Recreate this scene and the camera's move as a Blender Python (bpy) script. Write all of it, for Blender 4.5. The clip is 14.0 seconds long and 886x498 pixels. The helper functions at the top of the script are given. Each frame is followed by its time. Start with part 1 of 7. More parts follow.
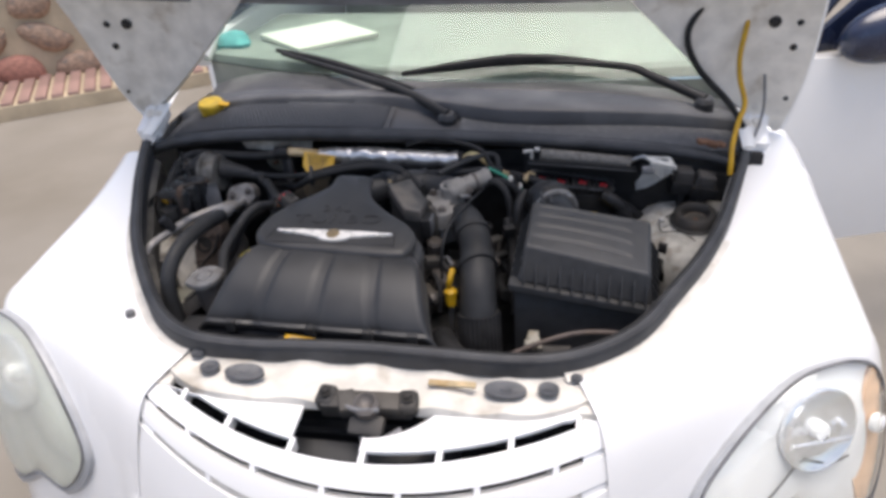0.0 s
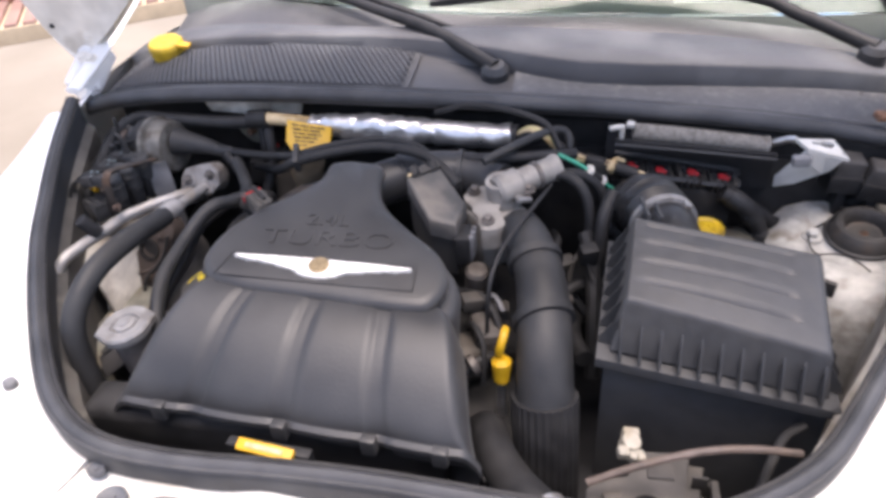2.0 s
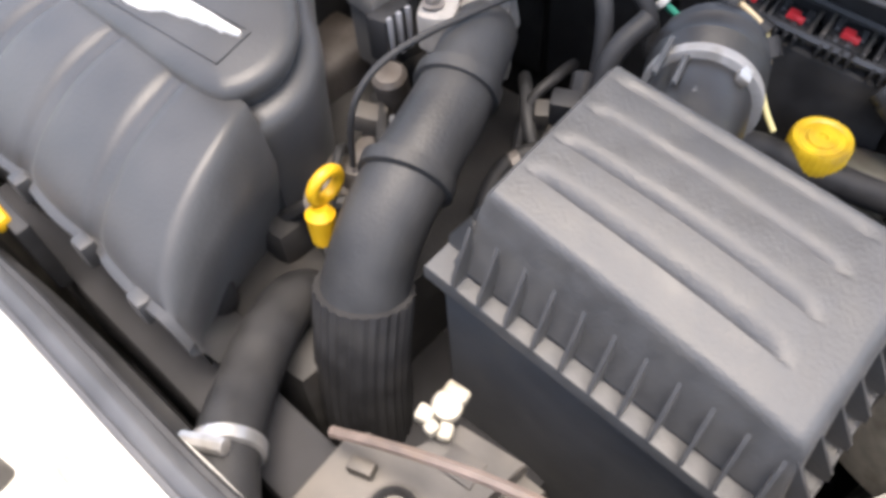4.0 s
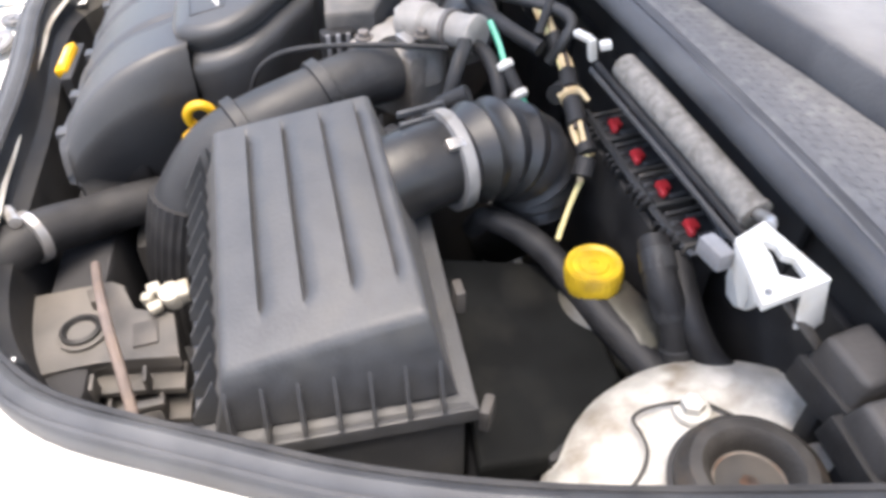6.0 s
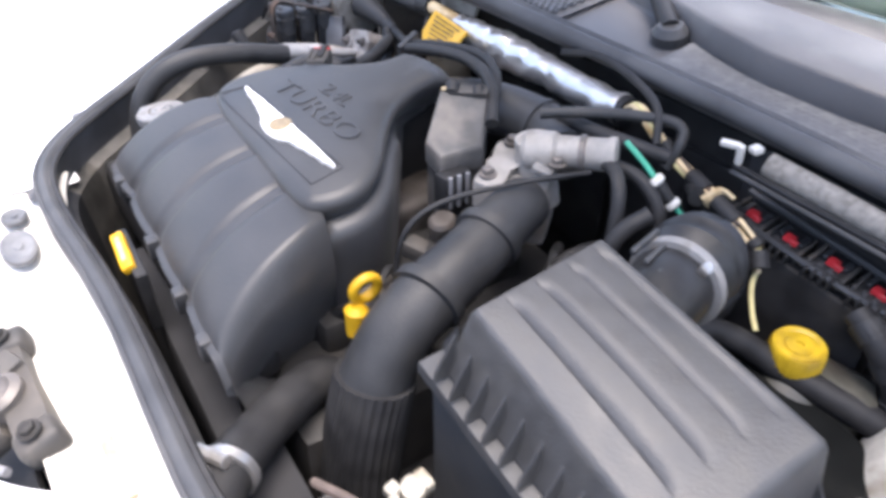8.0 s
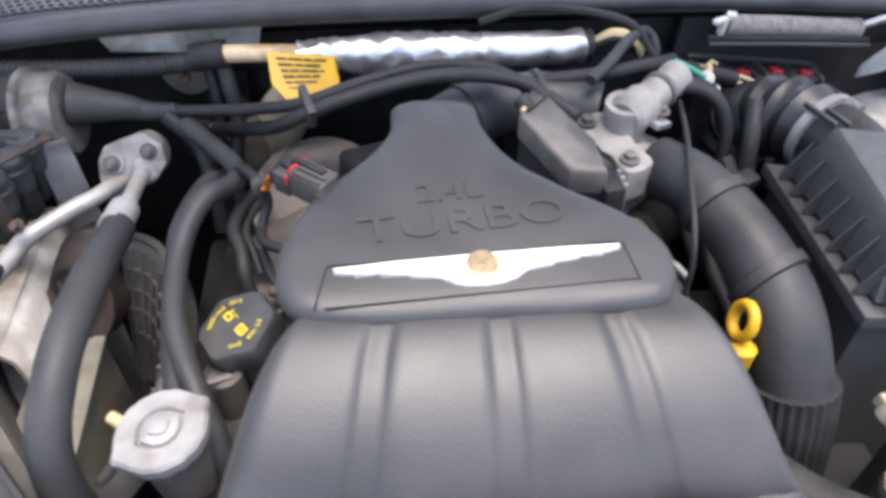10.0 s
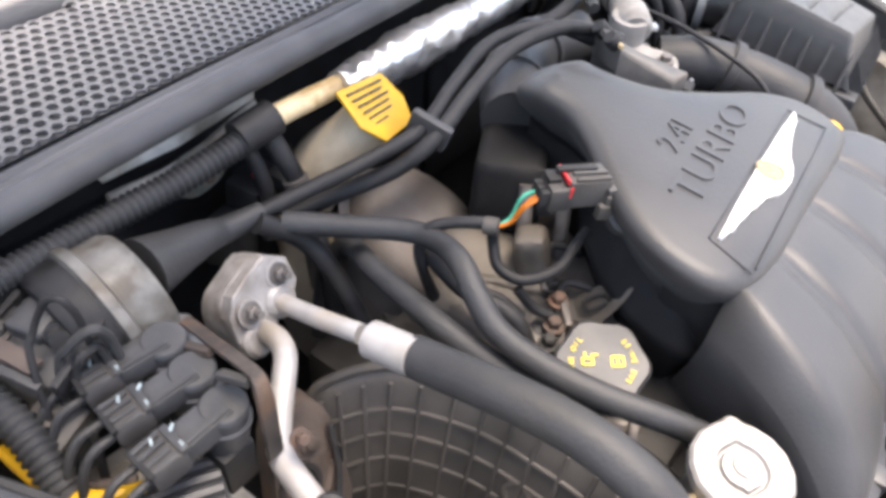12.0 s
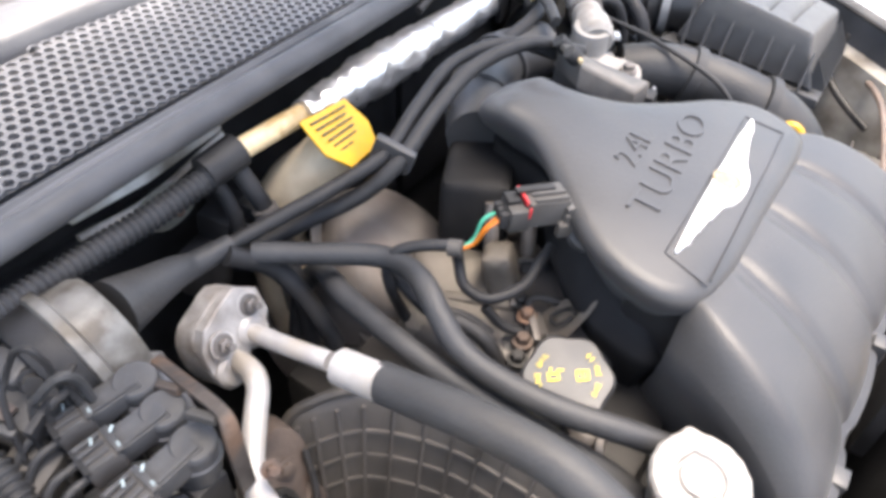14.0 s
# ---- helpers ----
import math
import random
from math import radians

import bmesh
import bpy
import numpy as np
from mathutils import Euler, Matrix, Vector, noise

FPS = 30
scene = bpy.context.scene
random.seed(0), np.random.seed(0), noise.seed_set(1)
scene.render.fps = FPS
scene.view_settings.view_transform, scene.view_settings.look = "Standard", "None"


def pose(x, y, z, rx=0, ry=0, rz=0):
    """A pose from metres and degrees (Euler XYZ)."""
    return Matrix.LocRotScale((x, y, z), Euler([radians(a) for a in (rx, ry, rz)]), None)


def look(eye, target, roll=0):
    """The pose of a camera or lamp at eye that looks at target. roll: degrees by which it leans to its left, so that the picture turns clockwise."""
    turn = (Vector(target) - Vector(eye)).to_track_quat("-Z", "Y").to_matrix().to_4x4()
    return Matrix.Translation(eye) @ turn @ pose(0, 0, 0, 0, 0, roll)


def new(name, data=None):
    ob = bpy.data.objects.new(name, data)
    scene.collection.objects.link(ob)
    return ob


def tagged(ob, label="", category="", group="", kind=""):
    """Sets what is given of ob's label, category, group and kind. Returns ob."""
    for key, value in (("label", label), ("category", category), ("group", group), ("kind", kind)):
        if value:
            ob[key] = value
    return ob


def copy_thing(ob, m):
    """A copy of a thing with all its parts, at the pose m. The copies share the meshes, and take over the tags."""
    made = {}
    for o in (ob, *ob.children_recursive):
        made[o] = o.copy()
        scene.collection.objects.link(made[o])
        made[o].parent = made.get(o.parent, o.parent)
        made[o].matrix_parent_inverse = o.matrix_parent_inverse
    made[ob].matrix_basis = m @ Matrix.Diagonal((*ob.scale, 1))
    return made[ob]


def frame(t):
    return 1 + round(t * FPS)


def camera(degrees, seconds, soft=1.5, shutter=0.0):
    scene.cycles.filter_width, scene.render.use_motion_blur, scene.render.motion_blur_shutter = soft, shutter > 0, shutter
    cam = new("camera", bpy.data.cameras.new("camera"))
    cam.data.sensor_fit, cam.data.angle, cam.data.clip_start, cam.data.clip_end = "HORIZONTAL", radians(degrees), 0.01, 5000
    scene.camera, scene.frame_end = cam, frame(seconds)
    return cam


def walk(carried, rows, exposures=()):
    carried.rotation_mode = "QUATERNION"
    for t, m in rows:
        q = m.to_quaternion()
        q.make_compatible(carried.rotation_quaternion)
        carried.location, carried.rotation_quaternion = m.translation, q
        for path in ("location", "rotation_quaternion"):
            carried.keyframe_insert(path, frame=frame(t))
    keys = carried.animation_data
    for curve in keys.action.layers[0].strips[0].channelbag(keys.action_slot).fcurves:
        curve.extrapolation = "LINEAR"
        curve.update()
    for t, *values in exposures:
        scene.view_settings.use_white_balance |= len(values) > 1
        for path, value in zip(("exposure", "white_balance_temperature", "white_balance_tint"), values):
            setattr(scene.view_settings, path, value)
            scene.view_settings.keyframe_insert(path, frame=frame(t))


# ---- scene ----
cam = camera(64.7, 14.0, soft=3.6, shutter=0.3)
PATH = [
    (0, (0.323, -0.787, 1.548), (-0.092, 0.868, 0.504), -4.4),
    (0.5, (0.31, -0.77, 1.537), (-0.086, 0.869, 0.462), -4.9),
    (1, (0.268, -0.722, 1.521), (-0.058, 0.925, 0.435), -4.3),
    (1.5, (0.221, -0.547, 1.477), (-0.138, 1.071, 0.358), -4.8),
    (2, (0.199, -0.365, 1.427), (-0.268, 1.159, 0.218), -5.0),
    (2.5, (0.167, -0.216, 1.371), (-0.303, 1.257, 0.103), -8.3),
    (3, (0.212, -0.106, 1.305), (-0.358, 1.188, -0.109), -9.6),
    (3.2, (0.247, -0.085, 1.275), (-0.375, 1.112, -0.202), -9.0),
    (5.3, (0.599, 0.141, 1.226), (-0.704, 0.488, -0.251), -2.9),
    (5.5, (0.628, 0.18, 1.225), (-0.741, 0.522, -0.193), -2.3),
    (6, (0.696, 0.26, 1.237), (-0.762, 0.56, -0.099), -0.7),
    (6.5, (0.701, 0.313, 1.238), (-0.783, 0.468, -0.094), -2.1),
    (7, (0.685, 0.264, 1.238), (-0.752, 0.551, -0.123), -1.2),
    (7.5, (0.644, 0.079, 1.285), (-0.771, 0.741, 0.036), -1.0),
    (8, (0.521, -0.037, 1.287), (-0.825, 0.826, 0.085), -0.1),
    (8.5, (0.359, -0.134, 1.295), (-0.732, 0.967, 0.032), -0.3),
    (8.7, (0.296, -0.186, 1.293), (-0.656, 1.053, 0.044), -0.8),
    (10.8, (-0.385, -0.12, 1.298), (0.16, 1.23, -0.072), 2.3),
    (11, (-0.417, -0.077, 1.281), (0.172, 1.276, -0.069), 1.0),
    (11.2, (-0.466, -0.006, 1.279), (0.262, 1.23, -0.115), 1.0),
    (11.5, (-0.511, 0.05, 1.262), (0.388, 1.158, -0.139), 3.2),
    (12, (-0.602, 0.128, 1.263), (0.612, 0.935, -0.107), 5.1),
    (12.5, (-0.619, 0.222, 1.25), (0.673, 0.795, -0.165), 4.1),
    (13, (-0.623, 0.248, 1.241), (0.683, 0.728, -0.195), 4.1),
    (13.5, (-0.637, 0.204, 1.26), (0.665, 0.743, -0.159), 4.3),
    (14, (-0.585, 0.113, 1.287), (0.625, 0.909, -0.092), 2.7),
]
EXPOSURES = [(0, 0.7, 7000, 13), (1.0, 0.72, 7000, 13), (1.5, 1.13, 7000, 17), (2.0, 1.74, 7100, 19), (2.5, 2.27, 7400, 14), (3.0, 2.49, 7500, 13), (5.5, 2.63, 7300, 14), (6.5, 2.67, 7350, 12), (7.5, 2.49, 7050, 12), (8.5, 2.27, 6600, 18), (11, 2.37, 7400, 12), (12, 2.75, 7700, 14), (13, 2.81, 7600, 13), (14, 2.99, 7600, 13)]
walk(cam, [(t, look(eye, to, roll)) for t, eye, to, roll in PATH], EXPOSURES)

# ---------------------------------------------------------------- light
world = bpy.data.worlds.new("world")
scene.world = world
world.use_nodes = True
wn = world.node_tree
sky = wn.nodes.new("ShaderNodeTexSky")
sky.sky_type = "NISHITA"
sky.sun_disc = False
sky.sun_elevation = radians(84)
sky.sun_rotation = radians(67)
sky.air_density, sky.dust_density, sky.ozone_density = 1.0, 3.0, 1.0
wn.nodes["Background"].inputs[1].default_value = 0.15
wn.links.new(sky.outputs[0], wn.nodes["Background"].inputs[0])
sun = bpy.data.lights.new("sun", "SUN")
sun.energy, sun.angle, sun.color = 1.9, radians(45), (1.0, 1.0, 1.0)
sun_ob = new("sun", sun)
sun_ob.matrix_world = look((0.38, 0.42, 4.6), (0, 0.2, 0.9))


# ---------------------------------------------------------------- materials
def material(name, colour, rough=0.5, metal=0.0, spots=None, scale=30.0, bump=0.15, vary=0.25, fine=400.0, coat=0.0, rough_vary=0.15,
             spot_at=(0.52, 0.68), transmission=0.0, sheen=0.0, spec=0.5, alpha=1.0, ior=1.45):
    """A procedural surface: colour with cloudy variation, an optional second colour in patches, fine grain in roughness and bump."""
    m = bpy.data.materials.new(name)
    m.use_nodes = True
    nt = m.node_tree
    b = nt.nodes["Principled BSDF"]
    co = nt.nodes.new("ShaderNodeTexCoord")
    info = nt.nodes.new("ShaderNodeObjectInfo")

    def noise_tex(s, detail=4.0):
        n = nt.nodes.new("ShaderNodeTexNoise")
        n.inputs["Scale"].default_value, n.inputs["Detail"].default_value = s, detail
        nt.links.new(co.outputs["Object"], n.inputs["Vector"])
        return n

    def ramp(src, a, c, ca, cb):
        r = nt.nodes.new("ShaderNodeValToRGB")
        r.color_ramp.elements[0].position, r.color_ramp.elements[1].position = a, c
        r.color_ramp.elements[0].color, r.color_ramp.elements[1].color = (*ca, 1), (*cb, 1)
        nt.links.new(src, r.inputs[0])
        return r

    big, small = noise_tex(scale), noise_tex(fine, 2.0)
    dark = tuple(c * (1 - vary) for c in colour)
    light = tuple(min(1, c * (1 + vary)) for c in colour)
    col = ramp(big.outputs["Fac"], 0.35, 0.65, dark, light).outputs[0]
    if spots:
        mix = nt.nodes.new("ShaderNodeMixRGB")
        patch = noise_tex(scale * 0.55, 6.0)
        mask = ramp(patch.outputs["Fac"], *spot_at, (0, 0, 0), (1, 1, 1))
        nt.links.new(mask.outputs[0], mix.inputs[0])
        nt.links.new(col, mix.inputs[1])
        mix.inputs[2].default_value = (*spots, 1)
        col = mix.outputs[0]
    hue = nt.nodes.new("ShaderNodeHueSaturation")
    mp = nt.nodes.new("ShaderNodeMapRange")
    mp.inputs[3].default_value, mp.inputs[4].default_value = 1 - vary * 0.4, 1 + vary * 0.4
    nt.links.new(info.outputs["Random"], mp.inputs[0])
    nt.links.new(mp.outputs[0], hue.inputs["Value"])
    nt.links.new(col, hue.inputs["Color"])
    nt.links.new(hue.outputs[0], b.inputs["Base Color"])
    rr = nt.nodes.new("ShaderNodeMapRange")
    rr.inputs[3].default_value, rr.inputs[4].default_value = max(0.02, rough - rough_vary), min(1, rough + rough_vary)
    nt.links.new(big.outputs["Fac"], rr.inputs[0])
    nt.links.new(rr.outputs[0], b.inputs["Roughness"])
    b.inputs["Metallic"].default_value = metal
    b.inputs["Coat Weight"].default_value = coat
    b.inputs["Sheen Weight"].default_value, b.inputs["Sheen Roughness"].default_value = sheen, 0.45
    b.inputs["Transmission Weight"].default_value = transmission
    b.inputs["Specular IOR Level"].default_value = spec
    b.inputs["Alpha"].default_value = alpha
    b.inputs["IOR"].default_value = ior
    if bump:
        bp = nt.nodes.new("ShaderNodeBump")
        bp.inputs["Strength"].default_value, bp.inputs["Distance"].default_value = bump, 0.001
        nt.links.new(small.outputs["Fac"], bp.inputs["Height"])
        nt.links.new(bp.outputs[0], b.inputs["Normal"])
    return m


M = dict(
    paint=material("white_car_paint", (0.84, 0.84, 0.83), 0.25, coat=0.6, vary=0.02, bump=0.0, scale=4, rough_vary=0.05),
    dirty=material("dusty_white_paint", (0.66, 0.63, 0.57), 0.5, spots=(0.30, 0.24, 0.17), scale=26, vary=0.12, spot_at=(0.58, 0.80)),
    towerpaint=material("grimy_tower_paint", (0.44, 0.425, 0.385), 0.5, spots=(0.20, 0.17, 0.13), scale=60, vary=0.16, bump=0.4, spot_at=(0.50, 0.74)),
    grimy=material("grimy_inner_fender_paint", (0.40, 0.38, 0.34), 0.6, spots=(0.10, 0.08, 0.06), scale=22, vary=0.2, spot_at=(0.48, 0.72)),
    plastic=material("satin_black_plastic", (0.030, 0.0305, 0.032), 0.48, spec=0.52, sheen=0.05, spots=(0.045, 0.044, 0.043), scale=14, vary=0.2, bump=0.25, spot_at=(0.5, 0.85)),
    box=material("dusty_black_plastic", (0.035, 0.036, 0.038), 0.52, spec=0.55, sheen=0.03, spots=(0.045, 0.0445, 0.043), scale=60, vary=0.15, bump=0.35, spot_at=(0.50, 0.80)),
    dust=material("brown_dusty_plastic", (0.036, 0.034, 0.032), 0.6, spots=(0.085, 0.073, 0.060), scale=30, vary=0.3, bump=0.3, spot_at=(0.45, 0.75)),
    rubber=material("black_rubber", (0.017, 0.017, 0.0178), 0.58, spec=0.34, spots=(0.030, 0.029, 0.028), scale=40, vary=0.3, bump=0.3, spot_at=(0.5, 0.8)),
    seal=material("grey_rubber_seal", (0.038, 0.0395, 0.043), 0.6, spots=(0.085, 0.085, 0.085), scale=20, vary=0.25, spot_at=(0.5, 0.85)),
    cowl=material("weathered_grey_plastic", (0.047, 0.047, 0.050), 0.52, spec=0.6, sheen=0.1, spots=(0.10, 0.10, 0.10), scale=9, vary=0.18, bump=0.5, fine=700),
    # blacker than the plastic itself: the deep shade there is in the colour
    batt=material("shaded_black_cover", (0.0055, 0.006, 0.006), 0.75, spots=(0.011, 0.011, 0.010), scale=30, vary=0.25, spec=0.1),
    brown=material("brown_grey_dusty_plastic", (0.046, 0.043, 0.041), 0.65, spots=(0.088, 0.079, 0.070), scale=30, vary=0.25, bump=0.3, spot_at=(0.45, 0.75)),
    housing=material("dusty_ribbed_plastic", (0.062, 0.058, 0.054), 0.6, spots=(0.098, 0.088, 0.078), scale=26, vary=0.25, bump=0.3, spot_at=(0.45, 0.75)),
    connector=material("grey_connector_plastic", (0.040, 0.0405, 0.042), 0.5, spots=(0.060, 0.058, 0.055), scale=70, vary=0.2, bump=0.2, spot_at=(0.5, 0.8)),
    mount=material("dusty_rubber_mount", (0.040, 0.037, 0.034), 0.6, spots=(0.085, 0.060, 0.042), scale=32, vary=0.3, bump=0.5, spot_at=(0.56, 0.72)),
    cupbrown=material("dusty_rusted_steel", (0.16, 0.135, 0.115), 0.7, spots=(0.10, 0.055, 0.035), scale=90, vary=0.3, bump=0.5, metal=0.1),
    fluidtank=material("stained_milky_plastic", (0.075, 0.072, 0.058), 0.35, spots=(0.05, 0.042, 0.034), scale=34, vary=0.25, spot_at=(0.45, 0.65)),
    darkpanel=material("dark_mottled_panel", (0.085, 0.080, 0.072), 0.65, spots=(0.19, 0.175, 0.15), scale=26, vary=0.25, bump=0.4, spot_at=(0.52, 0.75)),
    paleyellow=material("pale_yellow_wire", (0.50, 0.44, 0.22), 0.5, vary=0.15, scale=60),
    # cover plastic darkened for the shade under the deck
    shellshade=material("shaded_black_shell", (0.011, 0.011, 0.0115), 0.72, spots=(0.018, 0.017, 0.016), scale=30, vary=0.25, spec=0.2),
    strapsteel=material("brown_steel_strap", (0.042, 0.034, 0.029), 0.6, metal=0.2, spots=(0.10, 0.058, 0.036), scale=60, vary=0.3, bump=0.5, spot_at=(0.52, 0.70)),
    dulllamp=material("dulled_reflector", (0.56, 0.58, 0.52), 0.4, metal=0.1, scale=8, vary=0.06, bump=0.0),
    bezel=material("pale_grey_trim", (0.40, 0.41, 0.42), 0.35, vary=0.08, bump=0.0),
    dusty=material("pale_dusty_cover", (0.060, 0.059, 0.058), 0.6, spots=(0.19, 0.165, 0.14), scale=30, vary=0.25, bump=0.3, spot_at=(0.45, 0.75)),
    buffer=material("worn_grey_rubber", (0.085, 0.088, 0.095), 0.6, spots=(0.15, 0.15, 0.15), scale=40, vary=0.2),
    rod=material("pinkish_rusty_rod", (0.10, 0.078, 0.068), 0.65, spots=(0.10, 0.075, 0.06), scale=60, vary=0.25, bump=0.4),
    mat=material("dusty_inlet_mat", (0.085, 0.085, 0.088), 0.65, spots=(0.12, 0.12, 0.118), scale=120, vary=0.15, bump=0.5, spec=0.4),
    ivory=material("ivory_plastic", (0.29, 0.27, 0.225), 0.5, spots=(0.22, 0.19, 0.14), scale=60, vary=0.15),
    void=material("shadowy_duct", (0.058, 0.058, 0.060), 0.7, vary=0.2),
    # near-black for unlit depths: the shade of the bay is in the colour
    black=material("unlit_void_black", (0.015, 0.015, 0.0165), 0.8, vary=0.3),
    block=material("oily_cast_iron", (0.016, 0.015, 0.014), 0.7, spots=(0.017, 0.0145, 0.0125), scale=30, vary=0.4, bump=0.5, fine=160),
    alu=material("cast_aluminium", (0.235, 0.222, 0.205), 0.65, metal=0.2, spots=(0.16, 0.14, 0.12), scale=45, vary=0.2, bump=0.5, fine=260),
    beige=material("beige_dusty_shield", (0.40, 0.33, 0.235), 0.45, spots=(0.24, 0.18, 0.12), scale=24, vary=0.2, bump=0.4, fine=150),
    tan=material("dusty_tan_casting", (0.115, 0.10, 0.083), 0.6, metal=0.2, spots=(0.05, 0.042, 0.034), scale=24, vary=0.22, bump=0.6, fine=170),
    shieldgrey=material("dusty_grey_shield", (0.125, 0.112, 0.102), 0.68, metal=0.05, spots=(0.12, 0.10, 0.085), scale=20, vary=0.18, bump=0.4, fine=150),
    acblock=material("dusty_aluminium_block", (0.30, 0.285, 0.27), 0.55, metal=0.2, spots=(0.17, 0.145, 0.125), scale=70, vary=0.2, bump=0.45, spot_at=(0.46, 0.70)),
    # grey set to dim what the unseen bonnet underside throws into the bay
    hoodgrey=material("hood_skin_grey", (0.20, 0.20, 0.205), 0.7, spots=(0.15, 0.15, 0.15), scale=12, vary=0.15),
    dullcap=material("dull_pressed_metal", (0.125, 0.119, 0.108), 0.5, metal=0.25, spots=(0.065, 0.056, 0.045), scale=80, vary=0.22, bump=0.4, spot_at=(0.50, 0.68)),
    capmetal=material("worn_pressed_steel", (0.21, 0.205, 0.20), 0.48, metal=0.3, spots=(0.15, 0.14, 0.13), scale=70, vary=0.12, bump=0.2),
    paleblue=material("pale_blue_plastic", (0.27, 0.33, 0.34), 0.4, vary=0.3),
    grimewhite=material("grimy_pale_paint", (0.58, 0.55, 0.49), 0.65, spots=(0.20, 0.17, 0.135), scale=30, vary=0.25, bump=0.4, spot_at=(0.45, 0.70)),
    pipe=material("dull_aluminium_pipe", (0.36, 0.345, 0.33), 0.46, metal=0.35, spots=(0.35, 0.31, 0.26), scale=50, vary=0.12),
    steel=material("bright_steel", (0.46, 0.45, 0.44), 0.35, metal=0.8, spots=(0.3, 0.26, 0.22), scale=60, vary=0.15),
    foil=material("crumpled_foil", (0.57, 0.56, 0.55), 0.34, metal=0.85, scale=60, vary=0.1, bump=1.0, fine=90),
    greycast=material("grey_cast_metal", (0.125, 0.113, 0.104), 0.55, metal=0.4, spots=(0.05, 0.041, 0.034), scale=18, vary=0.22, bump=0.5, fine=200),
    duct=material("black_rubber_duct", (0.013, 0.013, 0.0138), 0.42, spots=(0.018, 0.018, 0.017), scale=40, vary=0.3, bump=0.2),
    rust=material("rusty_steel", (0.062, 0.047, 0.039), 0.75, spots=(0.115, 0.062, 0.037), scale=38, vary=0.3, bump=0.6, fine=220),
    orange=material("orange_rust", (0.17, 0.085, 0.05), 0.8, scale=60, vary=0.3, bump=0.5),
    yellow=material("yellow_plastic", (0.50, 0.28, 0.01), 0.45, spots=(0.38, 0.22, 0.03), scale=40, vary=0.12, spot_at=(0.6, 0.85)),
    cap=material("translucent_yellow_plastic", (0.50, 0.33, 0.02), 0.35, spots=(0.26, 0.17, 0.03), scale=60, vary=0.15, spot_at=(0.5, 0.8)),
    hose=material("matt_black_hose", (0.025, 0.0255, 0.0265), 0.55, spots=(0.034, 0.033, 0.032), scale=25, vary=0.25, bump=0.4, spec=0.4),
    rail=material("fuzzy_grey_sleeve", (0.20, 0.187, 0.168), 0.85, spots=(0.13, 0.12, 0.105), scale=160, vary=0.2, bump=1.0, fine=700),
    red=material("red_plastic", (0.45, 0.025, 0.03), 0.4, scale=60, vary=0.2),
    white=material("white_plastic", (0.50, 0.485, 0.45), 0.5, spots=(0.45, 0.40, 0.32), scale=40, vary=0.1, spot_at=(0.6, 0.85)),
    cream=material("cream_tape", (0.48, 0.37, 0.22), 0.5, spots=(0.32, 0.21, 0.09), scale=60, vary=0.2),
    orangewire=material("orange_wire", (0.50, 0.14, 0.015), 0.4, vary=0.1),
    greenwire=material("green_wire", (0.04, 0.30, 0.20), 0.4, vary=0.1),
    tank=material("milky_plastic", (0.19, 0.185, 0.155), 0.4, spots=(0.20, 0.17, 0.12), scale=50, vary=0.2),
    greyplastic=material("grey_plastic", (0.16, 0.16, 0.165), 0.45, spots=(0.07, 0.07, 0.07), scale=30, vary=0.2),
    ink=material("dark_print", (0.03, 0.025, 0.02), 0.6, vary=0.1, bump=0.0),
    yellowink=material("yellow_print", (0.80, 0.62, 0.03), 0.5, vary=0.05, bump=0.0),
    wing=material("silver_white_enamel", (0.78, 0.76, 0.72), 0.3, metal=0.2, scale=60, vary=0.05, bump=0.0),
    gold=material("worn_gold", (0.30, 0.23, 0.14), 0.4, metal=0.5, scale=300, vary=0.25),
    glass=material("clear_glass", (0.95, 0.97, 0.96), 0.03, transmission=1.0, vary=0.01, bump=0.0, rough_vary=0.01),
    haze=material("hazed_polycarbonate", (0.90, 0.92, 0.88), 0.22, transmission=0.85, scale=5, vary=0.02, bump=0.0),
    screen=material("tinted_windscreen", (0.75, 0.86, 0.80), 0.03, transmission=1.0, vary=0.01, bump=0.0, rough_vary=0.01, ior=1.22),
    chrome=material("headlamp_reflector", (0.86, 0.86, 0.87), 0.22, metal=0.75, vary=0.03, bump=0.0, rough_vary=0.05),
    lampsilver=material("silvered_reflector", (0.90, 0.905, 0.91), 0.30, metal=0.15, vary=0.05, bump=0.0, scale=8),
    amber=material("amber_lens", (0.86, 0.58, 0.40), 0.2, vary=0.1, bump=0.3, fine=300),
    mirror=material("dark_blue_mirror_shell", (0.015, 0.022, 0.05), 0.25, coat=0.5, vary=0.1, bump=0.0),
    dash=material("pale_dashboard", (0.216, 0.230, 0.212), 0.7, vary=0.15, scale=12),
    teal=material("teal_fabric", (0.09, 0.32, 0.33), 0.7, vary=0.2),
    paper=material("white_paper", (0.62, 0.60, 0.55), 0.6, vary=0.03),
    concrete=material("worn_concrete", (0.24, 0.22, 0.19), 0.85, spots=(0.18, 0.16, 0.13), scale=1.6, vary=0.12, bump=0.6, fine=60, spot_at=(0.4, 0.7)),
    mortar=material("sandy_mortar", (0.46, 0.38, 0.27), 0.9, scale=6, vary=0.15, bump=0.8, fine=60),
    stone=material("river_stone", (0.36, 0.25, 0.18), 0.75, spots=(0.22, 0.18, 0.15), scale=5, vary=0.3, bump=0.5, fine=60),
    redstone=material("red_stone", (0.42, 0.20, 0.15), 0.75, scale=5, vary=0.25, bump=0.5, fine=60),
    pinktile=material("pink_kerb_tile", (0.33, 0.21, 0.18), 0.7, scale=5, vary=0.15, bump=0.3),
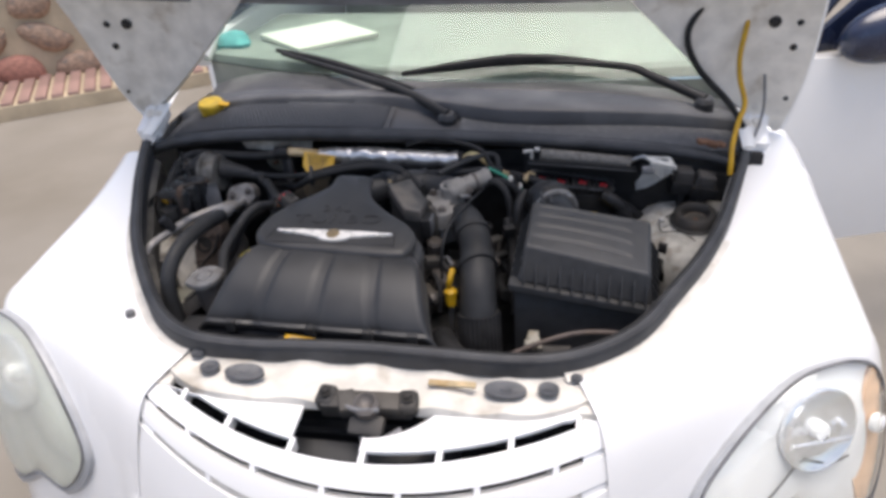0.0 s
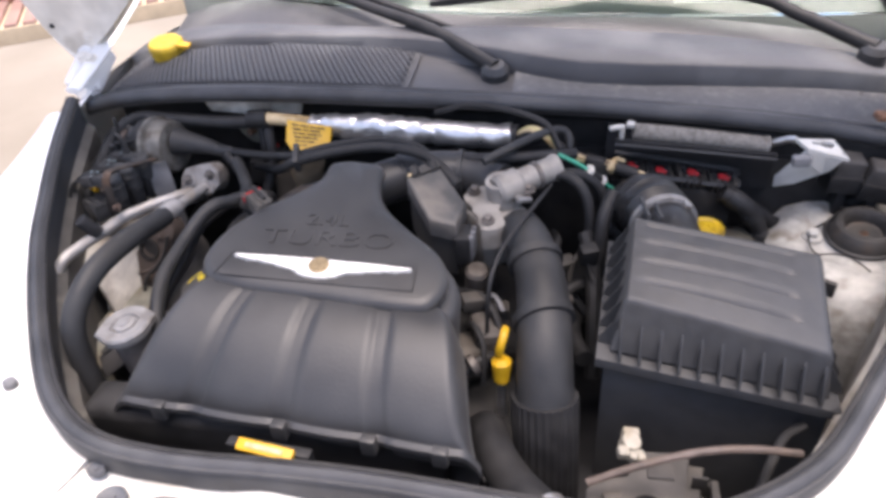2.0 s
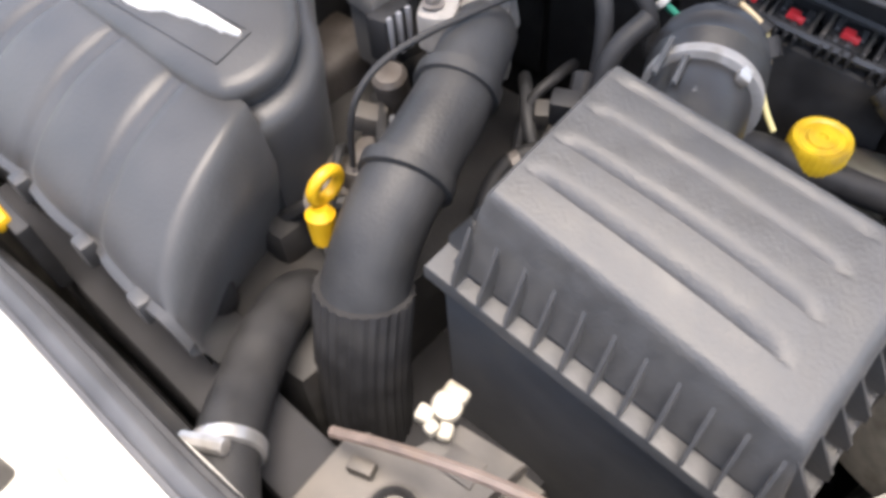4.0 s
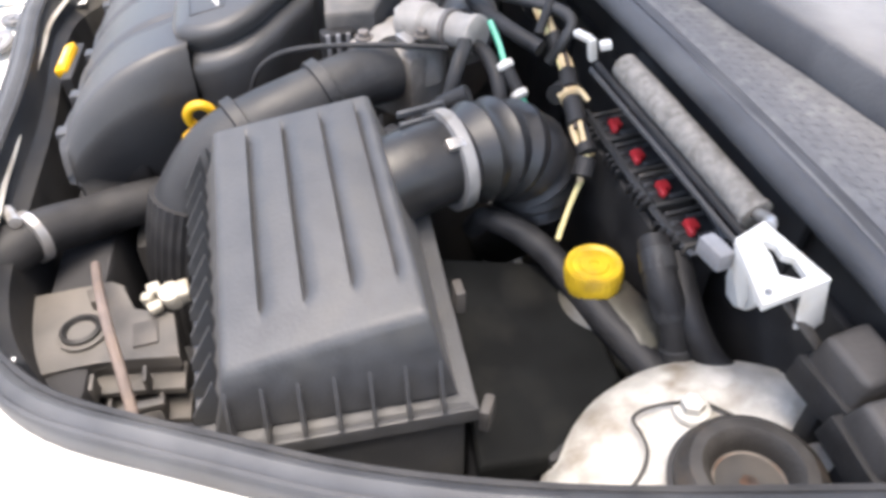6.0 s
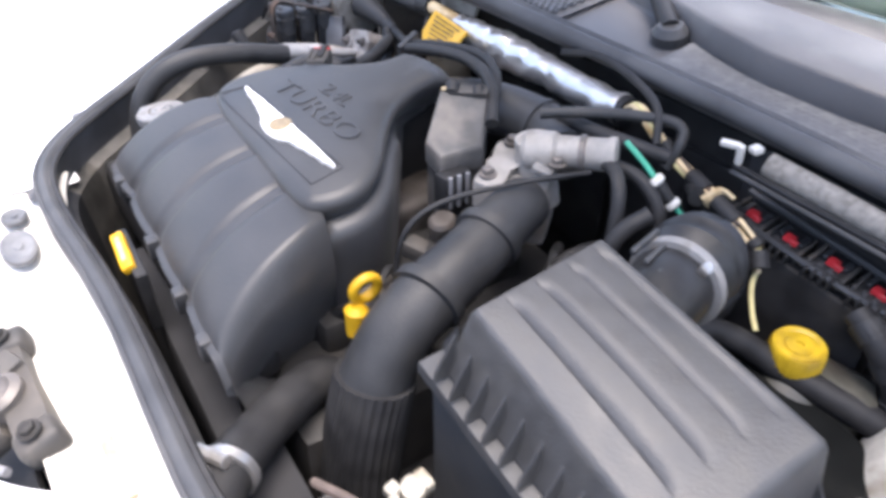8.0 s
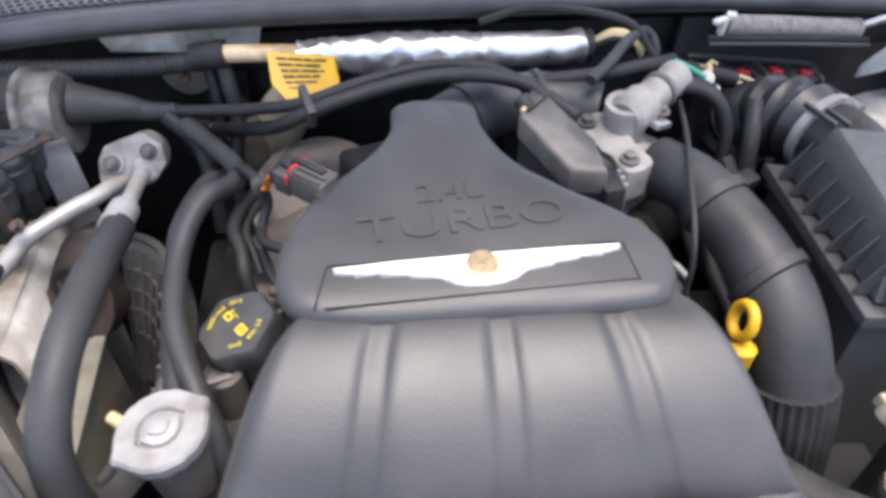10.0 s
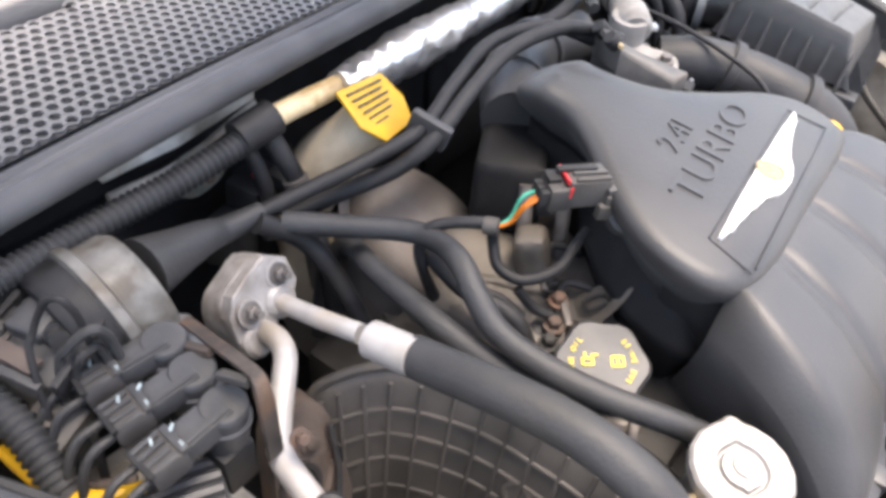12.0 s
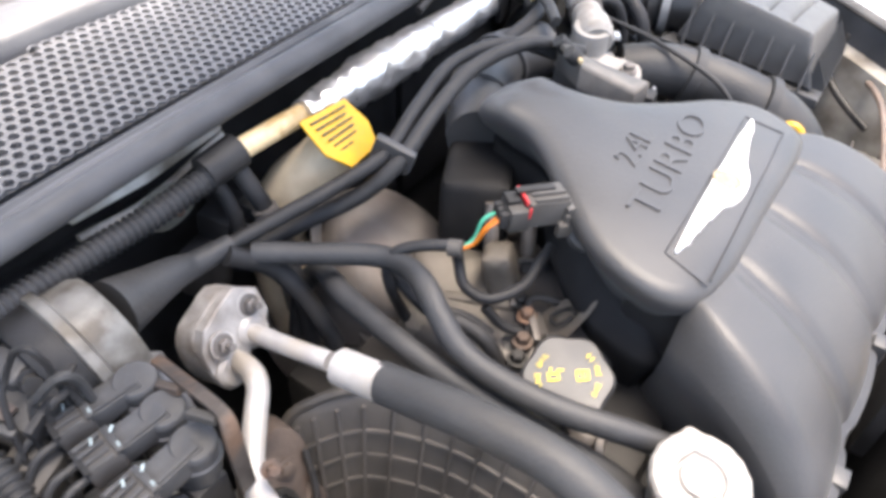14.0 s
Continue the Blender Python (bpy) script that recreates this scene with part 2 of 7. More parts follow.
    plaster=material("pale_plaster", (0.62, 0.58, 0.54), 0.85, scale=1.5, vary=0.08, bump=0.4, fine=40),
)
# the panes let daylight through


# ---------------------------------------------------------------- mesh tools
V = Vector


def lerp(a, b, k):
    return a + (b - a) * k


def finish(bm, name, mat, smooth=38):
    bmesh.ops.remove_doubles(bm, verts=bm.verts, dist=1e-6)
    bmesh.ops.recalc_face_normals(bm, faces=bm.faces)
    me = bpy.data.meshes.new(name)
    bm.to_mesh(me)
    bm.free()
    for p in me.polygons:
        p.use_smooth = True
    me.set_sharp_from_angle(angle=radians(smooth))
    me.materials.append(M[mat])
    return me


AT = Matrix()  # the frame in which the next things are drawn
BASES = {}
FRAMES = {}


def thing(name, label, category, base=(0, 0, 0), group=""):
    ob = new(name)
    ob.empty_display_size = 0.02
    ob.matrix_basis = AT @ Matrix.Translation(base)
    BASES[ob.name] = V(base)
    FRAMES[ob.name] = AT.copy()
    return tagged(ob, label, category, group)


def turned(about, move, rx, ry, rz, size=1.0):
    """A frame turned by degrees about a point, moved and sized."""
    return Matrix.Translation(V(about) + V(move)) @ pose(0, 0, 0, rx, ry, rz) @ Matrix.Scale(size, 4) @ Matrix.Translation(-V(about))


def moved(x, y, z):
    return Matrix.Translation((x, y, z))


def part(name, bm, mat, parent, label="", smooth=38):
    """One mesh object under a thing or a part; the mesh is given in the frame AT."""
    ob = new(name, finish(bm, name, mat, smooth))
    return under(ob, parent, label)


def under(ob, parent, label=""):
    ob.parent = parent
    ob.matrix_parent_inverse = Matrix() if parent.parent else Matrix.Translation(-BASES.get(parent.name, V((0, 0, 0))))
    FRAMES[ob.name] = AT.copy()
    ob.matrix_basis = FRAMES[parent.name].inverted() @ AT @ ob.matrix_basis
    return tagged(ob, label)


def solo(name, bm, mat, label, category, group="", kind="", smooth=38):
    ob = new(name, finish(bm, name, mat, smooth))
    ob.matrix_basis = AT
    return tagged(ob, label, category, group, kind)


def spline(pts, sub=6, closed=False):
    """Points along a smooth curve through pts."""
    p = [V(q) for q in pts]
    n = len(p)
    out = []
    for i in range(n if closed else n - 1):
        a = p[(i - 1) % n] if closed or i > 0 else p[0] * 2 - p[1]
        b, c = p[i], p[(i + 1) % n]
        d = p[(i + 2) % n] if closed or i + 2 < n else p[-1] * 2 - p[-2]
        for k in range(sub):
            t = k / sub
            out.append(0.5 * (2 * b + (c - a) * t + (2 * a - 5 * b + 4 * c - d) * t * t + (3 * b - a - 3 * c + d) * t * t * t))
    if not closed:
        out.append(p[-1])
    return out


def loft(bm, rings, closed=True, cap=True):
    made = [[bm.verts.new(p) for p in r] for r in rings]
    n = len(rings[0])
    for a, b in zip(made, made[1:]):
        for i in range(n if closed else n - 1):
            j = (i + 1) % n
            bm.faces.new((a[i], a[j], b[j], b[i]))
    if cap and closed:
        bm.faces.new(made[0])
        bm.faces.new(list(reversed(made[-1])))
    return bm


def tube(bm, pts, r, n=12, sub=6, ridge=0.0, pitch=0.006, flat=1.0, flute=0.0):
    """A round hose or rod through pts; r is a radius or one radius for each point; ridge: depth of corrugation."""
    if bm is None:
        bm = bmesh.new()
    line = spline(pts, sub)
    if ridge:
        fine = [line[0]]
        step = pitch / 6
        for a, b in zip(line, line[1:]):
            k = max(1, int((b - a).length / step))
            fine += [a.lerp(b, (i + 1) / k) for i in range(k)]
        line = fine
    length = [0.0]
    for a, b in zip(line, line[1:]):
        length.append(length[-1] + (b - a).length)
    up = V((0, 0, 1))
    d0 = (line[1] - line[0]).normalized()
    side = d0.cross(up) if abs(d0.z) < 0.95 else d0.cross(V((1, 0, 0)))
    side.normalize()
    rings = []
    for i, p in enumerate(line):
        d = (line[min(i + 1, len(line) - 1)] - line[max(i - 1, 0)]).normalized()
        side = (side - d * side.dot(d)).normalized()
        nrm = d.cross(side)
        k = length[i] / length[-1]
        if isinstance(r, (list, tuple)):
            f = k * (len(r) - 1)
            j = min(int(f), len(r) - 2)
            rad = lerp(r[j], r[j + 1], f - j)
        else:
            rad = r
        if ridge:
            rad += ridge * (0.5 - 0.5 * math.cos(2 * math.pi * length[i] / pitch)) - ridge
        rings.append([p + (side * math.cos(2 * math.pi * a / n) + nrm * flat * math.sin(2 * math.pi * a / n)) * rad * (1 + flute * (a % 2)) for a in range(n)])
    return loft(bm, rings)


def frame_of(axis):
    a = V(axis).normalized()
    s = a.cross(V((0, 0, 1))) if abs(a.z) < 0.95 else a.cross(V((0, 1, 0)))
    s.normalize()
    return a, s, a.cross(s)


def lathe(bm, profile, origin, axis=(0, 0, 1), n=24, wobble=None):
    """Turns (radius, height) pairs about the axis."""
    if bm is None:
        bm = bmesh.new()
    a, s, t = frame_of(axis)
    o = V(origin)
    rings = []
    for r, h in profile:
        rings.append([o + a * h + (s * math.cos(2 * math.pi * k / n) + t * math.sin(2 * math.pi * k / n)) * max(r, 1e-4) * (wobble(k / n) if wobble else 1)
                      for k in range(n)])
    return loft(bm, rings)


def box(bm, c, size, rot=(0, 0, 0), bevel=0.003, seg=2, taper=1.0):
    """A bevelled block with its centre at c."""
    if bm is None:
        bm = bmesh.new()
    m = pose(*c, *rot)
    h = V(size) / 2
    vs = [bm.verts.new(m @ V((x * h.x * (taper if z > 0 else 1), y * h.y * (taper if z > 0 else 1), z * h.z))) for x, y, z in
          ((-1, -1, -1), (1, -1, -1), (1, 1, -1), (-1, 1, -1), (-1, -1, 1), (1, -1, 1), (1, 1, 1), (-1, 1, 1))]
    fs = [bm.faces.new([vs[i] for i in q]) for q in ((0, 3, 2, 1), (4, 5, 6, 7), (0, 1, 5, 4), (1, 2, 6, 5), (2, 3, 7, 6), (3, 0, 4, 7))]
    if bevel:
        es = {e for f in fs for e in f.edges}
        bmesh.ops.bevel(bm, geom=list(es), offset=bevel, segments=seg, affect="EDGES", profile=0.6)
    return bm


def slab(bm, poly, drop, bevel=0.003, seg=2):
    """A plate with the outline poly, drop metres thick downwards (or along a vector)."""
    if bm is None:
        bm = bmesh.new()
    d = V((0, 0, -drop)) if isinstance(drop, (int, float)) else V(drop)
    top = [bm.verts.new(p) for p in poly]
    low = [bm.verts.new(V(p) + d) for p in poly]
    n = len(poly)
    ft = bm.faces.new(top)
    fs = [ft, bm.faces.new(list(reversed(low)))]
    for i in range(n):
        fs.append(bm.faces.new((top[i], low[i], low[(i + 1) % n], top[(i + 1) % n])))
    if bevel:
        bmesh.ops.bevel(bm, geom=list(ft.edges), offset=bevel, segments=seg, affect="EDGES", profile=0.6)
    return bm


def sheet(bm, grid):
    """A surface from rows of points."""
    if bm is None:
        bm = bmesh.new()
    return loft(bm, grid, closed=False, cap=False)


def thicken(bm, t):
    bmesh.ops.recalc_face_normals(bm, faces=bm.faces)
    bmesh.ops.solidify(bm, geom=list(bm.faces), thickness=t)
    return bm


def words(name, text, size, m, mat, parent, depth=0.001, label=""):
    cu = bpy.data.curves.new(name, "FONT")
    cu.body, cu.size, cu.extrude, cu.align_x, cu.align_y = text, size, depth, "CENTER", "CENTER"
    tmp = new("lettering_source", cu)
    me = bpy.data.meshes.new_from_object(tmp)
    bpy.data.objects.remove(tmp)
    me.transform(m)
    me.materials.clear()
    me.materials.append(M[mat])
    return under(new(name, me), parent, label)


def bolt(bm, at, axis=(0, 0, 1), r=0.008, h=0.008):
    lathe(bm, [(r * 1.5, 0), (r * 1.5, h * 0.25), (r * 1.02, h * 0.3)], at, axis, 16)
    lathe(bm, [(r, 0), (r, h), (r * 0.75, h * 1.15)], at, axis, 6)
    return bm

# ---------------------------------------------------------------- the yard
ground = solo("ground", sheet(None, [[V((x, y, 0)) for x in (-60, -8, -3, 0, 3, 8, 60)] for y in (-60, -8, -2, 1, 4, 9, 60)]), "concrete",
              "worn grey-brown concrete yard under the car", "ground", kind="structure")

WALL_A, WALL_B = V((-5.6, 2.35, 0)), V((-0.9, 5.6, 0))
along = (WALL_B - WALL_A).normalized()
back = V((-along.y, along.x, 0))


def garden_wall():
    rng = random.Random(4)
    w = solo("wall_stone", slab(None, [WALL_A - along * 4 + V((0, 0, 2.2)), WALL_B + along * 6 + V((0, 0, 2.2)), WALL_B + along * 6 + back * 0.35 + V((0, 0, 2.2)),
                                      WALL_A - along * 4 + back * 0.35 + V((0, 0, 2.2))], 2.2, 0), "mortar",
             "mortared garden wall of rounded river stones", "wall", kind="structure")
    shapes = []
    for s in range(6):
        bm = bmesh.new()
        bmesh.ops.create_icosphere(bm, subdivisions=2, radius=1)
        for v in bm.verts:
            v.co *= 1 + 0.22 * noise.noise(v.co * 1.3 + V((s * 7, 0, 0)))
        shapes.append((finish(bm, "stone", "stone" if s % 3 else "redstone", 80)))
    n = 0
    z = 0.16
    while z < 1.5:
        x = rng.uniform(0, 0.2)
        while x < 5.4:
            sx, sz = rng.uniform(0.11, 0.19), rng.uniform(0.07, 0.12)
            ob = new("stone", shapes[rng.randrange(6)])
            at = WALL_A + along * x + V((0, 0, z + rng.uniform(-0.02, 0.02)))
            ob.matrix_world = Matrix.Translation(at) @ Matrix.Rotation(math.atan2(along.y, along.x), 4, "Z") @ Matrix.Diagonal((sx, 0.06, sz, 1)) @ pose(0, 0, 0, 0, rng.uniform(-20, 20), 0)
            ob.parent = w
            x += sx * 2.25
            n += 1
        z += 0.235
    return w


def kerb_strip():
    k = solo("pavement", slab(None, [WALL_A - along * 4 - back * 0.62 + V((0, 0, 0.1)), WALL_B + along * 6 - back * 0.62 + V((0, 0, 0.1)),
                                    WALL_B + along * 6 - back * 0.0 + V((0, 0, 0.1)), WALL_A - along * 4 - back * 0.0 + V((0, 0, 0.1))], 0.1, 0.01), "mortar",
             "low step of pink clay tiles along the wall", "step", kind="structure")
    me = finish(box(None, (0, 0, 0), (0.075, 0.60, 0.03), bevel=0.006, seg=1), "tile", "pinktile")
    for i in range(58):
        ob = new("tile", me)
        ob.matrix_world = Matrix.Translation(WALL_A + along * (0.05 + i * 0.105) - back * 0.31 + V((0, 0, 0.108))) @ Matrix.Rotation(math.atan2(along.y, along.x), 4, "Z")
        ob.parent = k
    return k


solo("wall_far", slab(None, [V((-1.5, 9.5, 3.2)), V((14, 9.5, 3.2)), V((14, 9.9, 3.2)), V((-1.5, 9.9, 3.2))], 3.2, 0.01), "plaster",
     "pale plastered wall at the end of the yard", "wall", kind="structure")
solo("wall_behind", slab(None, [V((-14, -9, 3.2)), V((14, -9, 3.2)), V((14, -8.7, 3.2)), V((-14, -8.7, 3.2))], 3.2, 0.01), "plaster",
     "pale plastered wall across the yard", "wall", kind="structure")

# ---------------------------------------------------------------- the car's outer body
AT = BODY = turned((0, 0.2, 0.88), (0.001, 0.004, 0.008), 0.92, 1.58, 3.78)
car = thing("car", "white compact car with its bonnet raised, parked on concrete", "car", (0, 0.6, 0))
RIM = [(-0.625, 0.510, 0.966), (-0.587, 0.395, 0.944), (-0.539, 0.280, 0.921), (-0.512, 0.222, 0.909), (-0.464, 0.145, 0.898), (-0.415, 0.078, 0.893), (-0.357, 0.012, 0.892), (-0.289, -0.030, 0.893), (-0.206, -0.041, 0.893), (-0.111, -0.037, 0.893),
       (-0.016, -0.035, 0.894), (0.086, -0.039, 0.895), (0.199, -0.043, 0.895), (0.275, -0.031, 0.895), (0.336, -0.001, 0.896), (0.394, 0.046, 0.902), (0.451, 0.130, 0.911), (0.509, 0.223, 0.921), (0.563, 0.338, 0.937), (0.631, 0.534, 0.962)]
RIM3 = [p - V((0, 0, 0.019)) for p in spline(RIM, 5)]


def drop_off(d):
    return 0.0 if d <= 0 else 0.55 * d + 17 * d * d


def body_z(x, y):
    """The height of the wing and nose panels."""
    ax = abs(x)
    nose = -0.215 + 0.9 * ax * ax if ax < 0.4 else -0.071 + 0.5 * (ax - 0.4)
    top = 0.862 + 0.13 * max(y, -0.05) + (0.03 * (y + 0.05) if y < -0.05 else 0)
    top -= 0.25 * max(0, ax - 0.62) ** 2
    return max(0.25, top - drop_off(nose - y) - drop_off(ax - (0.72 + 0.03 * y if x > 0 else 0.684 - 0.055 * y)))


def rim_out(i):
    """The way outwards from the bay's rim."""
    a, b = RIM3[max(i - 1, 0)], RIM3[min(i + 1, len(RIM3) - 1)]
    d = b - a
    n = V((d.y, -d.x, 0)).normalized()
    p = RIM3[i]
    side = V((1 if p.x > 0 else -1, 0, 0))
    k = min(1, max(0, (p.y - 0.1) / 0.3))
    return n.lerp(side, k).normalized()


def wing(sign):
    rows = []
    idx = [i for i, p in enumerate(RIM3) if (p.x * sign > 0.286 or (p.x * sign > 0.27 and p.y > 0))]
    for i in idx:
        p, d = RIM3[i], rim_out(i)
        row = [p + V((0, 0, -0.03)), p + d * 0.006 + V((0, 0, -0.012)), p + d * 0.02 + V((0, 0, -0.010))]
        s, q = 0.032, None
        end = None
        for k in range(46):
            q = p + d * (0.03 + 0.45 * (k / 45))
            z = body_z(q.x, q.y)
            if end is None and z < 0.46:
                end = (k, V((q.x, q.y, z)))
            if end:
                q = end[1]
                row.append(V((q.x, q.y, lerp(q.z, 0.36, (k - end[0]) / max(1, 45 - end[0])))))
                continue
            blend = min(1, (k + 1) / 14)
            blend = blend * blend * (3 - 2 * blend)
            row.append(V((q.x, q.y, lerp(p.z - 0.010, z, blend))))
        rows.append(row)
    return sheet(None, rows)


def rear_wing(sign):
    rows = []
    for j in range(16):
        y = lerp(0.53 if sign > 0 else 0.54, 1.25, j / 15)
        row = []
        end = None
        for k in range(40):
            x = sign * lerp(0.642 + 0.075 * (j / 15), 0.98, k / 39)
            z = body_z(x, min(y, 0.62)) + 0.02 * max(0, y - 0.62)
            if end is None and z < 0.46:
                end = (k, x, z)
            if end:
                row.append(V((end[1], y, lerp(end[2], 0.36, (k - end[0]) / max(1, 39 - end[0])))))
                continue
            row.append(V((x, y, z)))
        rows.append(row)
    return sheet(None, rows)


for s in (-1, 1):
    gut = [(s * a, b, c) for a, b, c in ((0.632, 0.525, 0.968), (0.640, 0.60, 0.981), (0.655, 0.70, 0.998), (0.661, 0.80, 1.024), (0.664, 0.86, 1.058))]
    flange = part("gutter_flange", tube(None, gut, [0.012, 0.016, 0.017, 0.015, 0.012], 10, 6, flat=0.5), "paint", car, "white-painted gutter flange beside the cowl")
    for k, q in enumerate(gut[1:4]):
        part("bolt", bolt(bmesh.new(), V(q) + V((0, 0, 0.007)), (0, -0.3, 1), 0.008, 0.006), "dirty", flange)
    w = part("wing_panel", wing(s), "paint", car)
    part("rear_wing_panel", rear_wing(s), "paint", car)
    lip_rows = []
    for i, p in enumerate(RIM3):
        if p.x * s > 0.275 and p.y < 0.30:
            d = rim_out(i)
            lip_rows.append([p + d * 0.010 + V((0, 0, -0.0085)), p + d * 0.021 + V((0, 0, -0.0085)), p + d * 0.026 + V((0, 0, -0.0115))])
    part("rim_flange", sheet(None, lip_rows), "dirty", car, "dust-stained flange beside the seal")
    for x, y in (((0.428, 0.030), (0.330, -0.056)) if s > 0 else ((-0.432, 0.036), (-0.318, -0.062))):
        part("rubber_plug", lathe(None, [(0.0, 0.003), (0.0075, 0.002), (0.0085, -0.010)], (x, y, body_z(x, y) + 0.003), (0, 0, 1), 16), "greyplastic", car, "grey rubber plug")

# bumper skin below the grille, wheels, rear panel and side glass
rows = []
for i in range(41):
    x = lerp(-0.42, 0.62, i / 40)
    y = -0.345 + 0.62 * x * x
    rows.append([V((x, y + 0.05, 0.66)), V((x, y, 0.60)), V((x, y - 0.05, 0.55)), V((x, y - 0.065, 0.46)), V((x, y - 0.05, 0.36)), V((x, y + 0.02, 0.27))])
part("bumper", thicken(sheet(None, rows), 0.006), "paint", car, smooth=60)
for wx, wy in ((-0.765, 0.42), (0.765, 0.42), (-0.765, 3.02), (0.765, 3.02)):
    s = 1 if wx > 0 else -1
    wheel = part("wheel", lathe(None, [(0.19, -0.085), (0.29, -0.09), (0.308, -0.07), (0.312, 0.0), (0.308, 0.07), (0.29, 0.09), (0.19, 0.085)], (wx, wy, 0.312), (s, 0, 0), 40), "rubber", car, "black tyre")
    part("rim", lathe(None, [(0.195, -0.05), (0.195, 0.078), (0.18, 0.082), (0.16, 0.060), (0.06, 0.070), (0.03, 0.078), (0.005, 0.078)], (wx, wy, 0.312), (s, 0, 0), 32), "pipe", wheel, "silver rim")
part("rear_panel", box(None, (0, 3.58, 0.78), (1.60, 0.10, 0.98), (6, 0, 0), 0.04), "paint", car)
part("rear_bumper", box(None, (0, 3.62, 0.42), (1.66, 0.16, 0.26), bevel=0.05), "paint", car)

# front crossmember panel
pan = bmesh.new()
rows = []
for i in range(49):
    x = lerp(-0.305, 0.315, i / 48)
    ax = abs(x - 0.005)
    y0 = -0.030 + (0.02 * max(0, (ax - 0.2) / 0.11) ** 2)
    y1 = -0.122 + 0.04 * max(0, (ax - 0.2) / 0.11) ** 2
    z = 0.862 + 0.004 * math.cos(x * 60) * (1 if ax < 0.2 else 0.3)
    rows.append([V((x, y0, 0.868)), V((x, lerp(y0, y1, 0.15), z + 0.001)), V((x, lerp(y0, y1, 0.35), z - 0.003)), V((x, lerp(y0, y1, 0.8), z - 0.004)), V((x, y1, z - 0.002)), V((x, y1 - 0.002, 0.845))])
sheet(pan, rows)
thicken(pan, 0.003)
panel = part("front_crossmember", pan, "dirty", car, "dusty white crossmember panel")
for x, rx, ry, nm in ((-0.186, 0.030, 0.017, "rubber_buffer"), (0.197, 0.030, 0.017, "rubber_buffer"), (-0.243, 0.015, 0.013, "rubber_plug"), (0.257, 0.015, 0.013, "rubber_plug"),
                      (-0.275, 0.010, 0.007, "rubber_plug"), (0.296, 0.009, 0.007, "rubber_plug")):
    y = -0.083 if abs(x) < 0.2 else (-0.076 if abs(x) < 0.26 else -0.05)
    bm = lathe(None, [(1, -0.006), (1, 0.003), (0.86, 0.006), (0.7, 0.003), (0.3, 0.002), (0.25, 0.005), (0.05, 0.005)], (0, 0, 0), (0, 0, 1), 28)
    for v in bm.verts:
        v.co = V((x + v.co.x * rx, y + v.co.y * ry, 0.868 + v.co.z * 0.6))
    part(nm, bm, "buffer", panel, "dark oval rubber buffer" if nm == "rubber_buffer" else "")
part("label_strip", box(None, (0.122, -0.080, 0.870), (0.068, 0.010, 0.004), bevel=0.0005), "cream", panel, "faded yellowed label strip")

# bonnet latch in its dark opening
latch = thing("bonnet_latch", "grimy steel bonnet latch on the front crossmember", "latch", (0.005, -0.1, 0.82))
part("latch_plate", box(None, (0.008, -0.120, 0.858), (0.13, 0.030, 0.030), (12, 0, 2), 0.006), "dust", latch)
part("latch_jaw", lathe(None, [(0.018, -0.016), (0.019, 0.010), (0.013, 0.014), (0.009, 0.008), (0.003, 0.006)], (0.010, -0.132, 0.866), (0, -0.3, 1), 20), "greycast", latch)
part("latch_jaw", box(None, (-0.018, -0.128, 0.866), (0.026, 0.034, 0.024), (14, 0, 20), 0.006), "dust", latch)
part("latch_tongue", box(None, (0.012, -0.148, 0.846), (0.050, 0.030, 0.020), (30, 0, -4), 0.007), "dust", latch)
part("spring", tube(None, [(-0.02, -0.138, 0.872), (0.0, -0.146, 0.874), (0.03, -0.142, 0.872)], 0.004, 8, ridge=0.0012, pitch=0.004), "greyplastic", latch)
for x in (-0.050, 0.066):
    part("latch_bracket", box(None, (x, -0.118, 0.864), (0.028, 0.034, 0.026), (14, 0, 6 if x > 0 else -8), 0.009, 3), "dust", latch)
    part("bolt", bolt(bmesh.new(), (x, -0.122, 0.880), (0, -0.2, 1), 0.006, 0.006), "block", latch)
part("release_lever", tube(None, [(0.0, -0.14, 0.84), (0.01, -0.165, 0.836), (0.03, -0.166, 0.836), (0.06, -0.148, 0.844)], 0.004, 8), "greyplastic", latch)

# grille: a crown plate, three slots with ribs, bars between
grille = thing("grille", "white slatted front grille below the bonnet opening", "grille", (0, -0.2, 0.5))


def arc(k, x):
    return (-0.193, -0.214, -0.2385, -0.2450, -0.2625, -0.2685, -0.30)[k] + (1.10 if k < 2 else 1.0) * (x - 0.015) ** 2


def grille_z(x, y):
    return body_z(x, y) - 0.003


def grille_band(x0, x1, f0, f1, n=30, rows_n=6, t=0.006, off=0.0):
    g = []
    for i in range(n + 1):
        x = lerp(x0, x1, i / n)
        g.append([V((x, lerp(f0(x), f1(x), j / rows_n), grille_z(x, lerp(f0(x), f1(x), j / rows_n)) + off)) for j in range(rows_n + 1)])
    bm = sheet(None, g)
    thicken(bm, t)
    return bm


part("crown_plate", grille_band(-0.335, -0.085, lambda x: -0.118 + 1.2 * max(0, -x - 0.22) ** 2 * 2, lambda x: min(arc(0, x), -0.1195 + 1.2 * max(0, -x - 0.22) ** 2 * 2)), "paint", grille)


def hole_edge(x):
    k = min(1, max(0, (x - 0.008) / 0.106))
    return lerp(-0.172, -0.110, k ** 2.2)


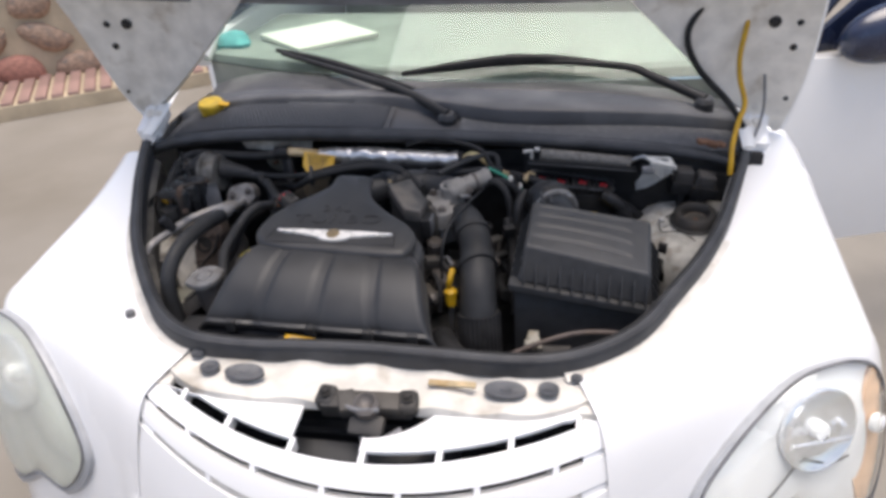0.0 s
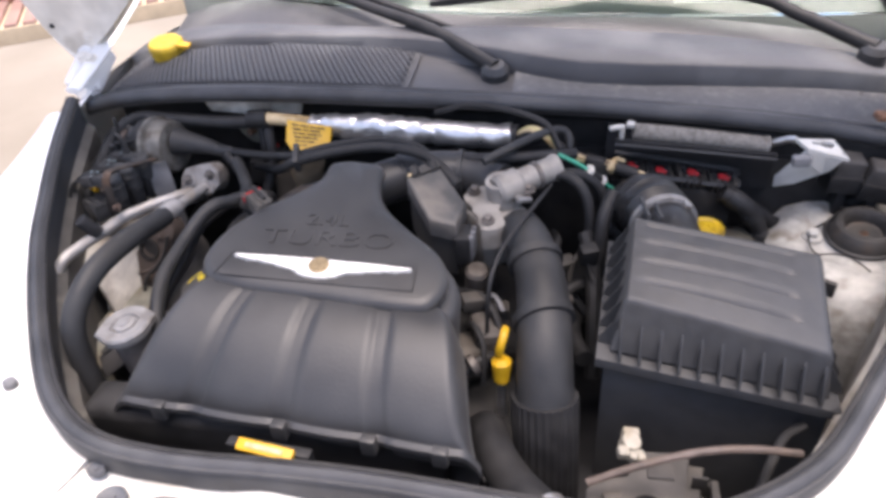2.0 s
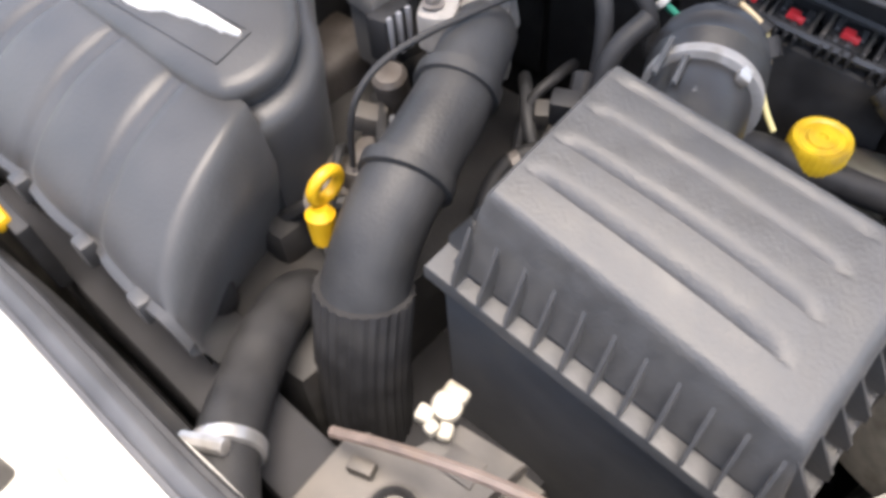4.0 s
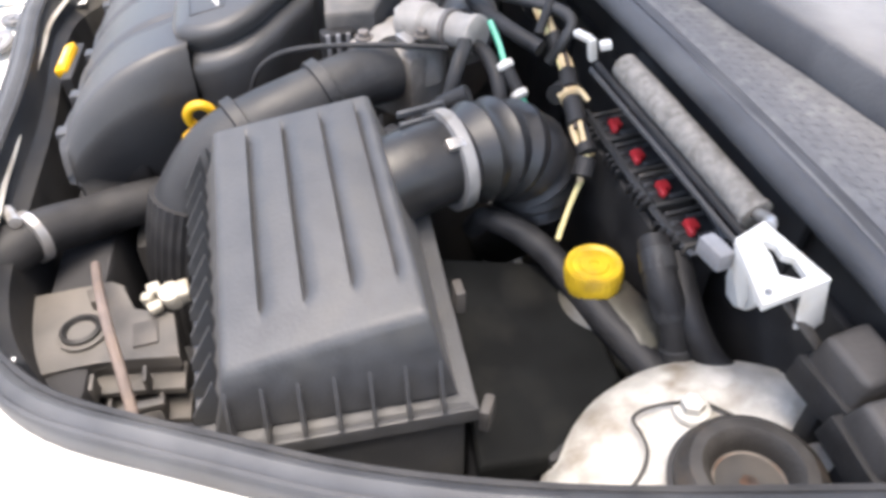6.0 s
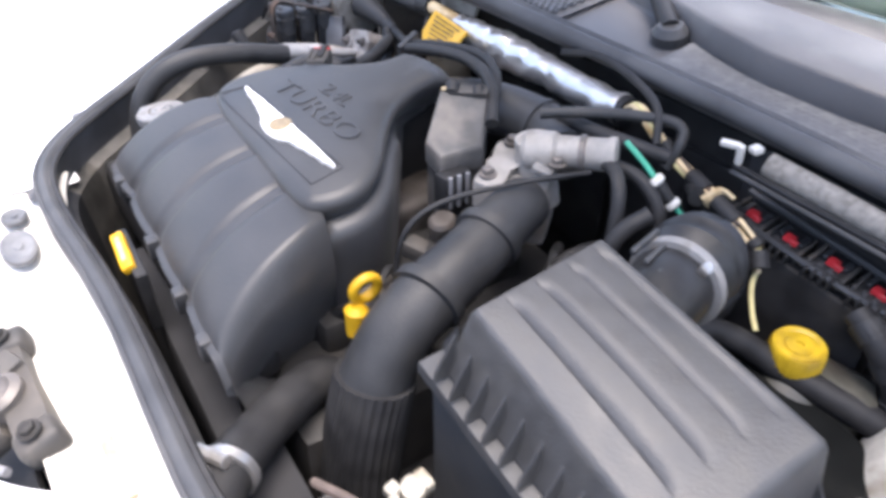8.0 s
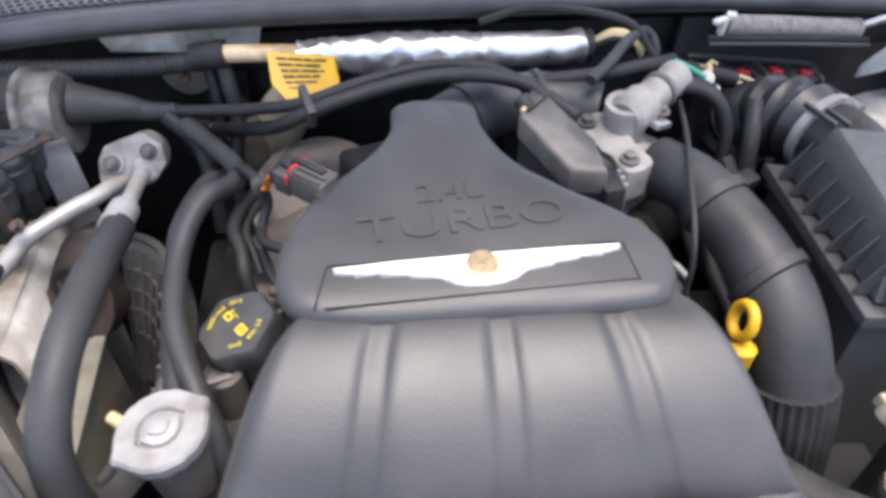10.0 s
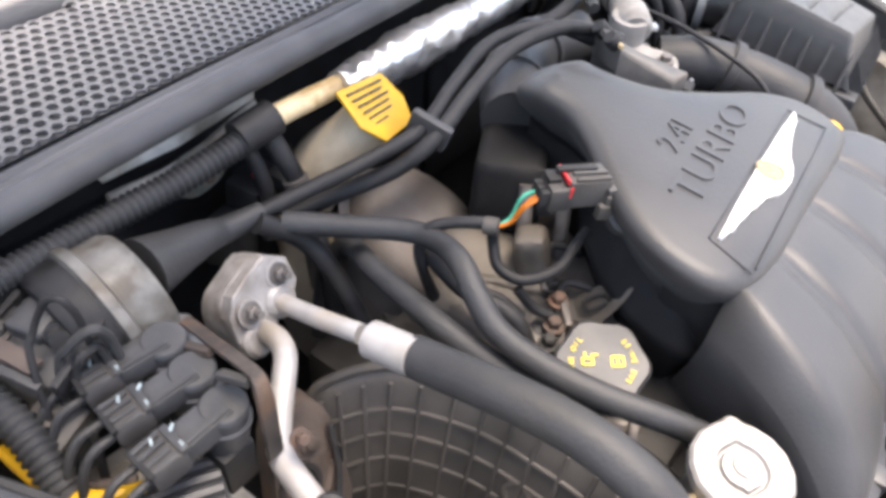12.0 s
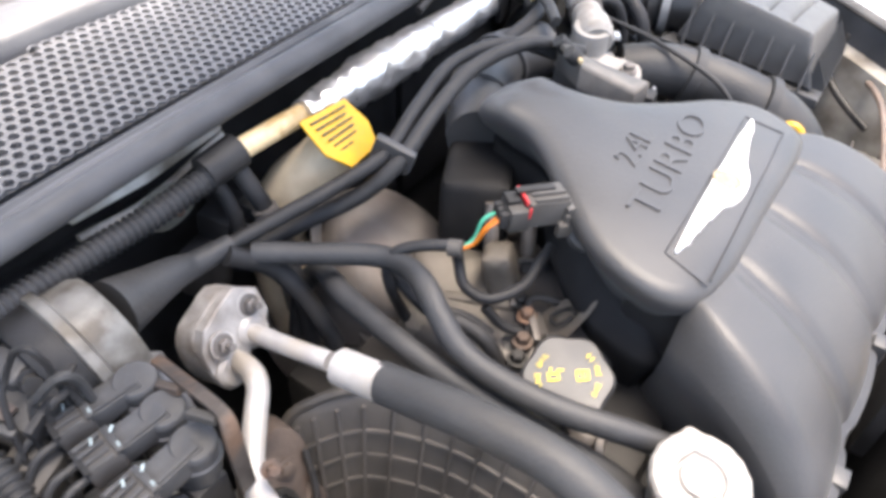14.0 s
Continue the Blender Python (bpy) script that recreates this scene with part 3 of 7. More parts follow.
part("crown_plate", grille_band(0.012, 0.345, lambda x: hole_edge(x) if x < 0.114 else -0.110 + 0.9 * max(0, x - 0.25), lambda x: min(arc(0, x), hole_edge(x) - 0.004 if x < 0.3 else 0)), "paint", grille)
for a, b, half in ((1, 2, 0.335), (3, 4, 0.345), (5, 6, 0.345)):
    part("bar", grille_band(-half, half + 0.03, lambda x, a=a: arc(a, x), lambda x, b=b: arc(b, x) - (0.06 if b == 6 else 0)), "paint", grille)
for a, b, xs in ((0, 1, (-0.27, -0.184, -0.083, 0.017, 0.118, 0.21, 0.299)), (2, 3, (-0.24, -0.13, -0.03, 0.07, 0.17, 0.27)), (4, 5, (-0.2, -0.09, 0.012, 0.11, 0.22))):
    for x in xs:
        part("rib", grille_band(x - 0.004, x + 0.004, lambda q, a=a: arc(a, q) + 0.004, lambda q, b=b: arc(b, q) - 0.004, n=1, rows_n=2, t=0.02, off=-0.002), "paint", grille)
for s in (-1, 1):
    g = []
    for i in range(17):
        k = i / 16
        ax = lerp(0.362 if s > 0 else 0.334, 0.50, k)
        g.append([V((s * ax, y, lerp(grille_z(ax, y) - 0.001, body_z(ax, y) + 0.0025 - 0.006 * max(0, k - 0.85) / 0.15, min(1, k * 6)))) for y in [lerp(-0.095 + 0.55 * (ax - 0.325), -0.32 + 0.8 * (ax - 0.325), j / 12) for j in range(13)]])
    part("end_cheek", sheet(None, g), "paint", grille, smooth=60)
    fill = [[V((s * ax, y, min(body_z(ax, y), grille_z(ax, y)) - 0.007)) for y in [lerp(-0.30, 0.0, j / 12) for j in range(13)]] for ax in [lerp(0.305, 0.50, i / 8) for i in range(9)]]
    part("nose_filler", sheet(None, fill), "paint", grille, smooth=60)
    part("support_panel", box(None, (s * 0.322, -0.066, 0.848), (0.05, 0.075, 0.012), bevel=0.003), "dirty", grille)
# band added behind the lower slots, its paleness standing for light inside
part("inner_frame", grille_band(-0.345, 0.372, lambda x: arc(2, x) + 0.003, lambda x: arc(5, x) - 0.004, off=-0.016, t=0.004), "dirty", grille, "added white backing that lightens the lower slots")
rad = thing("radiator", "black finned radiator behind the grille", "radiator", (0, -0.085, 0.4))
part("core", box(None, (0, -0.085, 0.60), (0.66, 0.05, 0.42), bevel=0.01), "rubber", rad)
for i in range(9):
    part("fin_bar", box(None, (0, -0.114, 0.60 + 0.024 * i), (0.62, 0.008, 0.006), bevel=0.002), "plastic", rad)
part("guide_lip", box(None, (0.02, -0.150, 0.790), (0.24, 0.03, 0.010), (20, 0, 0), 0.003), "plastic", rad)
part("guide_lip", box(None, (0.0, -0.180, 0.770), (0.26, 0.03, 0.010), (20, 0, 0), 0.003), "plastic", rad)
solo("grille_backing", box(None, (0.0, -0.165, 0.60), (0.62, 0.03, 0.30), (-8, 0, 0), bevel=0.008), "rubber", "black plastic air guide behind the grille slots", "air guide")


# headlamps
def headlamp(sign):
    h = thing("headlamp", "oval headlamp with clear lens and amber indicator" if sign > 0 else "oval headlamp with hazy grey-green lens", "headlamp", (sign * 0.6, 0.0, 0.6), "headlamps")
    c = V((0.640, -0.012, 0))
    edge = spline([(x, y, 0) for x, y in ((0.782, 0.050), (0.755, 0.066), (0.712, 0.060), (0.66, 0.040), (0.594, 0.003), (0.505, -0.072), (0.462, -0.122), (0.535, -0.112), (0.622, -0.055 if sign > 0 else -0.072), (0.70, -0.028 if sign > 0 else -0.044), (0.768, 0.012))], 8, True)

    def at(r, a, lift):
        f = (a % (2 * math.pi)) / (2 * math.pi) * len(edge)
        i = int(f) % len(edge)
        q = c.lerp(edge[i].lerp(edge[(i + 1) % len(edge)], f - int(f)), r)
        z = body_z(q.x * sign, q.y)
        n = V((body_z((q.x - 0.01) * sign, q.y) - body_z((q.x + 0.01) * sign, q.y), body_z(q.x * sign, q.y - 0.01) - body_z(q.x * sign, q.y + 0.01), 0.02)).normalized()
        p = V((q.x, q.y, z)) + n * lift
        return V((p.x * sign, p.y, p.z))

    n = 40
    ang = [2 * math.pi * k / n for k in range(n)]
    part("bezel", loft(bmesh.new(), [[at(r, a, l) for a in ang] for r, l in ((1.025, -0.004), (1.02, 0.008), (0.985, 0.012), (0.955, 0.008), (0.95, -0.002))], cap=False), "bezel", h, "pale grey bezel")
    part("lens_seal", tube(None, [at(0.955, a, 0.0125) for a in ang] + [at(0.955, 0.0, 0.0125)], 0.0022, 6, 2), "greyplastic", h)
    part("reflector", loft(bmesh.new(), [[at(r, a, l) for a in ang] for r, l in ((0.95, 0.006), (0.8, 0.002), (0.6, 0.004), (0.3, 0.001), (0.02, 0.001))]), "lampsilver" if sign > 0 else "dulllamp", h)
    o = at(0.05, 0.2, 0.002)
    up = (at(0.05, 0.2, 0.02) - o).normalized()
    bowl = part("reflector_bowl", lathe(None, [(0.066, 0.003), (0.066, 0.009), (0.0635, 0.011), (0.058, 0.007), (0.040, 0.0015), (0.018, 0.0006), (0.012, 0.001)], o, up, 40), "chrome", h)
    part("bulb_hood", lathe(None, [(0.014, 0.0), (0.014, 0.012), (0.011, 0.016), (0.003, 0.017)], o, up, 24), "lampsilver", bowl)
    part("bowl_step", box(None, o + up * 0.005 + V((0, -0.020, -0.006)), (0.105, 0.004, 0.010), (20, 8 * sign, 24 * sign), 0.001), "chrome", bowl)
    for k in range(7):
        part("facet", box(None, o + up * 0.004 + V((sign * (-0.036 + 0.012 * k), 0.024 - 0.003 * abs(k - 3), 0.004)), (0.009, 0.020, 0.003), (20, 10 * sign, (24 + 6 * (k - 3)) * sign), 0.001, 1), "chrome", bowl)
    part("fold_line", tube(None, [at(0.84, 3.70, 0.006), at(0.62, 3.95, 0.008), at(0.36, 4.35, 0.008), at(0.42, 4.75, 0.009), at(0.42, 5.3, 0.010), at(0.50, 5.75, 0.008)], 0.0016, 6), "greyplastic", h)
    if sign > 0:
        fan = []
        for q in range(25):
            u = q / 24
            rim_point = at(0.93, lerp(-0.75, 0.95, u), 0.007)
            reach = rim_point - o
            near = min(lerp(0.076, reach.length * 0.97, (1 - math.sin(math.pi * u)) ** 2), reach.length * 0.97)
            inner = o + reach.normalized() * near
            fan.append([rim_point, rim_point.lerp(inner, 0.15) + up * 0.005, rim_point.lerp(inner, 0.85) + up * 0.006, inner - up * 0.002])
        part("indicator", sheet(None, fan), "amber", h, "amber indicator lens")
        part("indicator_bulb", lathe(None, [(0.016, 0.012), (0.014, 0.018), (0.008, 0.021), (0.002, 0.022)], at(0.76, 0.15, 0.0), up, 20), "lampsilver", h)
    lens = part("lens", thicken(loft(bmesh.new(), [[at(r, a, l) for a in ang] for r, l in ((0.955, 0.010), (0.85, 0.020), (0.6, 0.027), (0.3, 0.030), (0.02, 0.031))], cap=False), 0.003), "glass" if sign > 0 else "haze", h)
    lens.visible_shadow = False
    return h


headlamp(1)
headlamp(-1)

# ---------------------------------------------------------------- rubber seal round the bay
seal_line = [p + V((0, 0, 0.004)) for p in RIM3]
seal_ob = thing("bay_seal", "grey-black rubber weatherstrip round the engine bay opening", "weatherstrip", (0, -0.03, 0.85))
rings = []
for i, p in enumerate(seal_line):
    d = rim_out(i)
    inn = -d
    rings.append([p + d * 0.010 + V((0, 0, -0.018)), p + d * 0.0105 + V((0, 0, 0.004)), p + d * 0.007 + V((0, 0, 0.013)), p + inn * 0.001 + V((0, 0, 0.016)), p + inn * 0.007 + V((0, 0, 0.012)),
                  p + inn * 0.0095 + V((0, 0, 0.003)), p + inn * 0.007 + V((0, 0, -0.012)), p + inn * 0.009 + V((0, 0, -0.03))])
part("front_strip", loft(bmesh.new(), rings), "seal", seal_ob, smooth=50)
part("outer_ridge", tube(None, [p + rim_out(i) * 0.0085 + V((0, 0, 0.0115)) for i, p in enumerate(seal_line)][::3], 0.0026, 6, 3), "seal", seal_ob)
part("sealing_lip", tube(None, [p - rim_out(i) * 0.0090 + V((0, 0, 0.010)) for i, p in enumerate(seal_line)][::3], 0.0032, 6, 3), "rubber", seal_ob)

# inner walls of the bay
inner = thing("inner_wing", "grimy inner panels of the engine bay", "car panel", (0, 0.2, 0.4))
# the left panel is toned much darker than the right one
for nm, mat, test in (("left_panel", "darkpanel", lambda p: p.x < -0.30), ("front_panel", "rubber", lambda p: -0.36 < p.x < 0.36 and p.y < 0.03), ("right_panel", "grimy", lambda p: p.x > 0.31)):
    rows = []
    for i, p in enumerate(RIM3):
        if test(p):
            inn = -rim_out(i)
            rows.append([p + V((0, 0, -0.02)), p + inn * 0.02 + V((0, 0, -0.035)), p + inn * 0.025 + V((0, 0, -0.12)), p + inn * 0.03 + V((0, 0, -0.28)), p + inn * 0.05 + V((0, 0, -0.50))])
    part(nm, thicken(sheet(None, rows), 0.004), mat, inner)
AT = Matrix()
# closing sheet below the bay, near-black in place of shade
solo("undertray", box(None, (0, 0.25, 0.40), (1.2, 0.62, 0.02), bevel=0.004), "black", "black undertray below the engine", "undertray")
bulk = thing("bulkhead", "black insulated bulkhead behind the engine", "bulkhead", (0, 0.575, 0.41))
part("panel", box(None, (0, 0.580, 0.68), (1.29, 0.02, 0.54), bevel=0.006), "rubber", bulk)
for x0, x1 in ((-0.60, -0.31), (-0.30, -0.02), (-0.01, 0.26), (0.27, 0.60)):
    part("insulation_pad", box(None, ((x0 + x1) / 2, 0.566, 0.80), (x1 - x0, 0.012, 0.22), bevel=0.005), "rubber", bulk)


# ---------------------------------------------------------------- cowl, wipers, windscreen
AT = BODY


def cowl_y(k, x):
    """Lines across the cowl from its front lip (0) to the glass (1)."""
    f = 0.515 + (0.035 * x if x < 0 else 0.02 * x) + (0.075 if x < 0 else 0.01) * (abs(x) / 0.64) ** 4
    r = 0.82 + 0.16 * (x / 0.7) ** 2 if x < 0 else 0.82 + 0.05 * (x / 0.7) ** 2
    return lerp(f, r, k)


def cowl_drop(x):
    return 0.004 + (0.045 * (x / 0.64) ** 4 + 0.016 * x / 0.64 if x > 0 else 0.075 * (x / 0.64) ** 4 + 0.012 * x / 0.64)


cowl = thing("cowl", "weathered grey plastic scuttle panel below the windscreen", "cowl panel", (0, 0.6, 0.93))
STEP = ((-0.67, 0.735), (-0.55, 0.69), (-0.40, 0.668), (-0.20, 0.662), (-0.10, 0.650), (0.0, 0.620), (0.08, 0.592), (0.15, 0.578), (0.25, 0.583), (0.40, 0.607), (0.55, 0.645), (0.67, 0.69))


def step_k(x):
    """Where the raised rear half of the cowl begins."""
    for (xa, ya), (xb, yb) in zip(STEP, STEP[1:]):
        if x <= xb:
            y = lerp(ya, yb, (x - xa) / (xb - xa))
            break
    return (y - cowl_y(0, x)) / (cowl_y(1, x) - cowl_y(0, x))


rows = []
for i in range(81):
    x = lerp(-0.665, 0.665, i / 80)
    ks = step_k(x)
    rise = 0.012 + 0.014 * min(1, max(0, (x + 0.25) / 0.3))
    prof = ((0.03, 0.970), (0.0, 0.973), (-0.01, 0.980), (-0.005, 0.990), (0.02, 0.996), (0.045, 0.994), (0.062, 0.986), (0.075, 0.985), (ks - 0.02, 0.985 + 0.02 * ks), (ks - 0.006, 0.986 + 0.02 * ks), (ks, 0.990 + rise * 0.4),
            (ks + 0.006, 0.997 + rise), (ks + 0.022, 1.001 + rise), (max(0.60, ks + 0.10), 1.000 + rise), (max(0.655, ks + 0.13), 0.996 + rise * 0.5), (0.72, 0.985), (0.78, 0.982), (0.82, 0.990), (1.0, 1.006))
    rows.append([V((x, cowl_y(k, x), z - cowl_drop(x))) for k, z in prof])
bm = sheet(None, rows)
thicken(bm, 0.004)
part("panel", bm, "cowl", cowl, smooth=60)
lip = bmesh.new()
tube(lip, [(x, cowl_y(0, x) - 0.002, 0.9885 - cowl_drop(x)) for x in (-0.645, -0.5, -0.25, 0, 0.25, 0.5, 0.645)], 0.0105, 12, 8)
part("rear_seal", lip, "seal", cowl, "black rubber seal along the cowl")
part("seal_ridge", tube(None, [(x, cowl_y(0.035, x), 0.992 - cowl_drop(x)) for x in (-0.64, -0.5, -0.25, 0, 0.25, 0.5, 0.64)], 0.0065, 8, 8), "seal", cowl)


def inlet_z(k, x):
    return 0.9855 + (k - 0.10) / 0.35 * 0.009 - cowl_drop(x)


# air inlet grilles: honeycomb plates with open cells
def honeycomb(x0, x1, k0, k1, ratio):
    bm = bmesh.new()
    r = 0.0053
    row = 0
    pts = {}

    def vert(p):
        key = (round(p[0], 4), round(p[1], 4))
        if key not in pts:
            x, k = p
            pts[key] = bm.verts.new((x, cowl_y(k, x), inlet_z(k, x) + 0.010))
        return pts[key]

    depth = 0.33
    k = k0
    while k < k1:
        x = x0 + (r * 0.9 if row % 2 else 0)
        while x < x1:
            if k > step_k(x) - 0.035:
                x += r * 1.80
                continue
            outer = [(x + r * 1.04 * math.cos(a), k + r * 1.04 / depth * math.sin(a)) for a in [math.pi / 6 + i * math.pi / 3 for i in range(6)]]
            inner = [(x + r * ratio * math.cos(a), k + r * ratio / depth * math.sin(a)) for a in [math.pi / 6 + i * math.pi / 3 for i in range(6)]]
            vo, vi = [vert(p) for p in outer], [vert(p) for p in inner]
            for i in range(6):
                try:
                    bm.faces.new((vo[i], vo[(i + 1) % 6], vi[(i + 1) % 6], vi[i]))
                except ValueError:
                    pass
            x += r * 1.80
        k += r * 1.56 / depth
        row += 1
    thicken(bm, 0.0022)
    return bm


part("inlet_grille", honeycomb(-0.60, -0.10, 0.09, 0.47, 0.70), "cowl", cowl, "honeycomb air inlet grille", smooth=30)
part("inlet_grille", honeycomb(0.10, 0.62, 0.095, 0.45, 0.74), "mat", cowl, "honeycomb air inlet grille", smooth=30)
# shallow floor closing the cells, its grey stands for the duct's shade
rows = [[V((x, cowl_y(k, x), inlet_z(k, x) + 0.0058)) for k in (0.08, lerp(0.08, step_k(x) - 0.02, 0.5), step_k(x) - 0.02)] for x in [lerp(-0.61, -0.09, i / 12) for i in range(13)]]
part("inlet_duct", sheet(None, rows), "void", cowl, "grey floor under the cells, toned as the shaded duct")
rows = [[V((x, cowl_y(k, x), inlet_z(k, x) + 0.0097)) for k in (0.052, lerp(0.08, step_k(x) - 0.015, 0.5), step_k(x) - 0.015)] for x in [lerp(0.06, 0.635, i / 16) for i in range(17)]]
part("inlet_mat", sheet(None, rows), "mat", cowl)

wash = thing("washer_filler_cap", "yellow washer fluid filler cap on the cowl", "cap", (-0.54, 0.66, 0.96))
part("cap", lathe(None, [(0.026, -0.03), (0.029, -0.004), (0.029, 0.002), (0.026, 0.006), (0.018, 0.007), (0.012, 0.006), (0.003, 0.007)], (-0.537, 0.663, 0.990), (0, -0.15, 1), 32), "cap", wash)
part("tab", box(None, (-0.503, 0.660, 0.991), (0.022, 0.018, 0.006), (0, 8, 0), 0.003), "yellow", wash)


def wiper(pts, blade, label):
    w = thing("wiper", label, "wiper", pts[0], "wipers")
    part("arm", tube(None, pts, [0.012, 0.010, 0.007, 0.006], 10), "rubber", w)
    part("pivot_cap", lathe(None, [(0.021, -0.03), (0.021, -0.002), (0.014, 0.006)], pts[0], (0, -0.2, 1), 16), "plastic", w)
    part("blade", tube(None, blade, [0.004, 0.008, 0.010, 0.008, 0.004], 8, flat=1.5), "rubber", w)
    return w


wiper([(0.03, 0.59, 1.000), (-0.07, 0.665, 1.022), (-0.19, 0.735, 1.032), (-0.43, 0.885, 1.040)], [(-0.05, 0.70, 1.013), (-0.19, 0.775, 1.024), (-0.33, 0.855, 1.032), (-0.46, 0.925, 1.036)],
      "black wiper arm and blade parked across the cowl")
wiper([(0.575, 0.70, 1.000), (0.48, 0.775, 1.020), (0.40, 0.812, 1.036), (0.15, 0.825, 1.046)], [(-0.10, 0.765, 1.030), (0.03, 0.795, 1.040), (0.15, 0.82, 1.046), (0.28, 0.825, 1.044), (0.41, 0.815, 1.034)],
      "black wiper arm and blade resting on the windscreen")


def screen_pt(x, s):
    y0 = cowl_y(1, x)
    return V((x * (1 - 0.12 * s), y0 + s * 0.95 - 0.02, 1.004 + s * 0.56))


bm = sheet(None, [[screen_pt(lerp(-0.68, 0.68, i / 24), j / 8) for j in range(9)] for i in range(25)])
thicken(bm, 0.005)
ws = part("windscreen", bm, "screen", car, "greenish windscreen glass")
ws.visible_shadow = False
for s in (-1, 1):
    part("windscreen_pillar", tube(None, [screen_pt(s * 0.70, 0), screen_pt(s * 0.70, 0.5), screen_pt(s * 0.70, 1)], 0.035, 10), "paint", car)
part("roof", slab(None, [screen_pt(-0.72, 1) + V((0, 0, 0.02)), screen_pt(0.72, 1) + V((0, 0, 0.02)), V((0.62, 3.6, 1.58)), V((-0.62, 3.6, 1.58))], 0.04, 0.01), "paint", car)
part("side_body", box(None, (-0.80, 2.4, 0.62), (0.09, 2.3, 0.74), bevel=0.05), "paint", car)
part("side_body", box(None, (0.80, 2.8, 0.62), (0.09, 1.5, 0.74), bevel=0.05), "paint", car)
for s, y0 in ((-1, 1.35), (1, 2.12)):
    part("side_glass", slab(None, [V((s * 0.79, y0, 0.99)), V((s * 0.79, 3.50, 0.99)), V((s * 0.66, 3.40, 1.50)), V((s * 0.66, max(y0, 1.75), 1.50))], (s * 0.006, 0, 0.002), 0), "mirror", car, "dark side glass")
part("cabin_floor", box(None, (0, 2.2, 0.35), (1.5, 2.8, 0.1), bevel=0.01), "black", car)
part("seat_row", box(None, (0, 2.3, 0.75), (1.3, 0.25, 0.8), bevel=0.08), "dash", car)
part("dashboard", slab(None, [V((x, y, 1.005 - 0.02 * ((y - 1.1) / 0.3))) for x, y in ((-0.68, 0.99), (-0.3, 0.85), (0, 0.83), (0.3, 0.85), (0.68, 0.90), (0.68, 1.55), (-0.68, 1.55))], 0.3, 0.03), "dash", car)
solo("paper_sheet", slab(None, [V((-0.58, 1.12, 1.022)), V((-0.42, 0.98, 1.022)), V((-0.24, 1.14, 1.02)), V((-0.40, 1.28, 1.02))], 0.012, 0.001), "paper", "white sheet of paper lying on the dashboard", "paper")
solo("dash_cloth", lathe(None, [(0.045, 0), (0.052, 0.015), (0.038, 0.032), (0.012, 0.042)], (-0.635, 1.06, 1.004), (0, 0, 1), 16, lambda k: 1 + 0.2 * math.sin(k * 19)), "teal", "teal cloth bundle on the dashboard", "cloth")

# ---------------------------------------------------------------- raised bonnet
hood = thing("bonnet", "raised white bonnet, its ribbed underside facing forward", "bonnet", (0, 0.64, 0.97))


def hood_pt(x, z, off=0.0):
    return V((x, 0.852 - 0.2 * z - 0.14 * max(0, z - 1.2) + off, z))


def horn_edge(s, z):
    """The outer edge of the bonnet's rear corner."""
    k = (z - 0.955) / 0.29
    return 0.728 + 0.012 * math.sin(k * 3) if s > 0 else 0.698 + 0.085 * k ** 0.7


rows = []
for s in (-1, 1):
    g = []
    for j in range(25):
        z = lerp(0.955, 1.275, j / 24)
        xo = horn_edge(s, z)
        xi = 0.69 - 0.95 * (z - 0.955) ** 0.9
        g.append([hood_pt(s * lerp(xi, xo, k / 8), z, 0.012 * math.sin(k / 8 * math.pi)) for k in range(9)])
    bm = sheet(None, g)
    thicken(bm, 0.018)
    part("side_horn", bm, "dirty", hood)
    edge = bmesh.new()
    tube(edge, [hood_pt(s * horn_edge(s, z), z, -0.006) for z in (0.955, 1.03, 1.10, 1.17, 1.245)], 0.007, 8)
    part("folded_edge", edge, "paint", hood)
    for x, z, r in ((0.655, 1.19, 0.011), (0.70, 1.19, 0.007), (0.70, 1.14, 0.007), (0.715, 1.03, 0.005)):
        p = hood_pt(s * x, z, -0.010)
        part("rubber_plug", lathe(None, [(r, -0.004), (r, 0.004), (r * 0.6, 0.006)], p, (0, -1, -0.2), 14), "rubber", hood)
# unseen underside, its grey chosen to darken the engine cover's reflections
g = []
for j in range(13):
    z = lerp(1.262, 2.05, j / 12)
    g.append([hood_pt(x * (1 - 0.16 * j / 12), z - 0.03 * (1 - (x / 0.78) ** 2) * (1 if j == 0 else 0), 0.02 * math.cos(x * 2)) for x in [lerp(-0.785, 0.735, k / 24) for k in range(25)]])
bm = sheet(None, g)
thicken(bm, 0.02)
part("inner_skin", bm, "hoodgrey", hood, "unseen inner skin, grey to darken reflections in the bay")
for x in (-0.45, -0.15, 0.15, 0.45):
    part("stiffening_rib", tube(None, [hood_pt(x, 1.31, -0.01), hood_pt(x * 0.95, 1.6, -0.01), hood_pt(x * 0.9, 1.98, -0.01)], 0.03, 10, flat=0.5), "hoodgrey", hood)
for s, x in ((-1, -0.69), (1, 0.69)):
    hg = part("hinge", tube(None, [(x - s * 0.03, 0.60, 0.93), (x - s * 0.005, 0.66, 0.99), (x - s * 0.02, 0.70, 1.06), (x - s * 0.05, 0.72, 1.13)], 0.014, 8, flat=0.5), "paint", hood, "white-painted steel hinge arm")
    part("bracket", box(None, (x - s * 0.02, 0.63, 0.955), (0.035, 0.10, 0.05), (25, 0, 0), 0.006), "paint", hg)
    part("bolt", bolt(bmesh.new(), (x - s * 0.03, 0.61, 0.985), (0, -0.5, 1), 0.008), "dirty", hg)
    part("bolt", bolt(bmesh.new(), (x - s * 0.028, 0.65, 1.01), (0, -0.5, 1), 0.008), "dirty", hg)
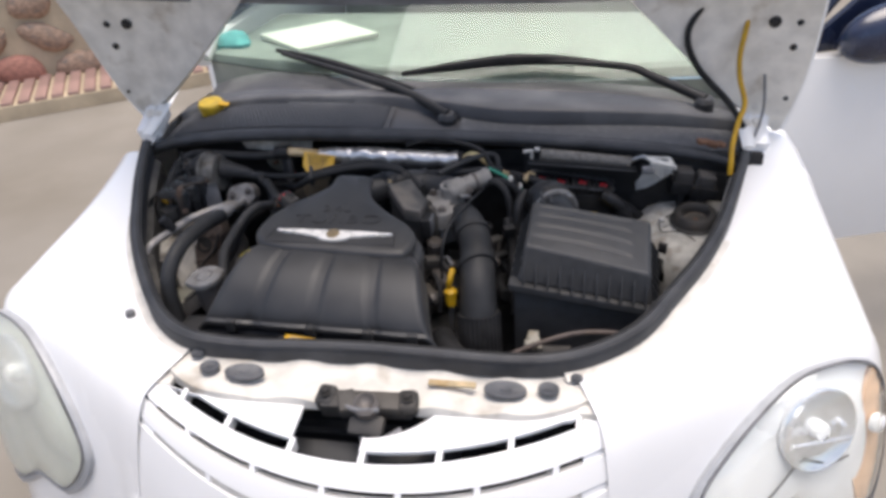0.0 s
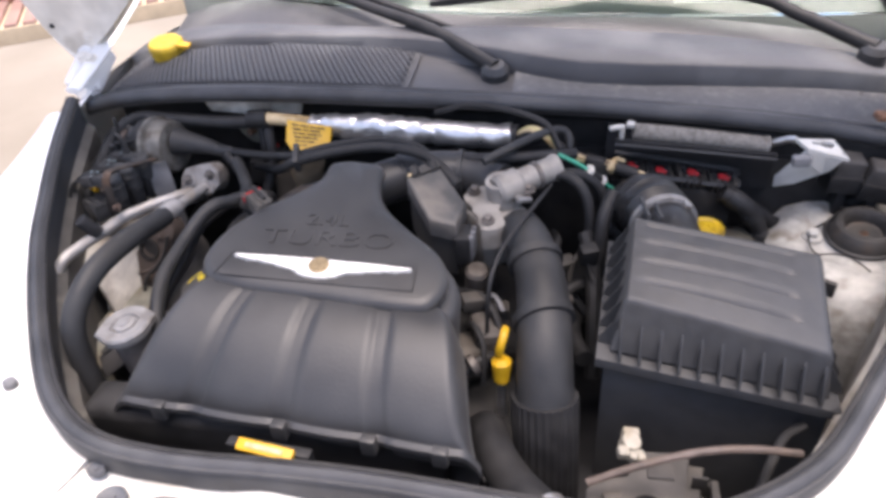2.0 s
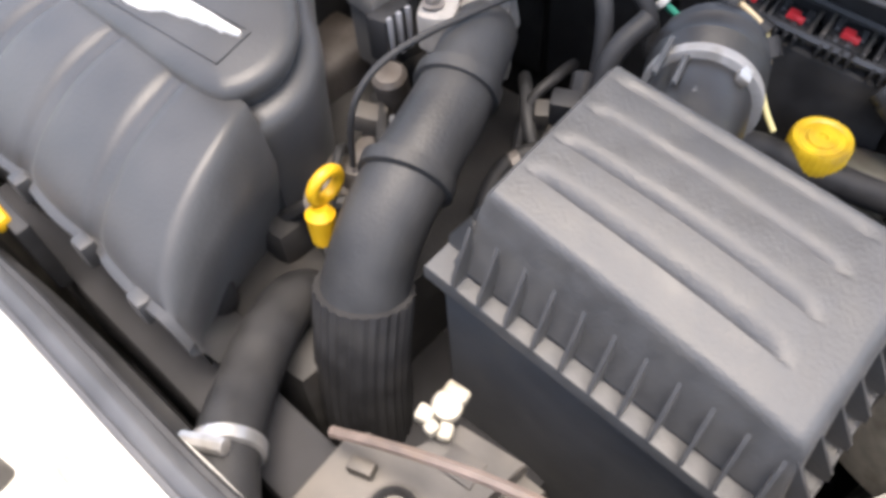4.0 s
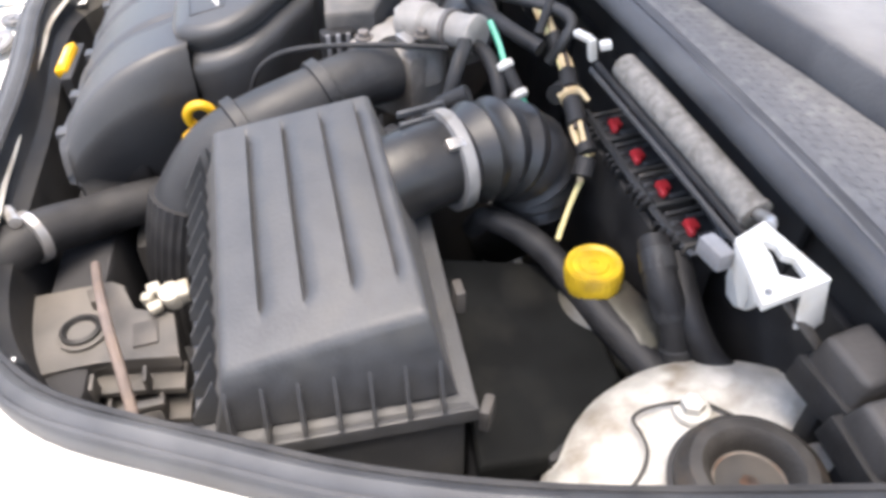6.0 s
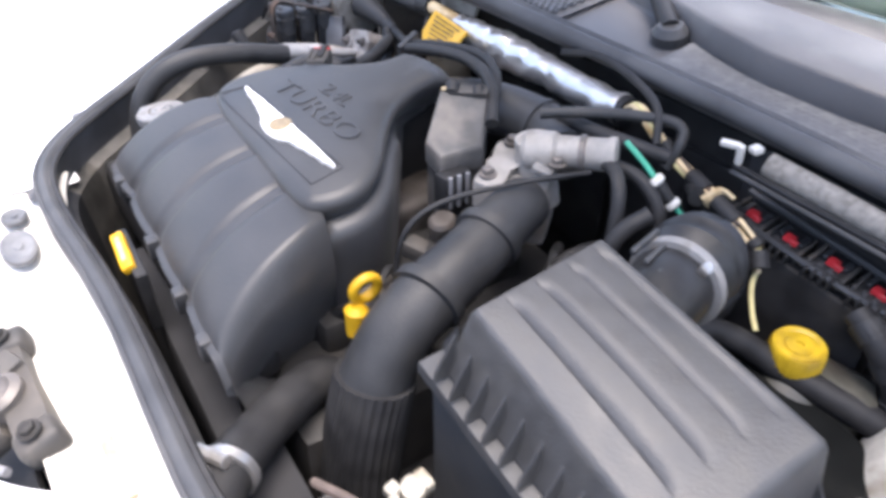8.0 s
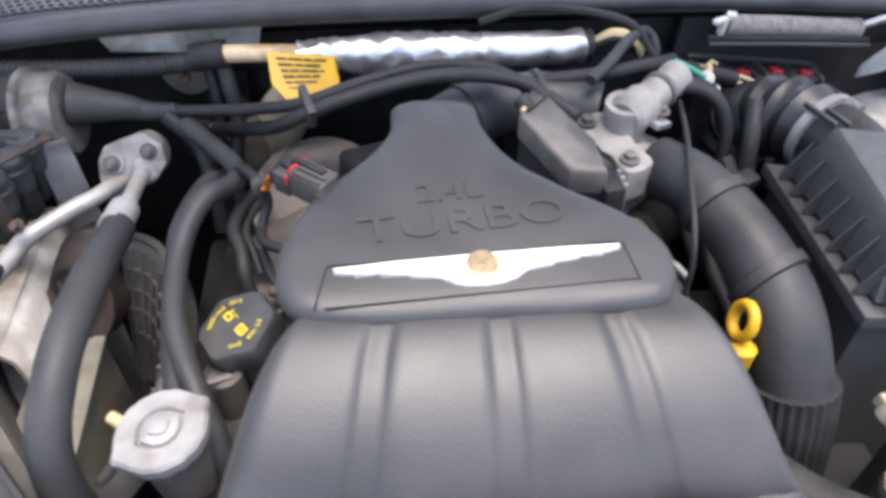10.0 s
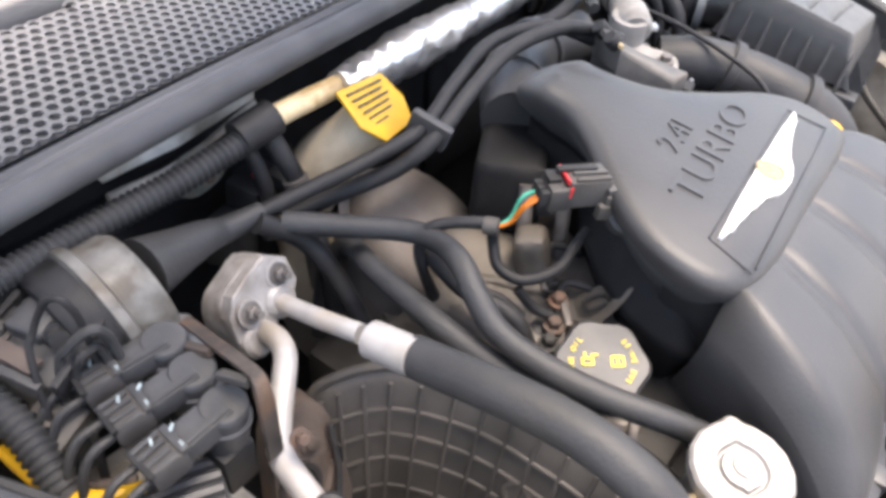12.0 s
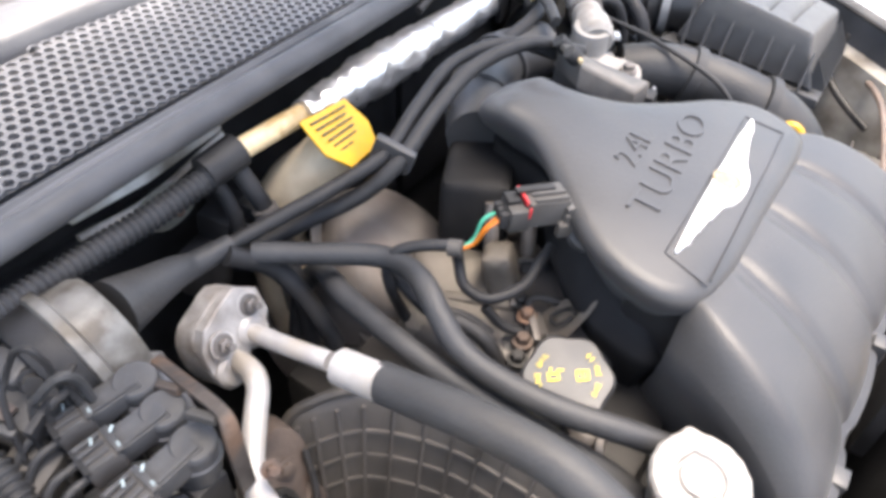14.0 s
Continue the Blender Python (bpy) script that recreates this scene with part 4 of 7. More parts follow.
solo("support_tube", tube(None, [(0.608, 0.612, 1.195), (0.606, 0.605, 1.172), (0.600, 0.59, 1.13), (0.604, 0.575, 1.09), (0.615, 0.55, 1.05), (0.605, 0.53, 1.02), (0.594, 0.50, 0.985), (0.592, 0.482, 0.962), (0.592, 0.470, 0.935)], 0.0050, 10),
     "yellow", "yellow plastic tube hanging from the raised bonnet", "tube")
solo("washer_hose", tube(None, [(0.53, 0.605, 1.235), (0.50, 0.60, 1.17), (0.53, 0.605, 1.10), (0.60, 0.60, 1.03), (0.635, 0.585, 0.975), (0.63, 0.56, 0.94)], 0.006, 8), "rubber",
     "thin black washer hose running up to the bonnet", "hose")
solo("bonnet_cable", tube(None, [(0.655, 0.60, 1.09), (0.66, 0.58, 1.03), (0.65, 0.565, 0.975), (0.63, 0.55, 0.955)], 0.003, 6), "greyplastic", "thin grey cable beside the bonnet hinge", "cable")
foam = thing("foam_scrap", "torn orange-brown foam scrap on the cowl edge", "foam", (0.56, 0.535, 0.97))
for q, size, r in (((0.548, 0.537, 0.974), (0.026, 0.016, 0.010), 20), ((0.566, 0.533, 0.971), (0.022, 0.012, 0.012), -15), ((0.582, 0.537, 0.969), (0.016, 0.018, 0.009), 35)):
    part("tuft", box(None, q, size, (8, 10, r), 0.004, 3), "orange", foam)

# ---------------------------------------------------------------- open front door with its mirror
hinge = V((0.83, 1.22, 0))
way = V((0.90, 0.30, 0)).normalized()
nrm = V((way.y, -way.x, 0))
rows = []
for i in range(13):
    u = 1.05 * i / 12
    rows.append([hinge + way * u + nrm * (0.03 * math.sin(math.pi * (z - 0.30) / 0.75)) + V((0, 0, z)) for z in [lerp(0.33, 0.930, j / 14) for j in range(15)]])
bm = sheet(None, rows)
thicken(bm, 0.06)
door = part("door", bm, "paint", car, "white front door standing open, dark blue mirror on it")
part("waist_moulding", tube(None, [hinge + way * 0.03 + nrm * 0.03 + V((0, 0, 0.80)), hinge + way * 1.03 + nrm * 0.03 + V((0, 0, 0.83))], 0.010, 8, flat=1.6), "paint", door)
part("window_frame", tube(None, [hinge + way * 0.08 + V((0, 0, 0.96)), hinge + way * 0.30 + V((0, 0, 1.25)), hinge + way * 0.5 + V((0, 0, 1.5)), hinge + way * 1.0 + V((0, 0, 1.52))], 0.02, 8), "mirror", door)
part("sail_panel", slab(None, [hinge + way * 0.09 + V((0, 0, 0.925)), hinge + way * 0.40 + V((0, 0, 0.93)), hinge + way * 0.36 + V((0, 0, 1.16))], -nrm * 0.02, 0.003), "mirror", door)
bm = bmesh.new()
bmesh.ops.create_uvsphere(bm, u_segments=24, v_segments=14, radius=1)
for v in bm.verts:
    v.co = hinge + way * (0.32 + 0.17 * v.co.x) + nrm * (0.09 + 0.07 * v.co.y) + V((0, 0, 1.00 + 0.085 * v.co.z + 0.02 * v.co.x))
part("mirror_shell", bm, "mirror", door, "dark blue mirror housing")
part("sill", box(None, (0.80, 1.8, 0.30), (0.12, 1.5, 0.14), bevel=0.03), "paint", car)

# ---------------------------------------------------------------- engine block and dark lower parts
AT = Matrix()
blk = thing("engine_block", "oily dark engine block under the intake cover", "engine", (-0.1, 0.25, 0.41))
part("block", box(None, (-0.11, 0.245, 0.60), (0.50, 0.36, 0.38), bevel=0.02), "block", blk)
part("cylinder_head", box(None, (-0.14, 0.25, 0.80), (0.38, 0.24, 0.05), bevel=0.012), "block", blk)
# near-black puts the shade of the gap into the gearbox colour
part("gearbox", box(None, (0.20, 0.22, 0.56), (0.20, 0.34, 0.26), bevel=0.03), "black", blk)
part("valve_cover", box(None, (-0.17, 0.265, 0.836), (0.26, 0.16, 0.05), (0, 0, 0), 0.015, 3), "greycast", blk)

# head castings, bosses, bolts and short lines seen between the hoses
rng = random.Random(11)
for i in range(9):
    x, y = -0.30 + 0.013 * i + rng.uniform(-0.01, 0.01), 0.17 + 0.018 * i + rng.uniform(-0.02, 0.02)
    part("boss", lathe(None, [(0.016, -0.05), (0.015, 0.0), (0.011, 0.004), (0.010, 0.0), (0.002, 0.0)], (x, y, 0.850 + rng.uniform(-0.01, 0.018)), (rng.uniform(-0.2, 0.2), rng.uniform(-0.2, 0.2), 1), 14), rng.choice(("greycast", "block", "greycast")), blk)
for i in range(7):
    x, y = -0.30 + 0.018 * i + rng.uniform(-0.008, 0.008), 0.20 + 0.022 * i + rng.uniform(-0.02, 0.02)
    part("bolt", bolt(bmesh.new(), (x, y, 0.868), (0, 0, 1), 0.0055, 0.008), rng.choice(("rust", "block", "greycast")), blk)
for i in range(6):
    x, y = -0.31 + 0.022 * i, 0.16 + 0.03 * i
    part("cast_rib", box(None, (x, y, 0.862), (0.035, 0.006, 0.022), (0, rng.uniform(-10, 10), rng.uniform(10, 60)), 0.002), "greycast", blk)
for i in range(5):
    a = V((-0.31 + 0.03 * i, 0.19 + 0.03 * i, 0.862))
    part("injector_line", tube(None, [a, a + V((0.02, 0.01, 0.016)), a + V((0.035, -0.01, 0.010)), a + V((0.05, 0.0, -0.01))], 0.0035, 8), rng.choice(("rubber", "greycast")), blk)

# ---------------------------------------------------------------- intake cover
cover = thing("engine_cover", "satin black ribbed engine cover with silver wing emblem", "engine cover", (-0.1, 0.16, 0.80))


def deck_z(x, y):
    return 0.9605 + 0.15 * (y - 0.18) - 0.030 * (x + 0.1)


outline = spline([(x, y, 0) for x, y in ((-0.205, 0.138), (-0.10, 0.137), (0.0, 0.137), (0.026, 0.150), (0.032, 0.185), (0.012, 0.217), (-0.030, 0.248), (-0.066, 0.280), (-0.084, 0.315), (-0.090, 0.350),
                                          (-0.105, 0.372), (-0.140, 0.374), (-0.156, 0.350), (-0.160, 0.318), (-0.180, 0.288), (-0.215, 0.252), (-0.243, 0.205), (-0.243, 0.158))], 5, closed=True)
cx = -0.1
bm = bmesh.new()
rings = []
for grow, dz in ((-0.029, -0.15), (-0.027, -0.062), (-0.021, -0.046), (-0.012, -0.034), (-0.003, -0.023), (0.002, -0.013), (0.0012, -0.006), (-0.003, -0.0020), (-0.010, 0.0), (-0.05, 0.001)):
    ring = []
    n = len(outline)
    for i, p in enumerate(outline):
        t = (outline[(i + 1) % n] - outline[i - 1]).normalized()
        o = V((t.y, -t.x, 0))
        if grow < -0.03:
            q = p.lerp(V((cx if p.y < 0.27 else -0.122, min(max(p.y, 0.17), 0.33), 0)), 0.55)
        else:
            q = p + o * grow
        roll = max(0, (q.y - 0.345)) * 0.6
        ring.append(V((q.x, q.y, deck_z(q.x, q.y) + dz - roll)))
    rings.append(ring)
loft(bm, rings)
part("deck", bm, "plastic", cover, smooth=60)
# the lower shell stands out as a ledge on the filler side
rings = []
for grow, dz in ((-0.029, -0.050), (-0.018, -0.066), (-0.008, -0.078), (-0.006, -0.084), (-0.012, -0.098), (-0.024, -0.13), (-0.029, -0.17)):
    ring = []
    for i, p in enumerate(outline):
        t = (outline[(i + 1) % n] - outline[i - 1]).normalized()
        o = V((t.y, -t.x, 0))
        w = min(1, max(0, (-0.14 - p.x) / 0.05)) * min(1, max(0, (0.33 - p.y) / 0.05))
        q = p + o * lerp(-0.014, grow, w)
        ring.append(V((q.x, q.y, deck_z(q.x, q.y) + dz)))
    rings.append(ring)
# shade under the deck is put into this near-black colour
part("lower_shell", loft(bmesh.new(), rings), "shellshade", cover, smooth=60)
rings = []
for grow, dz in ((-0.012, -0.024), (0.002, -0.026), (0.008, -0.029), (0.012, -0.034), (0.013, -0.042), (0.011, -0.06), (0.004, -0.16)):
    ring = []
    for i, p in enumerate(outline):
        t = (outline[(i + 1) % n] - outline[i - 1]).normalized()
        o = V((t.y, -t.x, 0))
        e = min(1, max(0, (p.x + 0.10) / 0.05)) * min(1, max(0, (p.y - 0.14) / 0.015))
        q = p + o * lerp(-0.028, grow, e)
        ring.append(V((q.x, q.y, deck_z(q.x, q.y) + dz)))
    rings.append(ring)
part("shoulder", loft(bmesh.new(), rings), "plastic", cover, smooth=50)
# the web is duct black rather than plastic, carrying the shade beneath the deck
part("joint_web", box(None, (-0.103, 0.166, 0.900), (0.246, 0.056, 0.076), (0, 2.5, 0), 0.008), "duct", cover)
part("lower_plenum", box(None, (-0.158, 0.360, 0.893), (0.095, 0.060, 0.066), (0, 8, 28), 0.012, 4), "shellshade", cover)
part("shell_tab", box(None, (-0.178, 0.315, 0.905), (0.022, 0.012, 0.028), (0, 0, 40), 0.003), "plastic", cover)

# four runner lobes falling to the front edge
lob = [(0.150, 0.946), (0.132, 0.947), (0.112, 0.943), (0.088, 0.934), (0.066, 0.921), (0.049, 0.907), (0.037, 0.894), (0.031, 0.884), (0.029, 0.877)]
lob = [(p.x, p.y) for p in spline([(y, z, 0) for y, z in lob], 3)]
rows = []
NX = 112
for i in range(NX + 1):
    u = i / NX
    row = []
    for j, (y, z) in enumerate(lob):
        v = j / (len(lob) - 1)
        xl, xr = lerp(-0.244, -0.311, v ** 0.8), lerp(0.046, 0.098, v ** 0.8)
        x = lerp(xl, xr, u)
        f = (u * 4) % 1.0
        d = min(f, 1 - f) * (xr - xl) / 4
        inner = 0.12 < u < 0.88
        g = 0.0
        if inner and d < 0.013:
            g = -0.0062 * min(1, v * 5) * (0.55 + 0.45 * math.cos(math.pi * d / 0.013)) + (0.0030 * min(1, v * 5) if d < 0.0045 else 0)
        end = min(u, 1 - u)
        crown = 0.006 * math.sin(math.pi * f) * v
        edge = -0.034 * max(0, 1 - end / (0.075 if u < 0.5 else 0.050)) ** 2.2
        row.append(V((x, y - (g + crown) * 0.6 * v, z + g * (1 - 0.4 * v) + crown * 0.3 + edge * (1 - 0.3 * v) - 0.045 * (x + 0.1) * (1 - v))))
    rows.append(row)
lobes = sheet(None, rows)
part("runner_section", lobes, "plastic", cover, smooth=60)
# skirt round the lobes and the lower half of the plenum
bm = bmesh.new()
edge_l, edge_r = rows[0], rows[-1]
for e, s in ((edge_l, -1), (edge_r, 1)):
    sheet(bm, [[p, p + V((s * 0.003, 0, -0.012)), p + V((-s * 0.012, 0.004, -0.05)), V((p.x - s * 0.05, p.y + 0.02, 0.77))] for p in e])
front = [r[-1] for r in rows]
sheet(bm, [[p, p + V((0, -0.006, -0.003)), p + V((0, -0.006, -0.010)), p + V((0, 0.002, -0.014)), p + V((0, 0.006, -0.035)), V((p.x, p.y + 0.05, 0.79))] for p in front])
part("plenum", bm, "plastic", cover, smooth=50)
for x in (-0.245, -0.107, -0.012, 0.06):
    part("clip", box(None, (x, 0.022, 0.869), (0.016, 0.012, 0.022), bevel=0.003), "plastic", cover)
# emblem plate line, wing emblem, lettering
wing_half = ((0.0, 0.0102), (0.009, 0.0098), (0.016, 0.0080), (0.06, 0.0085), (0.0985, 0.0075), (0.0985, 0.0050), (0.086, 0.0025), (0.085, 0.0010), (0.069, 0.0010), (0.068, -0.0006), (0.050, -0.0022), (0.049, -0.0038), (0.030, -0.0068), (0.021, -0.0125), (0.012, -0.0150), (0.0, -0.0160))
pts = [(-a, b) for a, b in reversed(wing_half[:-1])] + [(a, b) for a, b in wing_half[1:]]
ang = math.atan2(0.010, 0.195)
poly = []
for a, b in pts:
    x, y = -0.107 + 1.03 * a * math.cos(ang) - b * math.sin(ang), 0.1705 + a * math.sin(ang) + b * math.cos(ang)
    poly.append(V((x, y, deck_z(x, y) + 0.0042)))
frame_line = []
for a, b in ((-0.106, 0.0125), (0.106, 0.0125), (0.108, -0.0215), (-0.116, -0.0215)):
    x, y = -0.107 + a * math.cos(ang) - b * math.sin(ang), 0.1705 + a * math.sin(ang) + b * math.cos(ang)
    frame_line.append(V((x, y, deck_z(x, y) + 0.0006)))
for k in range(4):
    part("emblem_frame", tube(None, [frame_line[k], frame_line[k].lerp(frame_line[(k + 1) % 4], 0.97)], 0.0007, 6, 2), "duct", cover)
emblem = part("emblem", slab(None, poly, 0.004, 0.0008, 1), "wing", cover, "silver-white wing-shaped emblem")
part("medallion", lathe(None, [(0.0115, -0.002), (0.0115, 0.0012), (0.0095, 0.0016), (0.009, 0.0010), (0.001, 0.0011)], (-0.107, 0.1705, deck_z(-0.107, 0.1705) + 0.0042), (0.045, -0.1, 1), 28), "gold", emblem, "round worn gold medallion")


def on_deck(x, y, lift, turn=5):
    up = V((0.030, -0.15, 1)).normalized()
    xa = V((math.cos(radians(turn)), math.sin(radians(turn)), 0))
    xa = (xa - up * xa.dot(up)).normalized()
    ya = up.cross(xa)
    return Matrix(((xa.x, ya.x, up.x, x), (xa.y, ya.y, up.y, y), (xa.z, ya.z, up.z, deck_z(x, y) + lift), (0, 0, 0, 1)))


words("lettering", "TURBO", 0.0335, on_deck(-0.113, 0.2125, 0.0010) @ Matrix.Diagonal((1.42, 1, 1, 1)), "plastic", cover, 0.0013, "raised lettering TURBO")
words("lettering", "2.4L", 0.0265, on_deck(-0.122, 0.2415, 0.0010) @ Matrix.Diagonal((1.15, 1, 1, 1)), "plastic", cover, 0.0013, "raised lettering 2.4L")

# ---------------------------------------------------------------- ignition module beside the cover
coil = thing("throttle_sensor_box", "dusty grey rectangular sensor box with black lower half", "sensor", (0.0, 0.32, 0.87))
top = [V((-0.052, 0.327, 0.984)), V((-0.014, 0.285, 0.954)), V((0.018, 0.283, 0.951)), V((0.021, 0.331, 0.949)), V((-0.021, 0.368, 0.980))]
part("lid", slab(None, top, 0.024, 0.005, 3), "dusty", coil)
part("body", slab(None, [V((p.x * 0.95 - 0.0005, (p.y - 0.325) * 0.95 + 0.325, p.z - 0.022)) for p in top], 0.055, 0.004), "plastic", coil)
part("shelf", box(None, (-0.034, 0.350, 0.983), (0.012, 0.040, 0.006), (0, 20, -40), 0.002), "dust", coil)
for q in ((-0.046, 0.339, 0.986), (-0.028, 0.359, 0.983)):
    part("hose_nipple", lathe(None, [(0.0075, -0.006), (0.0075, 0.004), (0.006, 0.006)], q, (-0.5, 0.4, 0.6), 14), "rubber", coil)
# pale bead at the lid's rear left corner
part("worn_edge", tube(None, [(-0.050, 0.328, 0.9845), (-0.045, 0.334, 0.9855)], 0.0022, 8), "cream", coil, "pale corner edge")
part("terminal", box(None, (0.024, 0.293, 0.915), (0.020, 0.034, 0.040), (0, 0, 8), 0.004), "rubber", coil)
for k in range(3):
    part("terminal_rib", box(None, (0.036, 0.283 + 0.010 * k, 0.918), (0.004, 0.004, 0.036), (0, 0, 8), 0.001), "greyplastic", coil)
part("foot", lathe(None, [(0.014, -0.03), (0.0145, 0.004), (0.011, 0.008), (0.002, 0.009)], (0.045, 0.268, 0.893), (0.1, -0.2, 1), 20), "greycast", coil)

AT = moved(-0.010, 0.015, -0.005)
body = thing("throttle_valve", "dusty cast aluminium throttle body with bolts", "throttle body", (0.07, 0.35, 0.88))
part("post", lathe(None, [(0.022, -0.06), (0.020, 0.0), (0.019, 0.012), (0.013, 0.012), (0.012, 0.004), (0.002, 0.003)], (0.068, 0.352, 0.958), (-0.1, -0.1, 1), 24), "alu", body)
part("barrel", lathe(None, [(0.016, -0.035), (0.020, -0.03), (0.020, -0.004), (0.0165, 0.000), (0.0160, 0.046), (0.0175, 0.048), (0.0175, 0.054), (0.012, 0.056)], (0.090, 0.364, 0.961), (0.75, 0.6, 0.10), 24), "alu", body)
part("barrel_ring", lathe(None, [(0.0155, -0.003), (0.0185, -0.002), (0.0185, 0.003), (0.0155, 0.004)], (0.108, 0.378, 0.9635), (0.75, 0.6, 0.10), 24), "greycast", body)
part("flange", slab(None, spline([(0.020, 0.345, 0.948), (0.045, 0.372, 0.948), (0.062, 0.365, 0.948), (0.066, 0.33, 0.946), (0.082, 0.300, 0.940), (0.055, 0.288, 0.938), (0.042, 0.318, 0.942)], 4, True), 0.03, 0.004), "alu", body)
part("lower_casting", box(None, (0.062, 0.34, 0.90), (0.07, 0.06, 0.07), (0, 0, 40), 0.01), "alu", body)
for p in ((0.033, 0.352, 0.949), (0.060, 0.302, 0.941), (0.102, 0.352, 0.957), (0.118, 0.385, 0.962)):
    part("bolt", bolt(bmesh.new(), p, (0, 0, 1), 0.006, 0.007), "greycast", body)
part("steel_tag", box(None, (0.098, 0.338, 0.953), (0.020, 0.012, 0.006), (0, 10, 30), 0.002), "steel", body)

AT = Matrix()
# big intake hose: from the throttle body forward and down
intake = thing("intake_hose", "thick black rubber intake hose bending down to the front", "hose", (0.14, 0.1, 0.55))
line = [(0.085, 0.335, 0.915), (0.104, 0.298, 0.920), (0.121, 0.255, 0.914), (0.132, 0.212, 0.903), (0.139, 0.170, 0.884), (0.144, 0.138, 0.845), (0.148, 0.120, 0.800), (0.152, 0.105, 0.70), (0.155, 0.10, 0.52)]
part("hose", tube(None, line, [0.027, 0.028, 0.030, 0.031, 0.0325, 0.033, 0.033, 0.034, 0.034], 24, 8), "hose", intake)
part("ribbed_sleeve", tube(None, [(0.1445, 0.136, 0.845), (0.148, 0.122, 0.80), (0.151, 0.110, 0.74), (0.154, 0.10, 0.62)], 0.0345, 56, 8, flute=0.05), "rubber", intake)
for k, r in (((0.114, 0.272, 0.917), 0.0325), ((0.1345, 0.196, 0.898), 0.0345)):
    d = (0.35, -0.9, -0.28)
    part("clamp_band", lathe(None, [(r - 0.003, -0.006), (r, -0.005), (r, 0.005), (r - 0.003, 0.006)], k, d, 32), "hose", intake)

AT = moved(0.006, -0.002, 0.008)
dip = thing("oil_dipstick", "yellow plastic dipstick handle with ring", "dipstick", (0.09, 0.15, 0.80))
part("stem", tube(None, [(0.089, 0.150, 0.60), (0.090, 0.148, 0.84)], 0.005, 8), "steel", dip)
part("collar", lathe(None, [(0.0085, -0.022), (0.0100, -0.006), (0.0108, 0.004), (0.006, 0.009)], (0.0905, 0.147, 0.866), (0, 0.1, 1), 20), "yellow", dip)
ring = [(0.0895 + 0.003 * math.sin(a), 0.158 + 0.0118 * math.cos(a), 0.889 + 0.0135 * math.sin(a)) for a in [2 * math.pi * i / 16 for i in range(17)]]
part("ring", tube(None, ring, 0.0046, 10, 2), "yellow", dip)

# ---------------------------------------------------------------- air filter box
AT = Matrix()
LBL, LFL, LFR, LBR = V((0.218, 0.302, 0.972)), V((0.2155, 0.181, 0.953)), V((0.419, 0.181, 0.908)), V((0.422, 0.310, 0.936))


def on_lid(u, v):
    """u from the left to the right edge, v from the front to the back edge of the lid's top."""
    return LFL.lerp(LFR, u).lerp(LBL.lerp(LBR, u), v)


air = thing("air_filter_box", "dusty black plastic air filter box with ribbed lid", "air filter box", (0.32, 0.24, 0.62))
bm = bmesh.new()
NU, NV = 48, 110
grid = []
for i in range(NU + 1):
    u = i / NU
    row = []
    for j in range(NV + 1):
        v = j / NV
        p = on_lid(u, v)
        eu, ev = min(u, 1 - u) * 0.215, min(v, 1 - v) * 0.12
        r = 0.006
        fall = 0.0
        for e in (eu, ev):
            if e < r:
                fall += r - math.sqrt(max(0, r * r - (r - e) ** 2))
        g = 0.0
        if 0.05 < u < 0.85:
            w = min(1, (u - 0.05) / 0.05, (0.85 - u) / 0.05)
            for groove in (0.215, 0.435, 0.665, 0.885):
                if 0 <= v - groove < 0.11:
                    g = -0.0056 * w * (1 - (v - groove) / 0.11) ** 2.5
        row.append(p + V((0, 0, g - fall + 0.006 * math.sin(math.pi * u) * math.sin(math.pi * v))))
    grid.append(row)
sheet(bm, grid)
rim_loop = [grid[i][0] for i in range(NU + 1)] + [grid[NU][j] for j in range(1, NV + 1)] + [grid[i][NV] for i in range(NU - 1, -1, -1)] + [grid[0][j] for j in range(NV - 1, 0, -1)]
foot_c = [V((0.207, 0.162, 0.898)), V((0.423, 0.170, 0.860)), V((0.428, 0.324, 0.864)), V((0.209, 0.322, 0.912))]


def foot(u, v):
    return foot_c[0].lerp(foot_c[1], u).lerp(foot_c[3].lerp(foot_c[2], u), v)


low = [foot(i / NU, 0) for i in range(NU + 1)] + [foot(1, j / NV) for j in range(1, NV + 1)] + [foot(i / NU, 1) for i in range(NU - 1, -1, -1)] + [foot(0, j / NV) for j in range(NV - 1, 0, -1)]
mid = [a.lerp(b, 0.35) + V((0, 0, -0.004)) for a, b in zip(rim_loop, low)]
loft(bm, [rim_loop, mid, low], cap=False)
part("lid", bm, "box", air, smooth=50)
FL, FR, BR, BL = V((0.193, 0.150, 0.896)), V((0.435, 0.157, 0.855)), V((0.439, 0.336, 0.858)), V((0.194, 0.336, 0.910))
part("rim_flange", slab(None, [FL, FR, BR, BL], 0.012, 0.003), "box", air)
part("dusty_lip", slab(None, [FR + V((-0.018, 0.012, 0.0012)), FR + V((-0.002, 0.004, 0.0012)), BR + V((-0.002, -0.004, 0.0012)), BR + V((-0.018, -0.010, 0.0012))], 0.004, 0.0008, 1), "box", air)
part("base", slab(None, [V((0.202, 0.158, 0.888)), V((0.427, 0.166, 0.848)), V((0.431, 0.328, 0.851)), V((0.203, 0.328, 0.900))], 0.26, 0.004), "box", air)
fin = finish(slab(None, [V((0.0012, 0.006, 0.034)), V((0.0012, 0.006, -0.004)), V((0.0012, -0.013, -0.004)), V((0.0012, -0.012, 0.004))], (-0.0024, 0, 0), 0), "rib", "box")
